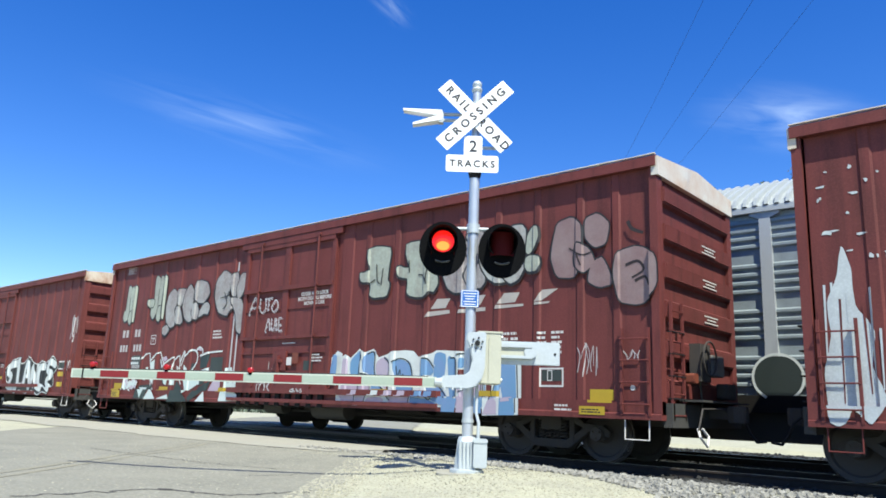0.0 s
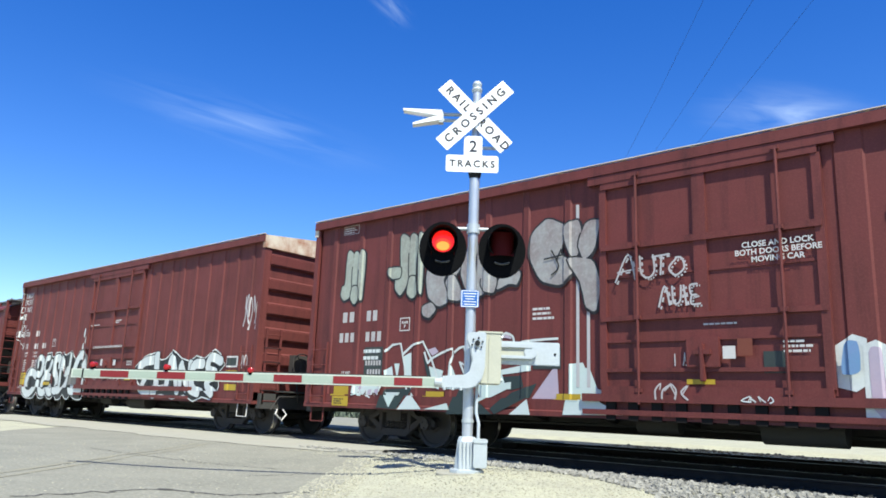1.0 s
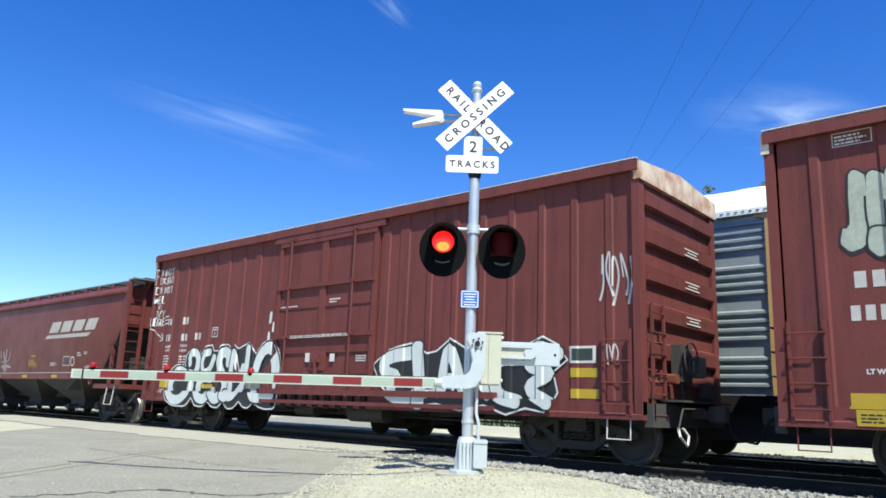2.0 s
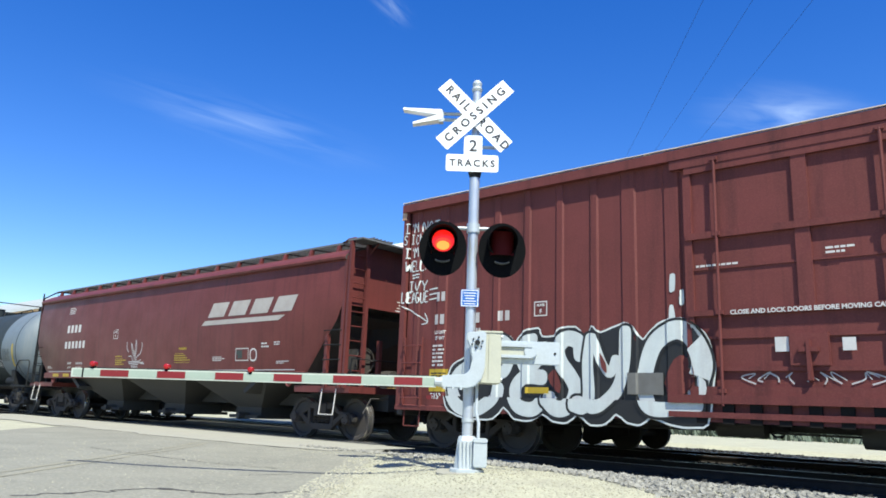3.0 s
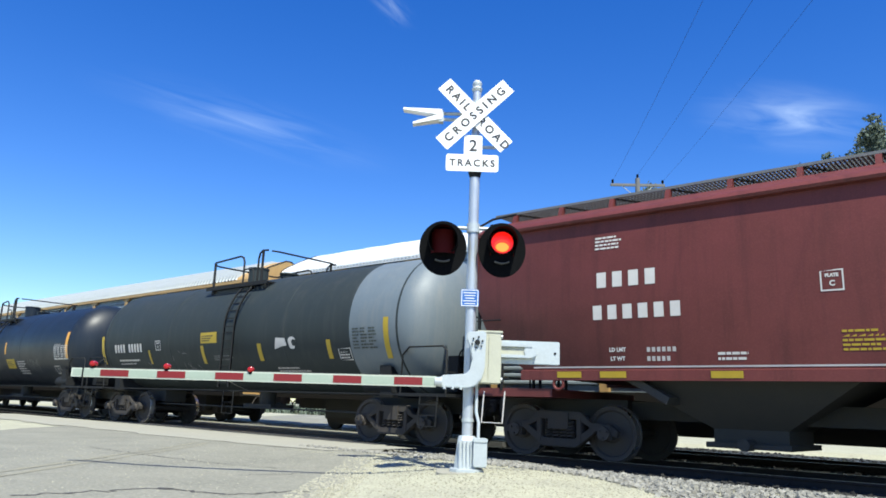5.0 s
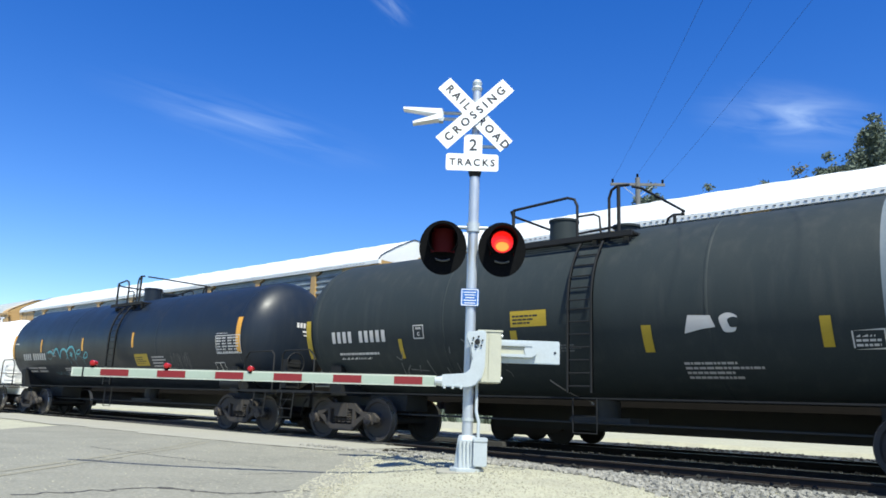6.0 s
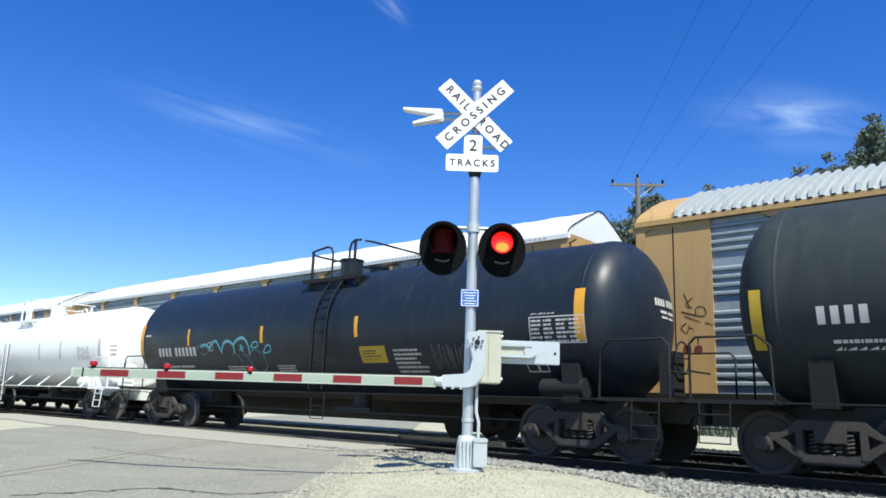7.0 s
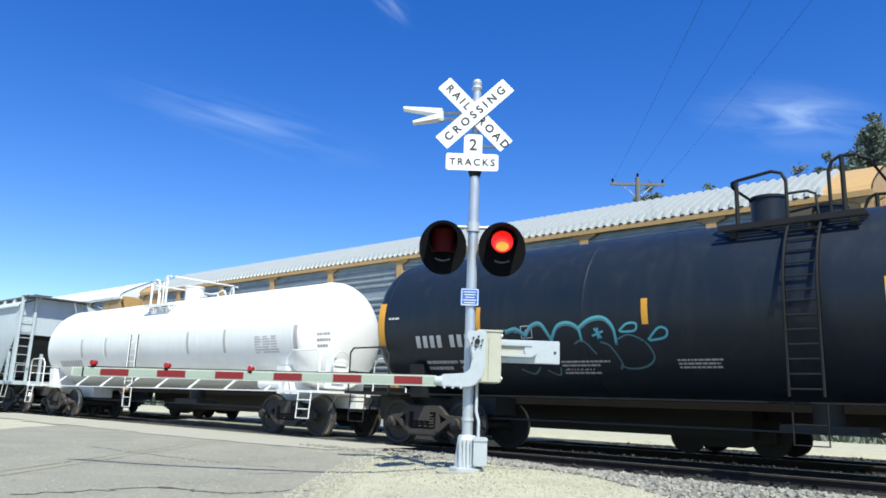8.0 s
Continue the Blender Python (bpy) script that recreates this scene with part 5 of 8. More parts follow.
side.lines(-1.7, -1.0, 1.7, 2.1, 3, seed=3)
truck(car_z, -7.9), truck(car_z, 7.9)

# long oxide-red boxcar with silver bubble letters
A = -14.29
posts_a = [(-22.86 + 0.868 * k, 0.11) for k in range(8)] + [(-12.38, 0.34)] + [(-11.72 + 0.87 * k, 0.11) for k in range(7)] + [(-5.83, 0.11)]
car_a, side = boxcar(A, 18.42, RED, posts_a, (-16.14, -12.72), "long oxide-red boxcar covered in silver and blue graffiti", (-15.46, -13.29), RUSTWHITE)
truck(car_a, -21.22 - A), truck(car_a, -7.36 - A)
side.marks(2, -22.47, -22.04, 2.53, 2.75), side.marks(2, -21.72, -21.34, 2.53, 2.75)
side.marks(3, -22.54, -22.02, 2.10, 2.30), side.marks(3, -21.72, -21.20, 2.10, 2.30)
side.framed(-20.73, -20.45, 2.28, 2.55, 0.02), side.text("PLATE", -20.59, 2.45, 0.06), side.text("F", -20.59, 2.37, 0.09)
side.text("LT WT", -22.28, 1.44, 0.09)
side.lines(-21.75, -21.2, 1.72, 2.0, 2, P_WHITE, seed=5)
side.block("dark_patch", -21.72, -21.15, 1.30, 1.98, LABEL_DK, 1)
side.marks(6, -21.68, -21.2, 1.60, 1.70), side.marks(5, -21.62, -21.2, 1.42, 1.52)
side.block("yellow_patch", -22.62, -22.16, 0.97, 1.17, LABEL_Y, 2, "faded yellow sticker")
side.block("yellow_patch", -22.55, -22.05, 0.76, 0.96, LABEL_Y, 3, "yellow warning sticker")
side.lines(-22.50, -22.10, 0.80, 0.93, 3, P_BLACK, 4, seed=8)
side.framed(-22.61, -22.12, 4.50, 4.70, 0.01), side.lines(-22.58, -22.15, 4.53, 4.68, 3, seed=9)
side.lines(-17.5, -16.9, 2.35, 2.6, 3, seed=11)
for body, z in (("CLOSE AND LOCK", 3.24), ("BOTH DOORS BEFORE", 3.13), ("MOVING CAR", 3.02)):
    side.text(body, -13.35, z, 0.115, bold=0.003, layer=70)
# looping letters of the tag on the door
scrawl = ribbon([(-15.85, 2.86), (-15.62, 3.3), (-15.5, 2.88)], 0.03) + ribbon([(-15.82, 3.02), (-15.42, 3.06)], 0.022) + ribbon([(-15.42, 3.26), (-15.4, 2.98), (-15.28, 2.9), (-15.18, 3.0), (-15.2, 3.26)], 0.03)
scrawl += ribbon([(-15.22, 3.22), (-14.92, 3.24)], 0.028) + ribbon([(-15.06, 3.23), (-15.08, 2.92)], 0.03) + ribbon([(-14.82, 3.16), (-14.94, 3.02), (-14.84, 2.9), (-14.7, 3.0), (-14.74, 3.16), (-14.84, 3.17)], 0.03)
side.put("tag", scrawl + [[(x + 0.035, z - 0.03) for x, z in q] for q in scrawl[::2]], P_TAG, 68, "scrawled white spray-paint tag")
scrawl = ribbon([(-15.12, 2.42), (-15.02, 2.74), (-14.94, 2.44)], 0.03) + ribbon([(-14.9, 2.74), (-14.88, 2.48), (-14.78, 2.5), (-14.76, 2.74)], 0.03) + ribbon([(-14.72, 2.74), (-14.68, 2.42)], 0.03) + ribbon([(-14.5, 2.74), (-14.62, 2.72), (-14.6, 2.58), (-14.52, 2.58), (-14.6, 2.56), (-14.6, 2.44), (-14.46, 2.44)], 0.028)
side.put("tag", scrawl + [[(x + 0.035, z - 0.03) for x, z in q] for q in scrawl[::2]], P_TAG, 68, "scrawled white spray-paint tag")
tag(side, -15.2, -14.7, 1.02, 1.28, 14, P_TAG, 0.03, 4, layer=119), tag(side, -13.9, -13.5, 1.00, 1.10, 15, P_WHITE, 0.02, 4, layer=119)
side.lines(-14.45, -13.75, 2.12, 2.17, 1, seed=16, layer=40), side.lines(-13.35, -12.9, 1.70, 1.9, 3, seed=17, layer=41)
side.block("white_square", -14.16, -13.98, 1.62, 1.80, STENCIL, 90), side.block("rust_plate", -13.95, -13.74, 1.66, 1.90, RUST_P, 92)
side.block("dark_window", -13.62, -13.30, 1.42, 1.72, LABEL_DK, 40), side.block("yellow_strip", -14.72, -14.30, 1.26, 1.33, LABEL_Y, 60)
tag(side, -14.95, -14.55, 1.52, 1.74, 18, P_TAG, 0.018, 4, layer=42)
side.lines(-8.15, -7.70, 1.82, 2.20, 4, seed=20, cols=2), side.lines(-7.35, -6.80, 1.76, 2.18, 5, seed=21, cols=2)
side.framed(-7.30, -6.83, 1.20, 1.52, 0.03), side.block("dark_panel", -7.26, -6.87, 1.30, 1.48, LABEL_DK, 2), side.framed(-7.15, -7.05, 1.30, 1.48, 0.015, layer=3)
side.block("yellow_patch", -6.33, -5.90, 0.96, 1.17, LABEL_Y, 2, "faded yellow sticker"), side.block("yellow_patch", -6.48, -6.02, 0.77, 0.90, LABEL_Y, 3, "yellow warning sticker")
side.lines(-6.44, -6.06, 0.80, 0.88, 2, P_BLACK, 4, seed=22), side.lines(-6.95, -6.60, 0.82, 0.95, 2, seed=23)
tag(side, -6.55, -6.20, 1.35, 1.95, 24, P_TAG, 0.014, 5), tag(side, -5.75, -5.4, 1.62, 1.8, 25, P_TAG, 0.014, 4)
side.block("white_square", -5.62, -5.54, 1.16, 1.24, STENCIL, 2, r=0.035)
for x in (-19.93, -17.0, -11.4, -8.6):
    side.block("reflector_strip", x, x + 0.46, 0.99 if x < -15 else 1.02, 1.09 if x < -15 else 1.12, LABEL_Y, 12, "yellow reflector strip")
# slanted logo blocks with strokes under them
for block, under in (
        ([(-9.87, 2.68), (-9.48, 2.68), (-9.36, 2.86), (-9.7, 2.87)], [(-10.01, 2.53), (-9.37, 2.57), (-9.38, 2.64), (-9.91, 2.63)]),
        ([(-9.11, 2.68), (-8.63, 2.69), (-8.51, 2.87), (-8.98, 2.88)], [(-9.16, 2.56), (-8.51, 2.57), (-8.51, 2.64), (-9.13, 2.63)]),
        ([(-8.23, 2.68), (-7.84, 2.69), (-7.74, 2.86), (-8.09, 2.87)], [(-8.28, 2.59), (-7.66, 2.61), (-7.66, 2.65), (-8.26, 2.66)]),
        ([(-7.42, 2.67), (-7.28, 2.68), (-6.94, 2.87), (-7.27, 2.87)], [(-7.42, 2.61), (-7.13, 2.63), (-7.11, 2.66), (-7.41, 2.66)])):
    side.put("logo_block", [block, under], CREAM_LOGO, 2, "slanted cream logo block with an underline")
# silver throw-up letters, written twice along the wall
LETTERS = []
LETTERS.append((P_LIME, ([(-22.44, 4.08), (-22.25, 4.05), (-22.27, 3.35), (-22.3, 3.1), (-22.46, 3.02), (-22.59, 3.13), (-22.56, 3.34), (-22.47, 3.4)], [(-22.23, 4.03), (-22.02, 4.01), (-22.06, 3.31), (-22.24, 3.33)], [(-22.01, 4.02), (-21.86, 4.02), (-21.89, 3.06), (-22.01, 3.11)], [(-22.24, 3.29), (-22.04, 3.3), (-22.01, 3.01), (-22.13, 2.92), (-22.26, 3.03)],)))
LETTERS.append((P_LIME, ([(-20.81, 4.24), (-20.56, 4.21), (-20.55, 3.55), (-20.57, 3.25), (-20.74, 3.02), (-20.9, 3.14), (-20.91, 3.39), (-20.76, 3.42)], [(-20.53, 4.21), (-20.3, 4.19), (-20.34, 3.37), (-20.52, 3.37)], [(-20.27, 4.18), (-20.14, 4.18), (-20.15, 3.11), (-20.23, 3.08)], [(-20.52, 3.35), (-20.34, 3.37), (-20.28, 3.03), (-20.4, 2.93), (-20.56, 3.03)], [(-21.1, 3.6), (-20.78, 3.6), (-20.77, 3.4), (-20.98, 3.37), (-21.09, 3.46)],)))
LETTERS.append((P_SILVER, ([(-19.42, 3.79), (-19.07, 3.78), (-19.13, 3.51), (-19.27, 3.3), (-19.41, 3.41), (-19.49, 3.65)], [(-19.51, 3.23), (-19.32, 3.31), (-19.09, 2.92), (-19.16, 2.81), (-19.38, 2.83), (-19.58, 3.01)], [(-19.98, 3.62), (-19.73, 3.83), (-19.49, 3.7), (-19.43, 3.41), (-19.58, 3.24), (-19.45, 2.84), (-19.66, 2.72), (-19.95, 2.9), (-20.04, 3.25)], [(-20.12, 2.73), (-19.9, 2.81), (-19.76, 2.68), (-19.91, 2.52), (-20.08, 2.56)],)))
LETTERS.append((P_SILVER, ([(-18.55, 3.71), (-18.46, 3.96), (-18.01, 3.89), (-17.83, 3.6), (-18.04, 3.35), (-18.28, 3.34), (-18.48, 3.43)], [(-18.08, 3.29), (-17.89, 3.33), (-17.76, 3.21), (-17.83, 3.01), (-18.02, 3.03), (-18.26, 2.95), (-18.3, 3.04)], [(-19.08, 3.64), (-18.85, 3.89), (-18.64, 3.72), (-18.56, 3.4), (-18.62, 3.18), (-18.51, 2.95), (-18.72, 2.84), (-18.97, 2.95), (-19.14, 3.29)], [(-18.62, 3.27), (-18.44, 3.36), (-18.29, 3.14), (-18.34, 2.91), (-18.53, 2.92), (-18.65, 3.05)],)))
LETTERS.append((P_SILVER, ([(-17.54, 3.84), (-17.23, 4.12), (-16.87, 3.99), (-16.82, 3.7), (-16.92, 3.48), (-16.64, 3.23), (-16.87, 2.94), (-17.28, 3.01), (-17.53, 3.38)], [(-16.84, 3.93), (-16.58, 4.03), (-16.49, 3.66), (-16.64, 3.34), (-16.79, 3.58)], [(-16.44, 3.93), (-16.17, 3.97), (-16.25, 3.52), (-16.44, 3.32), (-16.57, 3.56)], [(-16.77, 3.35), (-16.33, 3.31), (-16.16, 2.92), (-16.23, 2.46), (-16.42, 2.51), (-16.54, 2.95)],)))
SECOND = []
SECOND.append((P_LIME, ([(-11.7, 4.07), (-11.05, 4.05), (-11.08, 3.39), (-11.02, 3.28), (-11.09, 3.04), (-11.4, 3.01), (-11.6, 3.07), (-11.6, 3.34), (-11.88, 3.39), (-11.94, 3.58), (-11.63, 3.62)],)))
SECOND.append((P_LIME, ([(-10.58, 4.06), (-9.75, 4.01), (-9.81, 3.42), (-9.71, 3.36), (-9.68, 3.18), (-9.78, 3.02), (-9.91, 3.04), (-10.02, 2.95), (-10.2, 2.94), (-10.37, 2.97), (-10.51, 3.05), (-10.51, 3.33), (-10.75, 3.4), (-10.81, 3.55), (-10.75, 3.63), (-10.48, 3.57)],)))
SECOND.append((P_SILVER, ([(-9.37, 3.94), (-9.17, 4.01), (-8.97, 3.93), (-8.86, 3.77), (-9.0, 3.74), (-8.8, 3.56), (-8.91, 3.52), (-9.01, 3.38), (-8.99, 3.21), (-8.91, 3.07), (-9.0, 2.96), (-9.21, 2.95), (-9.41, 3.05), (-9.53, 3.27), (-9.58, 3.5), (-9.51, 3.76)], [(-8.99, 4.02), (-8.9, 4.13), (-8.74, 4.16), (-8.57, 4.06), (-8.56, 3.88), (-8.65, 3.72), (-8.72, 3.48), (-8.85, 3.54), (-9.0, 3.74), (-8.76, 3.86), (-8.91, 3.94)], [(-8.96, 3.42), (-8.81, 3.49), (-8.64, 3.45), (-8.53, 3.28), (-8.51, 3.13), (-8.6, 3.01), (-8.79, 3.02), (-8.95, 3.12), (-9.02, 3.26)])))
SECOND.append((P_PALE, ([(-8.37, 4.09), (-8.2, 4.08), (-8.08, 3.93), (-8.08, 3.73), (-7.97, 3.54), (-8.09, 3.52), (-8.15, 3.39), (-8.12, 3.2), (-8.04, 3.08), (-8.23, 3.06), (-8.42, 3.15), (-8.57, 3.33), (-8.66, 3.55), (-8.63, 3.81), (-8.52, 3.98)], [(-8.07, 3.93), (-7.94, 4.08), (-7.75, 4.1), (-7.61, 4.0), (-7.64, 3.54), (-7.86, 3.57), (-8.02, 3.7)], [(-8.14, 3.48), (-8.01, 3.58), (-7.86, 3.53), (-7.77, 3.32), (-7.63, 3.46), (-7.63, 3.3), (-7.74, 3.11), (-7.91, 3.03), (-8.05, 3.11), (-8.14, 3.28)])))
SECOND.append((P_LIME, ([(-7.57, 3.85), (-7.48, 4.0), (-7.36, 4.02), (-7.32, 3.85), (-7.39, 3.66), (-7.51, 3.54), (-7.59, 3.57)], [(-7.6, 3.45), (-7.52, 3.5), (-7.33, 3.47), (-7.29, 3.36), (-7.35, 3.22), (-7.52, 3.21), (-7.61, 3.29)])))
for fill, shapes in LETTERS + SECOND:
    smooth_shapes = [blob(sh) for sh in shapes]
    for sh in smooth_shapes:
        side.put("graffiti_shadow", band_of(sh, rim_of([(x + 0.012, z - 0.02) for x, z in sh], 0.038)), P_SOOT, 2 + side.n, "soft black overspray round the letters")
        side.n += 0.15
    side.spray("graffiti", smooth_shapes, fill, P_BLACK, 0.030, 2, "silver bubble letter with a black outline")
inner = [[(-17.1, 3.55), (-16.95, 3.25), (-17.1, 3.1)], [(-17.25, 3.4), (-16.8, 3.45)], [(-16.9, 3.55), (-17.0, 3.35)], [(-10.48, 3.72), (-10.45, 3.46)], [(-10.2, 3.39), (-10.06, 3.36), (-9.97, 3.2)], [(-9.91, 3.58), (-9.98, 3.36), (-9.97, 3.18)], [(-11.42, 3.72), (-11.38, 3.38), (-11.30, 3.30)], [(-11.22, 3.62), (-11.26, 3.26)], [(-11.58, 3.34), (-11.44, 3.40)]]
side.put("graffiti_line", sum([ribbon(q, 0.028) for q in inner], []), P_BLACK, 4 + side.n, "sprayed black strokes")
side.spray("graffiti", [blob(q) for q in ([(-6.96, 3.96), (-6.70, 4.08), (-6.48, 3.95), (-6.45, 3.51), (-6.55, 3.07), (-6.90, 3.05), (-7.06, 3.38)], [(-6.39, 3.98), (-6.18, 4.08), (-5.95, 3.90), (-5.99, 3.58), (-6.18, 3.50), (-6.37, 3.66)], [(-6.57, 3.60), (-6.35, 3.52), (-6.21, 3.27), (-6.40, 3.10), (-6.59, 3.23)], [(-6.29, 3.18), (-6.08, 3.32), (-5.88, 2.90), (-6.08, 2.82), (-6.32, 2.92)])], P_FADED, P_BLACK, 0.030, 2, "worn bubble letter with a black outline")
side.spray("graffiti", [blob([(-5.81, 3.33), (-5.49, 3.44), (-5.14, 3.27), (-5.09, 2.82), (-5.33, 2.52), (-5.72, 2.54), (-5.85, 2.92)])], P_FADED, P_BLACK, 0.024, 2, "worn bubble letter with a black outline")
side.put("graffiti_line", ribbon([(-5.65, 3.14), (-5.43, 3.19), (-5.34, 3.04), (-5.54, 2.93)], 0.05, 0.03) + ribbon([(-5.49, 2.87), (-5.32, 2.93), (-5.25, 2.79)], 0.05, 0.03) + ribbon([(-5.60, 3.87), (-5.52, 3.73), (-5.33, 3.64)], 0.07, 0.05) + ribbon([(-6.70, 3.54), (-6.46, 3.40), (-6.27, 3.43)], 0.025) + ribbon([(-6.46, 3.22), (-6.55, 3.43)], 0.025), P_SOOT, 6 + side.n, "black sprayed strokes")

ridge = [(-12.4, 1.77), (-12.24, 1.84), (-12.1, 1.76), (-11.83, 1.95), (-11.66, 1.87), (-11.41, 1.94), (-11.25, 1.76), (-11.04, 1.81), (-10.84, 1.88), (-10.5, 1.89), (-10.27, 1.87), (-10.13, 1.75), (-9.78, 1.82), (-9.67, 1.87), (-9.39, 1.86), (-8.93, 1.83), (-8.69, 1.77), (-8.36, 1.83), (-8.29, 1.65), (-8.23, 1.31), (-8.09, 1.71), (-8.01, 1.77)]
rim = [[(a[0], 0.8), (b[0], 0.8), b, a] for a, b in zip(ridge, ridge[1:])]
ob = side.put("graffiti", rim, P_WHITE, 2, "blue and lilac graffiti piece with a white rim")
for mat, level, shapes in (
        (P_PINK, 4, [[(-12.33, 1.68), (-12.19, 1.74), (-12.17, 1.36), (-12.11, 0.84), (-12.31, 0.97)], [(-12.15, 1.36), (-11.93, 1.34), (-11.8, 1.41), (-11.58, 1.4), (-11.49, 1.18), (-11.52, 0.82), (-12.07, 0.81)], [(-11.43, 0.94), (-11.02, 0.95), (-10.99, 0.82), (-11.47, 0.81)], [(-11.29, 1.67), (-11.08, 1.77), (-10.96, 1.69), (-10.9, 1.44), (-10.94, 1.11), (-11.1, 1.16), (-11.25, 1.35), (-11.32, 1.55)], [(-10.75, 1.02), (-10.27, 1.03), (-10.32, 0.83), (-10.8, 0.82)], [(-9.1, 1.35), (-8.57, 1.41), (-8.56, 1.06), (-9.1, 1.07)], [(-9.07, 1.04), (-8.95, 1.04), (-8.87, 0.85), (-9.1, 0.84)], [(-8.8, 0.94), (-8.53, 0.94), (-8.55, 0.84), (-8.78, 0.83)]]),
        (P_BLUE, 5, [[(-12.1, 1.68), (-11.86, 1.89), (-11.75, 1.79), (-11.8, 1.44), (-11.93, 1.36), (-12.06, 1.4)], [(-11.71, 1.71), (-11.58, 1.86), (-11.39, 1.84), (-11.37, 1.48), (-11.26, 1.25), (-11.02, 1.05), (-11.42, 1.05), (-11.46, 1.21), (-11.67, 1.48)], [(-10.81, 1.66), (-10.62, 1.71), (-10.39, 1.63), (-10.29, 1.37), (-10.27, 1.05), (-10.69, 1.04), (-10.71, 1.18), (-10.78, 1.44)], [(-10.05, 1.72), (-9.89, 1.68), (-9.73, 1.5), (-9.77, 1.4), (-9.97, 1.4), (-10.06, 1.33)], [(-9.7, 1.8), (-9.43, 1.79), (-9.46, 1.27), (-9.7, 1.28), (-9.72, 1.54)]])):
    for sh in shapes:
        side.put("graffiti", [blob(sh, 3)], mat, level, "", ob)
for sh in [[(-9.94, 1.28), (-9.64, 1.2), (-9.42, 1.07), (-9.3, 0.83), (-9.79, 0.96)], [(-10.21, 0.82), (-9.5, 0.82), (-9.79, 0.94), (-10.08, 0.97), (-10.23, 1.05)], [(-9.38, 1.7), (-9.25, 1.73), (-9.16, 1.6), (-9.16, 0.82), (-9.27, 0.83)], [(-9.09, 1.7), (-8.97, 1.71), (-8.98, 1.55), (-9.1, 1.53)], [(-8.82, 1.63), (-8.65, 1.66), (-8.68, 1.53), (-8.9, 1.52)], [(-8.47, 1.49), (-8.36, 1.52), (-8.35, 0.85), (-8.49, 0.84)], [(-8.16, 1.18), (-8.03, 1.52), (-8.08, 0.85), (-8.27, 0.86)]]:
    side.put("graffiti", [blob(sh, 2)], P_BLUE, 6, "", ob)
for sh in [[(-9.11, 1.5), (-8.62, 1.5), (-8.62, 1.41), (-9.1, 1.37)], [(-10.99, 1.22), (-10.84, 1.24), (-10.87, 1), (-10.98, 1.04)], [(-8.34, 1.52), (-8.26, 1.34), (-8.26, 0.97), (-8.35, 0.96)]]:
    side.put("graffiti", [sh], RED, 7, "", ob)
strokes = [[(-11.81, 1.91), (-11.75, 1.75), (-11.82, 1.56), (-11.83, 0.81)], [(-11.8, 1.44), (-11.58, 1.4), (-11.48, 1.21), (-11.49, 0.99), (-11.55, 0.84)], [(-11.58, 1.83), (-11.41, 1.88), (-11.35, 1.78), (-11.35, 1.48), (-11.22, 1.22), (-10.98, 1.04), (-10.79, 0.9)], [(-11.08, 1.76), (-10.93, 1.62), (-10.9, 1.29)], [(-10.85, 1.66), (-10.62, 1.73), (-10.36, 1.62), (-10.26, 1.26), (-10.28, 0.84)], [(-10.06, 1.72), (-9.89, 1.71), (-9.72, 1.54)], [(-9.95, 1.09), (-9.79, 0.94), (-9.69, 0.96)], [(-9.94, 1.28), (-9.61, 1.2), (-9.42, 1.03), (-9.3, 0.84)]]
strokes += [[(-9.32, 1.72), (-9.16, 1.67), (-9.14, 1.2), (-9.14, 0.85)], [(-9.15, 1.78), (-8.93, 1.78), (-8.93, 1.55)], [(-8.79, 1.63), (-8.64, 1.59), (-8.59, 1.49), (-8.56, 1.05)], [(-9.08, 1.09), (-8.82, 1.21), (-8.75, 1.27)], [(-8.6, 1.75), (-8.37, 1.75), (-8.26, 1.37)], [(-8.5, 1.49), (-8.53, 0.87)], [(-10.73, 1.58), (-10.68, 1.37), (-10.62, 1.51), (-10.59, 1.31), (-10.53, 1.42), (-10.46, 1.24)]]
side.put("graffiti_line", sum([ribbon(q, 0.026, 0.018, 4) for q in strokes], []), P_GREEN, 9, "thin black sprayed lines", ob)
side.put("graffiti_line", sum([ribbon([(x + 0.035, z + 0.02) for x, z in q], 0.022, 0.014, 4) for q in strokes[:9]], []), P_WHITE, 8.5, "thin white sprayed highlights", ob)
side.put("graffiti", [[(-12.78, 1.25), (-12.72, 1.78), (-12.5, 1.92), (-12.34, 1.86), (-12.32, 1.3), (-12.5, 1.18)]], P_WHITE, 1.5, "", ob)
side.put("graffiti", [blob([(-12.64, 1.4), (-12.6, 1.78), (-12.44, 1.82), (-12.42, 1.45)])], P_BLUE, 60, "", ob)
side.put("graffiti", [[(-8.43, 1.81), (-8.37, 1.72), (-8.27, 1.27), (-8.2, 1.58), (-8.08, 1.79), (-7.75, 1.8), (-7.68, 1.57), (-7.67, 0.72), (-8.45, 0.68), (-8.46, 1.12)]], P_WHITE, 9.2, "", ob)
side.put("graffiti", [[(-8.08, 1.73), (-7.81, 1.74), (-7.78, 1.13), (-7.75, 0.71), (-8.09, 0.7), (-8.08, 1.03), (-8.12, 1.2), (-8.25, 0.86), (-8.34, 0.85), (-8.28, 1.12), (-8.2, 1.36)]], P_BLUE, 10.2, "", ob)
side.put("graffiti_line", ribbon([(-8.1, 1.73), (-7.82, 1.75), (-7.77, 1.5), (-7.74, 0.75)], 0.03, 0.022, 3) + ribbon([(-8.34, 0.86), (-8.27, 1.12), (-8.18, 1.36)], 0.026, 0.02, 2), P_GREEN, 11, "", ob)
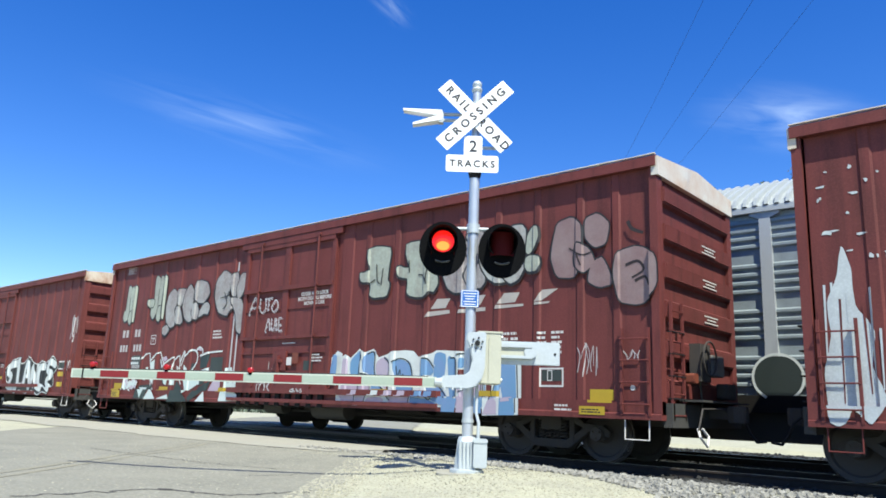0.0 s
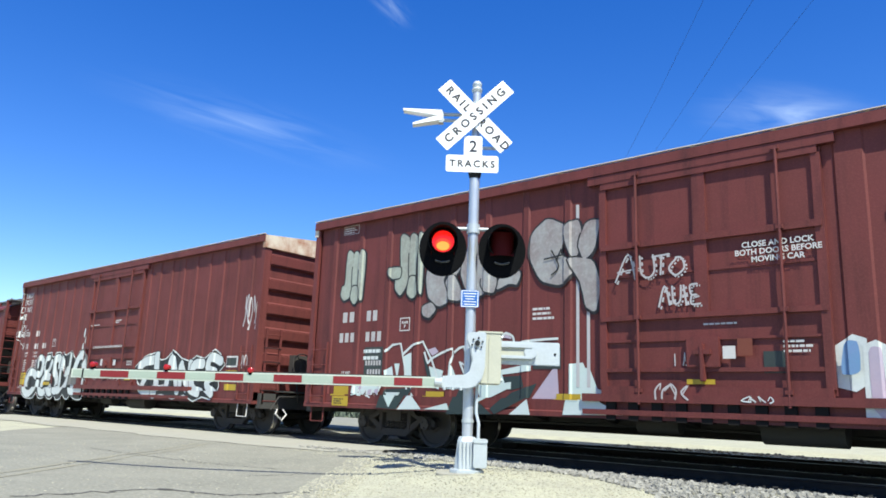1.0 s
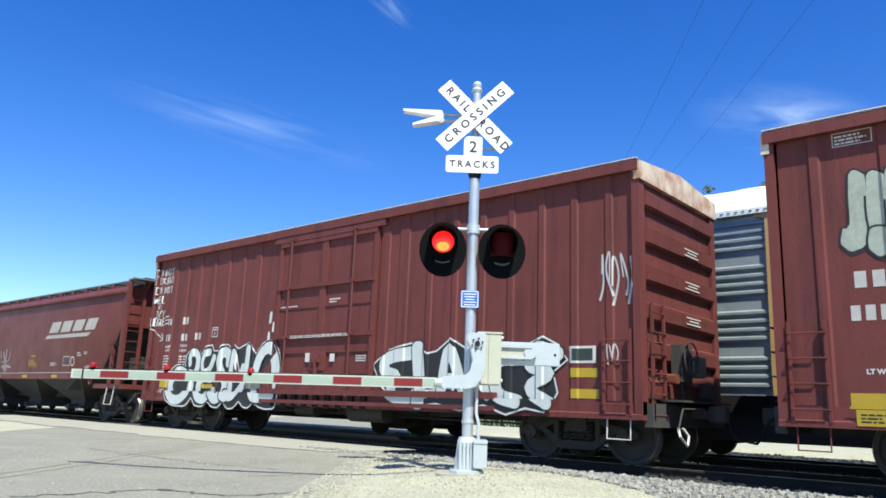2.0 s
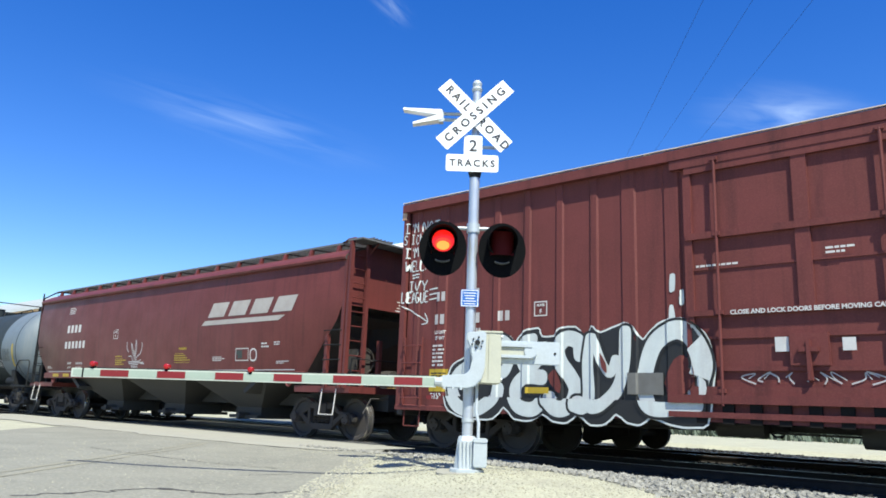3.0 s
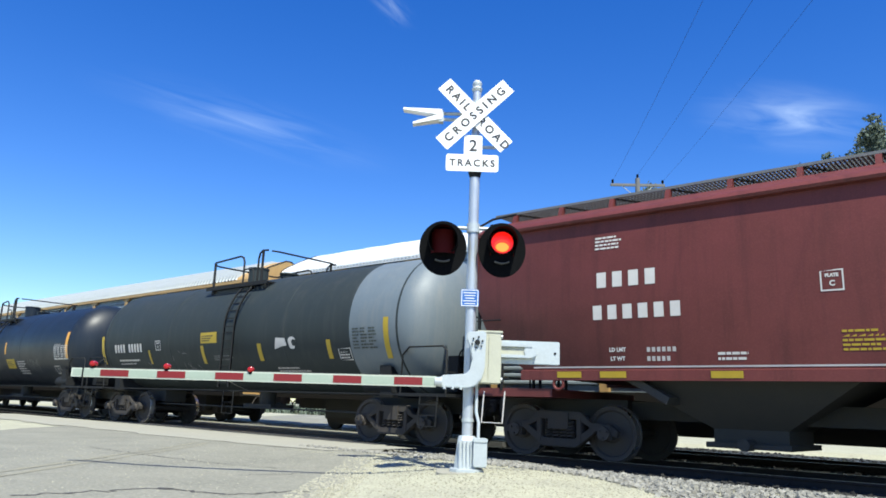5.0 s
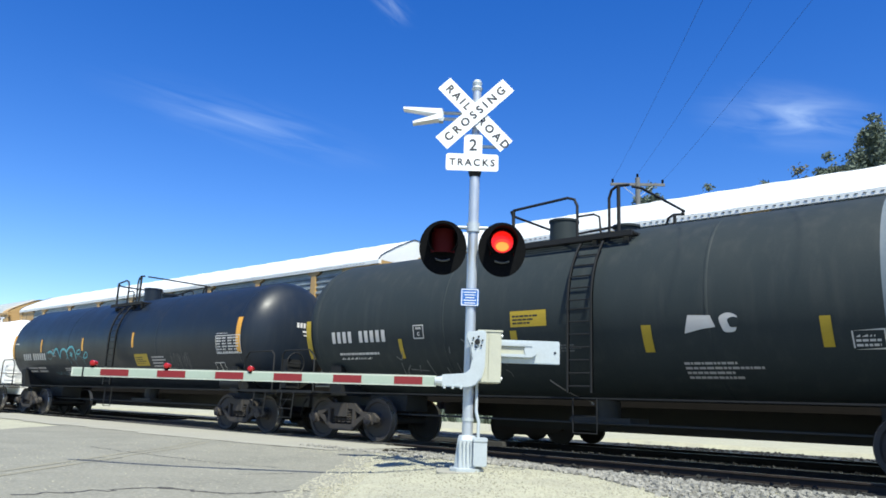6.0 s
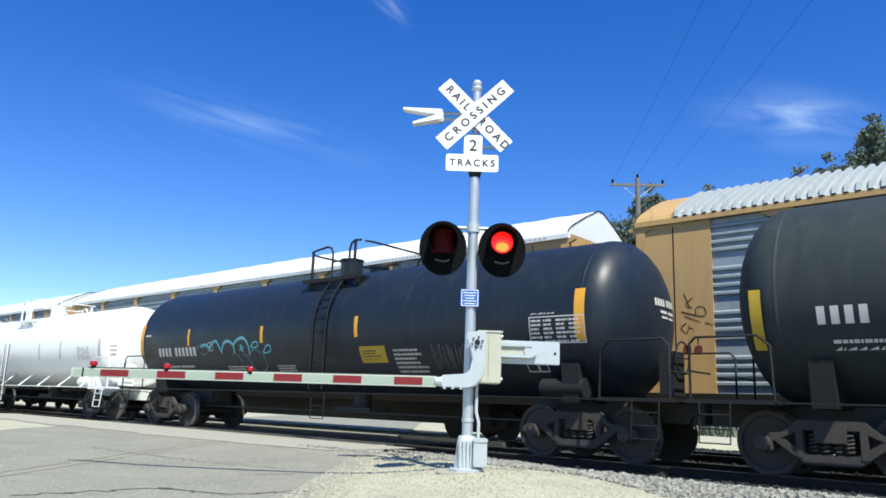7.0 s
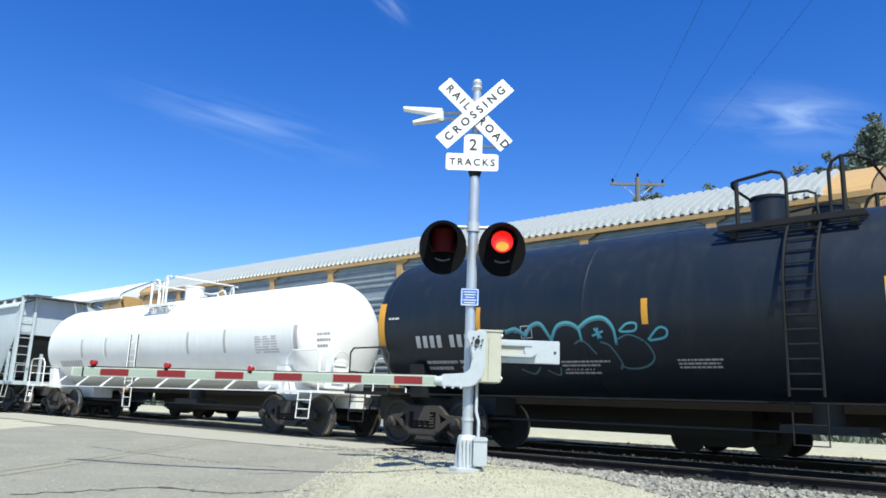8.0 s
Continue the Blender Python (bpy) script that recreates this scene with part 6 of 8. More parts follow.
side.put("graffiti", [[(-8.42, 1.50), (-8.36, 1.52), (-8.29, 1.20), (-8.36, 0.98), (-8.44, 1.10)]], RED, 11.5, "", ob)
side.put("graffiti", [[(-8.45, 0.70), (-8.13, 0.71), (-8.14, 0.92), (-8.22, 1.02), (-8.34, 0.94)]], P_PINK, 11.8, "", ob)
side.put("graffiti", [[(-8.06, 0.93), (-7.86, 0.95), (-7.88, 1.02), (-8.05, 1.01)]], P_PINK, 12.2, "", ob)
side.put("graffiti", [[(-9.42, 0.72), (-9.1, 0.72), (-9.05, 0.97), (-9.4, 0.97)], [(-8.72, 0.72), (-8.47, 0.72), (-8.50, 0.99), (-8.68, 0.99)]], P_BLUE, 12.6, "blue paint on the sill", ob)
side.put("graffiti", [[(-9.06, 0.72), (-8.75, 0.72), (-8.72, 0.99), (-9.04, 0.99)]], P_PINK, 12.9, "", ob)
for x, mat in ((-11.9, P_PINK), (-11.62, RED), (-11.3, P_WHITE), (-10.9, P_PINK), (-10.55, P_PINK), (-10.1, P_BLUE), (-9.85, P_BLUE)):
    side.put("graffiti", [[(x, 0.985), (x + 0.2, 0.985), (x + 0.22, 1.09), (x + 0.03, 1.09)]], mat, 118, "")

# angular interlocking letters: thick straight strokes, each with a pale rim
def wild(side, x0, x1, z0, z1, n, seed, fills, rim, width, back, label):
    rng = random.Random(seed)
    w, h = (x1 - x0) / n, z1 - z0
    side.n += 1.0
    ob = side.put("graffiti", [[(x0 + 0.1, z0), (x0, z0 + 0.5 * h), (x0 + 0.3 * w, z1 - 0.15 * h), (x0 + 2 * w, z1 - 0.05 * h), (x1 - w, z1 - 0.1 * h), (x1, z0 + 0.6 * h), (x1 - 0.2 * w, z0)]], back, 2 + side.n, label) if back else None
    for k in range(n):
        x = x0 + w * k
        lean = rng.uniform(0.05, 0.3) * w
        strokes = [[(x + 0.1 * w, z0 + rng.uniform(0, 0.1) * h), (x + 0.15 * w + lean, z1 - rng.uniform(0.0, 0.15) * h)], [(x + 0.15 * w + lean, z1 - 0.1 * h), (x + rng.uniform(0.5, 0.75) * w, z0 + rng.uniform(0.0, 0.3) * h)],
                   [(x + 0.55 * w, z0 + rng.uniform(0.05, 0.25) * h), (x + 0.9 * w, z0 + rng.uniform(0.5, 0.95) * h)]]
        if k % 2:
            strokes.append([(x - 0.1 * w, z0 + rng.uniform(0.45, 0.6) * h), (x + 0.8 * w, z0 + rng.uniform(0.5, 0.75) * h)])
        side.n += 1.0
        o = side.put("graffiti", sum([[q for q in ribbon(s, width + 0.09, width * 0.7 + 0.09, 2)] for s in strokes], []), rim, 2 + side.n, label if ob is None else "", ob)
        ob = ob or o
        for j, s in enumerate(strokes):
            side.n += 0.35
            side.put("graffiti", ribbon(s, width, width * 0.7, 2), fills[(k + j) % len(fills)], 2 + side.n, "", ob)
    for _ in range(n * 2):
        x, z = rng.uniform(x0, x1 - 0.3), rng.uniform(z0, z1 - 0.3)
        side.put("graffiti_line", ribbon([(x, z), (x + rng.uniform(0.05, 0.3), z + rng.uniform(-0.1, 0.35))], 0.05, 0.02, 2), rng.choice(fills + [P_BLACK, P_WHITE]), 3 + side.n + rng.uniform(0, 2), "", ob)
    return ob


ob = None
for sh in [[(-17.99, 1.89), (-17.53, 1.95), (-17.61, 1.62), (-17.96, 1.57)], [(-18.37, 1.72), (-18.16, 1.71), (-18.3, 1.55), (-18.5, 1.43)], [(-20.07, 1.8), (-19.71, 1.26), (-19.76, 1.13), (-19.9, 1.31)], [(-18.51, 1.35), (-17.71, 1.39), (-17.65, 1.2), (-17.94, 1.14), (-18.55, 1.23)], [(-21.05, 1.12), (-20.31, 1.15), (-20.64, 0.73), (-21.21, 0.75)], [(-19.06, 1.25), (-18.5, 0.81), (-18.28, 0.71), (-19.35, 0.68)], [(-17.94, 1.09), (-17.4, 1.26), (-17.54, 1.02), (-18.23, 0.71), (-18.33, 0.81)]]:
    o = side.put("graffiti", [sh], P_GREEN, 3, "angular mint and dark green graffiti piece" if ob is None else "", ob)
    ob = ob or o
for sh in [[(-21.1, 1.49), (-20.89, 1.58), (-20.81, 1.26), (-21.05, 1.3)], [(-20.83, 1.63), (-20.68, 1.63), (-20.73, 1.3)], [(-20.57, 1.77), (-20.37, 1.85), (-20.33, 1.12), (-20.53, 1.3)], [(-19.89, 1.57), (-19.52, 1.48), (-19.62, 1.13), (-19.76, 1.18)], [(-19.36, 1.65), (-19.21, 1.39), (-19.18, 1.14), (-19.4, 1.14)], [(-18.78, 1.69), (-18.58, 1.56), (-18.74, 1.48), (-18.77, 1.33)], [(-18.5, 1.43), (-17.52, 1.6), (-17.53, 1.47), (-18.47, 1.37)], [(-18.56, 1.19), (-17.94, 1.28), (-17.94, 1.16), (-18.48, 1.12)]]:
    side.put("graffiti", [sh], P_MINT, 4, "", ob)
for sh in [[(-20.3, 1.06), (-20.61, 0.73), (-19.97, 0.75)], [(-19.92, 0.75), (-19.33, 0.88), (-19.27, 0.76)], [(-17.54, 0.99), (-17.91, 0.72), (-17.47, 0.73)], [(-16.67, 1.47), (-16.38, 1.52), (-16.14, 0.96), (-15.72, 0.78), (-16.83, 0.75)], [(-18.82, 1.47), (-18.59, 0.92), (-18.03, 1.15), (-18.14, 1.42)], [(-21.05, 1.06), (-20.64, 1.06), (-20.85, 0.76)]]:
    side.put("graffiti", [sh], P_MINT, 5, "", ob)
for sh in [[(-19.93, 1.89), (-19.74, 1.93), (-19.65, 1.84), (-19.81, 1.77)], [(-18.15, 2.07), (-18.03, 2.13), (-17.93, 2.03)]]:
    side.put("graffiti", [sh], P_PINK, 5.5, "", ob)
side.put("graffiti_line", sum([ribbon(q, 0.05, 0.04, 2) for q in [[(-21.1, 1.87), (-20.67, 2.03), (-20.46, 1.12)], [(-20.6, 1.81), (-20.07, 2.05), (-19.64, 1.31)], [(-20.02, 1.85), (-19.91, 1.62), (-19.84, 1.71), (-19.3, 1.89), (-19.34, 1.61)], [(-19.26, 1.82), (-19.02, 1.93), (-18.97, 1.56), (-19.12, 1.65), (-18.84, 1.15)], [(-18.96, 1.77), (-18.8, 2.05), (-18.78, 1.94), (-18.9, 1.65)], [(-18.79, 1.9), (-18.43, 2.07), (-18.16, 2), (-18.13, 1.75), (-18.38, 1.51), (-18.59, 1.37)], [(-18.21, 2.04), (-18.07, 2.14), (-17.91, 2.07), (-17.89, 1.97)], [(-18.01, 1.91), (-17.53, 1.99), (-16.97, 2.01)], [(-19.3, 1.39), (-18.96, 1.35)]]], []), P_WHITE, 7, "white sprayed letter outlines", ob)
wild(side, -21.95, -21.1, 0.99, 1.30, 2, 43, [P_MINT, P_PINK], P_WHITE, 0.10, None, "small mint letters")
side.put("graffiti", [[(-17.5, 1.0), (-17.5, 1.55), (-17.0, 1.6), (-16.95, 1.0)]], P_PINK, 2, "lilac paint patch"), side.block("dark_panel", -17.48, -16.92, 1.50, 1.86, LABEL_DK, 4)
side.put("graffiti", [[(-16.75, 0.98), (-16.75, 1.58), (-16.5, 1.6), (-16.3, 1.2), (-15.7, 1.0)]], P_MINT, 3, "pale paint patch beside the door")
for x in (-16.62, -16.42):
    side.block("worn_streak", x, x + 0.06, 1.2, 4.3 if x < -16.5 else 2.9, P_TAG, 8)

# shorter red boxcar with the written joke
B = -33.16
posts_b = [(-40.44, 0.10), (-39.78, 0.20), (-39.13, 0.11), (-38.47, 0.11), (-37.80, 0.11), (-37.12, 0.11), (-36.45, 0.11), (-35.82, 0.22), (-35.08, 0.22), (-31.28, 0.24), (-30.72, 0.24)] + [(-30.0 + 0.66 * k, 0.11) for k in range(7)]
car_b, side = boxcar(B, 15.38, RED_B, posts_b, (-34.86, -31.45), "oxide-red plug-door boxcar with white scrawled writing", (-34.35, -32.14), RUSTY)
truck(car_b, -39.37 - B), truck(car_b, -26.95 - B)
# hand-drawn capitals, each a few strokes in a box of 1 by 1
HAND = {"I": [[(0.2, 1), (0.8, 1)], [(0.5, 1), (0.48, 0)], [(0.2, 0), (0.8, 0.02)]], "M": [[(0, 0), (0.12, 1), (0.5, 0.4), (0.85, 1), (1, 0)]], "N": [[(0, 0), (0.08, 1), (0.8, 0.05), (0.95, 1)]],
        "O": [[(0.5, 1), (0.08, 0.6), (0.4, 0), (0.9, 0.4), (0.5, 1)]], "T": [[(0, 0.95), (1, 1)], [(0.5, 0.98), (0.45, 0)]], "'": [[(0.5, 1), (0.45, 0.75)]], ",": [[(0.4, 0.15), (0.3, -0.1)]], ".": [[(0.2, 0.1), (0.6, 0.12)]]}
HAND.update({"S": [[(0.9, 0.9), (0.4, 1), (0.15, 0.72), (0.75, 0.4), (0.6, 0.05), (0.05, 0.1)]], "C": [[(0.9, 0.85), (0.4, 0.95), (0.1, 0.4), (0.5, 0), (0.95, 0.15)]], "K": [[(0.1, 1), (0.1, 0)], [(0.85, 0.95), (0.15, 0.45), (0.9, 0)]],
             "B": [[(0.1, 0), (0.12, 1), (0.75, 0.8), (0.2, 0.52), (0.85, 0.3), (0.1, 0)]], "U": [[(0.05, 1), (0.12, 0.15), (0.6, 0.02), (0.9, 0.35), (0.92, 1)]], "=": [[(0, 0.8), (1, 0.85)], [(0.05, 0.3), (0.95, 0.35)]]})
HAND.update({"W": [[(0, 1), (0.2, 0), (0.5, 0.7), (0.78, 0), (1, 1)]], "E": [[(0.9, 0.95), (0.15, 1), (0.12, 0.5), (0.1, 0), (0.9, 0.02)], [(0.12, 0.5), (0.75, 0.52)]], "L": [[(0.15, 1), (0.1, 0.03), (0.9, 0.0)]],
             "V": [[(0, 1), (0.45, 0), (0.95, 1)]], "Y": [[(0, 1), (0.45, 0.5), (0.95, 1)], [(0.45, 0.5), (0.4, 0)]], "A": [[(0, 0), (0.45, 1), (0.95, 0)], [(0.2, 0.4), (0.75, 0.42)]], "G": [[(0.85, 0.9), (0.35, 0.98), (0.1, 0.4), (0.5, 0), (0.9, 0.15), (0.9, 0.45), (0.55, 0.45)]]})
for body, x0, x1, z0, z1 in (("I'M NOT", -40.81, -39.90, 4.27, 4.47), ("SICK,BUT", -40.82, -39.85, 4.03, 4.22), ("I'M NOT", -40.79, -39.87, 3.75, 3.95), ("WELL.", -40.74, -40.22, 3.46, 3.67), ("=", -40.62, -40.36, 3.30, 3.42), ("IVY", -40.70, -40.16, 3.06, 3.26), ("LEAGUE", -40.82, -40.14, 2.82, 3.03)):
    span = {"'": 0.3, " ": 0.5, ",": 0.35, ".": 0.5}
    wide = (x1 - x0) / sum(span.get(letter, 1.0) for letter in body)
    rng = random.Random(len(body))
    strokes, pen = [], x0
    for letter in body:
        up = rng.uniform(-0.012, 0.015)
        for line in HAND.get(letter, []):
            strokes += ribbon([(pen + wide * span.get(letter, 1.0) * (0.06 + 0.84 * u), z0 + up + (z1 - z0) * v) for u, v in line], 0.028, 0.022, 3)
        pen += wide * span.get(letter, 1.0)
    side.put("scrawl", strokes, P_WHITE, 3, "hand-scrawled white writing")
side.put("scrawl", ribbon([(-40.80, 2.76), (-40.5, 2.62), (-40.14, 2.42)], 0.022) + ribbon([(-40.22, 2.6), (-40.14, 2.42), (-40.3, 2.38)], 0.022) + sum([ribbon([(-40.12, 2.86 + 0.1 * k), (-39.9, 2.88 + 0.1 * k)], 0.025) for k in range(3)], []), P_WHITE, 3, "scrawled white arrow")
side.marks(2, -39.92, -39.64, 2.81, 2.99), side.marks(2, -39.10, -38.82, 2.80, 3.0), side.marks(2, -39.95, -39.64, 2.36, 2.55), side.marks(2, -39.10, -38.80, 2.35, 2.54), side.marks(2, -38.41, -38.12, 2.36, 2.54)
side.framed(-37.64, -37.37, 2.40, 2.66, 0.02), side.text("PLATE", -37.505, 2.59, 0.055), side.text("F", -37.505, 2.48, 0.10)
side.text("LD LMT", -39.80, 2.20, 0.085), side.text("LT WT", -39.80, 2.09, 0.085), side.marks(5, -39.12, -38.80, 2.18, 2.25), side.marks(5, -39.12, -38.80, 2.05, 2.12)
side.lines(-39.98, -39.66, 1.56, 2.0, 6, seed=51, cols=2), side.lines(-39.12, -38.78, 1.60, 1.98, 5, seed=52, cols=2)
side.block("yellow_patch", -40.04, -39.57, 1.31, 1.50, LABEL_Y, 2, "yellow warning sticker"), side.lines(-40.0, -39.6, 1.36, 1.46, 2, P_BLACK, 3, seed=53), side.block("yellow_patch", -40.04, -39.57, 1.08, 1.28, LABEL_Y, 2, "faded yellow sticker")
side.text("2013", -39.84, 0.99, 0.15, P_WHITE, "scrawl", 14), side.block("red_spot", -40.0, -39.86, 0.93, 1.03, ARM_R, 15, r=0.04)
side.text("CLOSE AND LOCK DOORS BEFORE MOVING CAR", -33.2, 2.27, 0.088, bold=0.003, squeeze=1.02, layer=80)
side.lines(-34.7, -34.0, 2.98, 3.04, 1, seed=54, layer=36), side.lines(-32.9, -32.5, 3.0, 3.12, 2, seed=55, layer=70), side.lines(-31.98, -31.65, 1.7, 1.85, 3, seed=56, layer=36)
side.block("white_square", -33.62, -33.44, 1.70, 1.90, STENCIL, 60), side.block("white_square", -32.78, -32.62, 1.70, 1.87, STENCIL, 60)
tag(side, -34.15, -32.1, 1.26, 1.44, 57, P_TAG, 0.022, 10, layer=38), side.block("yellow_strip", -32.0, -31.58, 1.26, 1.36, LABEL_Y, 40)
side.put("paint_run", [blob([(-35.14, 2.66), (-35.06, 2.66), (-35.04, 2.9), (-35.12, 2.92)], 3)], P_THROW, 3, "white paint run"), side.put("paint_run", [blob([(-34.98, 2.45), (-34.92, 2.45), (-34.92, 2.66), (-34.97, 2.66)], 3)], P_THROW, 12)
side.put("paint_run", [blob([(-35.16, 2.2), (-35.06, 2.2), (-35.08, 2.42), (-35.14, 2.44)], 3)], P_THROW, 3)
for x in (-37.76, -34.6):
    side.block("reflector_strip", x, x + 0.46, 1.08, 1.18, LABEL_Y, 40, "yellow reflector strip")
# white throw-up with a heavy black shadow: each letter a few fat strokes with a black rim
def throw_up(side, strokes, fill, rim, width, parent=None, label=""):
    side.n += 1.0
    ob = side.put("graffiti_outline", sum([ribbon(p, a + width, b + width, 6) for p, a, b in strokes], []) + [bubble(*p[k], w + width, w + width, wob=0.0, n=14) for p, a, b in strokes for k, w in ((0, a), (-1, b))], rim, 2 + side.n, "sprayed black outline", parent)
    for p, a, b in strokes:
        side.n += 0.9
        side.put("graffiti", ribbon(p, a, b, 6) + [bubble(*p[k], w, w, wob=0.0, n=14) for k, w in ((0, a), (-1, b))], fill, 2 + side.n, label, parent or ob)
        label = ""
    return ob


side.over_door = True
cloud = [(-39.60, 1.14), (-39.49, 1.52), (-39.18, 1.69), (-38.77, 1.59), (-38.75, 1.94), (-38.43, 2.11), (-38.15, 2.05), (-38.03, 1.94), (-37.84, 2.13), (-37.55, 2.18), (-37.48, 2.04), (-37.23, 2.03), (-37.11, 2.15), (-36.81, 2.17), (-36.60, 1.98), (-36.49, 2.17), (-36.35, 2.06), (-35.93, 2.19), (-35.77, 2.12), (-35.61, 1.92), (-35.34, 2.16), (-34.98, 2.22), (-34.61, 1.99), (-34.47, 1.56), (-34.52, 1.13), (-34.60, 0.69), (-34.89, 0.64), (-35.15, 0.67), (-35.45, 0.76), (-35.63, 0.65), (-35.84, 0.67), (-36.03, 0.79), (-36.22, 0.64), (-36.48, 0.61), (-36.71, 0.76), (-36.92, 0.63), (-37.18, 0.64), (-37.39, 0.75), (-37.62, 0.64), (-37.96, 0.65), (-38.19, 0.84), (-38.43, 0.64), (-38.96, 0.62), (-39.45, 0.75)]
ob = side.spray("graffiti", [blob(cloud, 3)], P_BLACK, P_WHITE, 0.03, 2, "white bubble graffiti with a black drop shadow")
throw_up(side, [([(-38.52, 1.73), (-38.54, 1.92), (-38.37, 2.02), (-38.17, 1.89), (-38.16, 1.64), (-38.28, 1.44), (-38.48, 1.46)], 0.20, 0.22), ([(-38.64, 1.39), (-38.96, 1.52), (-39.27, 1.43), (-39.44, 1.14), (-39.24, 0.83), (-38.83, 0.77), (-38.46, 0.96), (-38.38, 1.14)], 0.27, 0.24)], P_THROW, P_BLACK, 0.085, ob, "fat white letter")
throw_up(side, [([(-37.65, 2.01), (-37.84, 1.95), (-37.92, 1.72), (-37.81, 1.49), (-37.56, 1.59), (-37.41, 1.87)], 0.19, 0.17), ([(-37.48, 1.35), (-37.81, 1.35), (-38.01, 1.14), (-37.90, 0.87), (-37.60, 0.81), (-37.40, 0.95)], 0.26, 0.24)], P_THROW, P_BLACK, 0.085, ob, "fat white letter")
throw_up(side, [([(-36.71, 1.73), (-36.75, 1.93), (-36.98, 1.99), (-37.14, 1.82), (-37.08, 1.59), (-36.89, 1.35), (-36.80, 1.14), (-36.91, 0.88), (-37.13, 0.84), (-37.31, 0.99)], 0.26, 0.27)], P_THROW, P_BLACK, 0.085, ob, "fat white letter")
throw_up(side, [([(-36.52, 1.97), (-36.57, 1.58), (-36.55, 1.10), (-36.61, 0.89), (-36.76, 0.92)], 0.20, 0.27), ([(-36.47, 1.99), (-36.31, 1.58), (-36.17, 1.42), (-36.07, 1.62)], 0.14, 0.17), ([(-35.89, 2.05), (-35.92, 1.57), (-36.04, 1.18), (-36.30, 0.93), (-36.45, 0.88)], 0.22, 0.22)], P_THROW, P_BLACK, 0.085, ob, "fat white letter")
throw_up(side, [([(-34.75, 1.20), (-34.64, 1.56), (-34.79, 1.93), (-35.05, 2.06), (-35.37, 1.90), (-35.53, 1.57), (-35.58, 1.19), (-35.48, 0.91), (-35.14, 0.88), (-34.74, 0.95)], 0.33, 0.20)], P_THROW, P_BLACK, 0.085, ob, "fat white letter")
side.put("bare_paint", [blob([(-37.33, 1.35), (-37.19, 1.49), (-37.07, 1.29), (-37.07, 1.09), (-37.21, 1.17)], 3)], RED_B, 14 + side.n, "bare red paint between the letters" if 0 == 0 else "", ob)
side.put("bare_paint", [blob([(-35.12, 1.56), (-34.98, 1.68), (-34.80, 1.56), (-34.76, 1.30), (-34.92, 1.13), (-35.16, 1.04), (-35.25, 1.27)], 3)], RED_B, 14 + side.n, "bare red paint between the letters" if 1 == 0 else "", ob)
side.put("bare_paint", [blob([(-36.35, 1.74), (-36.24, 1.58), (-36.22, 1.42), (-36.31, 1.50)], 3)], RED_B, 14 + side.n, "bare red paint between the letters" if 2 == 0 else "", ob)
side.block("grey_panel", -35.85, -35.27, 1.09, 1.42, GREYDUST, 16 + side.n, "grey primer patch")
side.over_door = False
cloud = [(-31.42, 1.61), (-31.00, 1.90), (-30.41, 2.02), (-29.96, 1.81), (-29.72, 1.85), (-29.38, 2.08), (-28.93, 1.84), (-28.47, 1.76), (-28.19, 1.90), (-27.79, 1.82), (-27.53, 1.95), (-27.30, 2.04), (-27.06, 1.92), (-26.84, 1.66), (-27.12, 1.46), (-27.03, 1.12), (-27.23, 0.80), (-27.60, 0.86), (-28.01, 0.74), (-28.49, 0.89), (-29.04, 0.78), (-29.64, 0.89), (-30.25, 0.81), (-30.77, 0.90), (-31.12, 1.16)]
ob = side.spray("graffiti", [cloud], P_BLACK, P_WHITE, 0.035, 2, "white angular graffiti with a black shadow")
throw_up(side, [([(-30.38, 1.84), (-31.03, 1.74), (-31.08, 1.48), (-30.75, 1.37), (-30.93, 1.08), (-30.47, 0.93), (-30.20, 1.09)], 0.27, 0.22)], P_THROW, P_BLACK, 0.05, ob)
throw_up(side, [([(-30.22, 1.91), (-30.09, 0.91)], 0.32, 0.32), ([(-30.11, 1.01), (-29.67, 1.09)], 0.19, 0.14)], P_THROW, P_BLACK, 0.05, ob)
throw_up(side, [([(-29.59, 1.09), (-29.40, 1.90), (-29.04, 1.10)], 0.23, 0.23), ([(-29.50, 1.37), (-29.14, 1.37)], 0.14, 0.14)], P_THROW, P_BLACK, 0.05, ob)
throw_up(side, [([(-28.83, 0.98), (-28.88, 1.71), (-28.40, 1.04), (-28.43, 1.71)], 0.22, 0.22)], P_THROW, P_BLACK, 0.05, ob)
throw_up(side, [([(-27.85, 1.70), (-28.27, 1.63), (-28.26, 1.11), (-27.82, 0.95)], 0.26, 0.24)], P_THROW, P_BLACK, 0.05, ob)
throw_up(side, [([(-27.01, 1.76), (-27.42, 1.86), (-27.56, 1.58), (-27.18, 1.44), (-27.56, 1.19), (-27.18, 0.94)], 0.24, 0.22)], P_THROW, P_BLACK, 0.05, ob)
tag(side, -26.2, -25.6, 2.5, 3.45, 58, P_TAG, 0.04, 5), tag(side, -26.15, -25.9, 1.55, 1.9, 59, P_TAG, 0.03, 3)
side.block("white_square", -26.80, -26.30, 1.60, 1.88, STENCIL, 2), side.block("dark_panel", -26.74, -26.36, 1.64, 1.84, LABEL_DK, 3)
side.block("yellow_patch", -26.78, -26.27, 1.37, 1.52, LABEL_Y, 2, "yellow warning sticker"), side.block("yellow_patch", -26.76, -26.25, 1.03, 1.18, LABEL_Y, 2, "yellow warning sticker")


def hopper_side(z):
    """How far the bulging side stands out at height z."""
    return -(1.50 + 0.10 * math.sin(math.pi * min(1, max(0, (z - 1.36) / 2.6)) * 0.8))


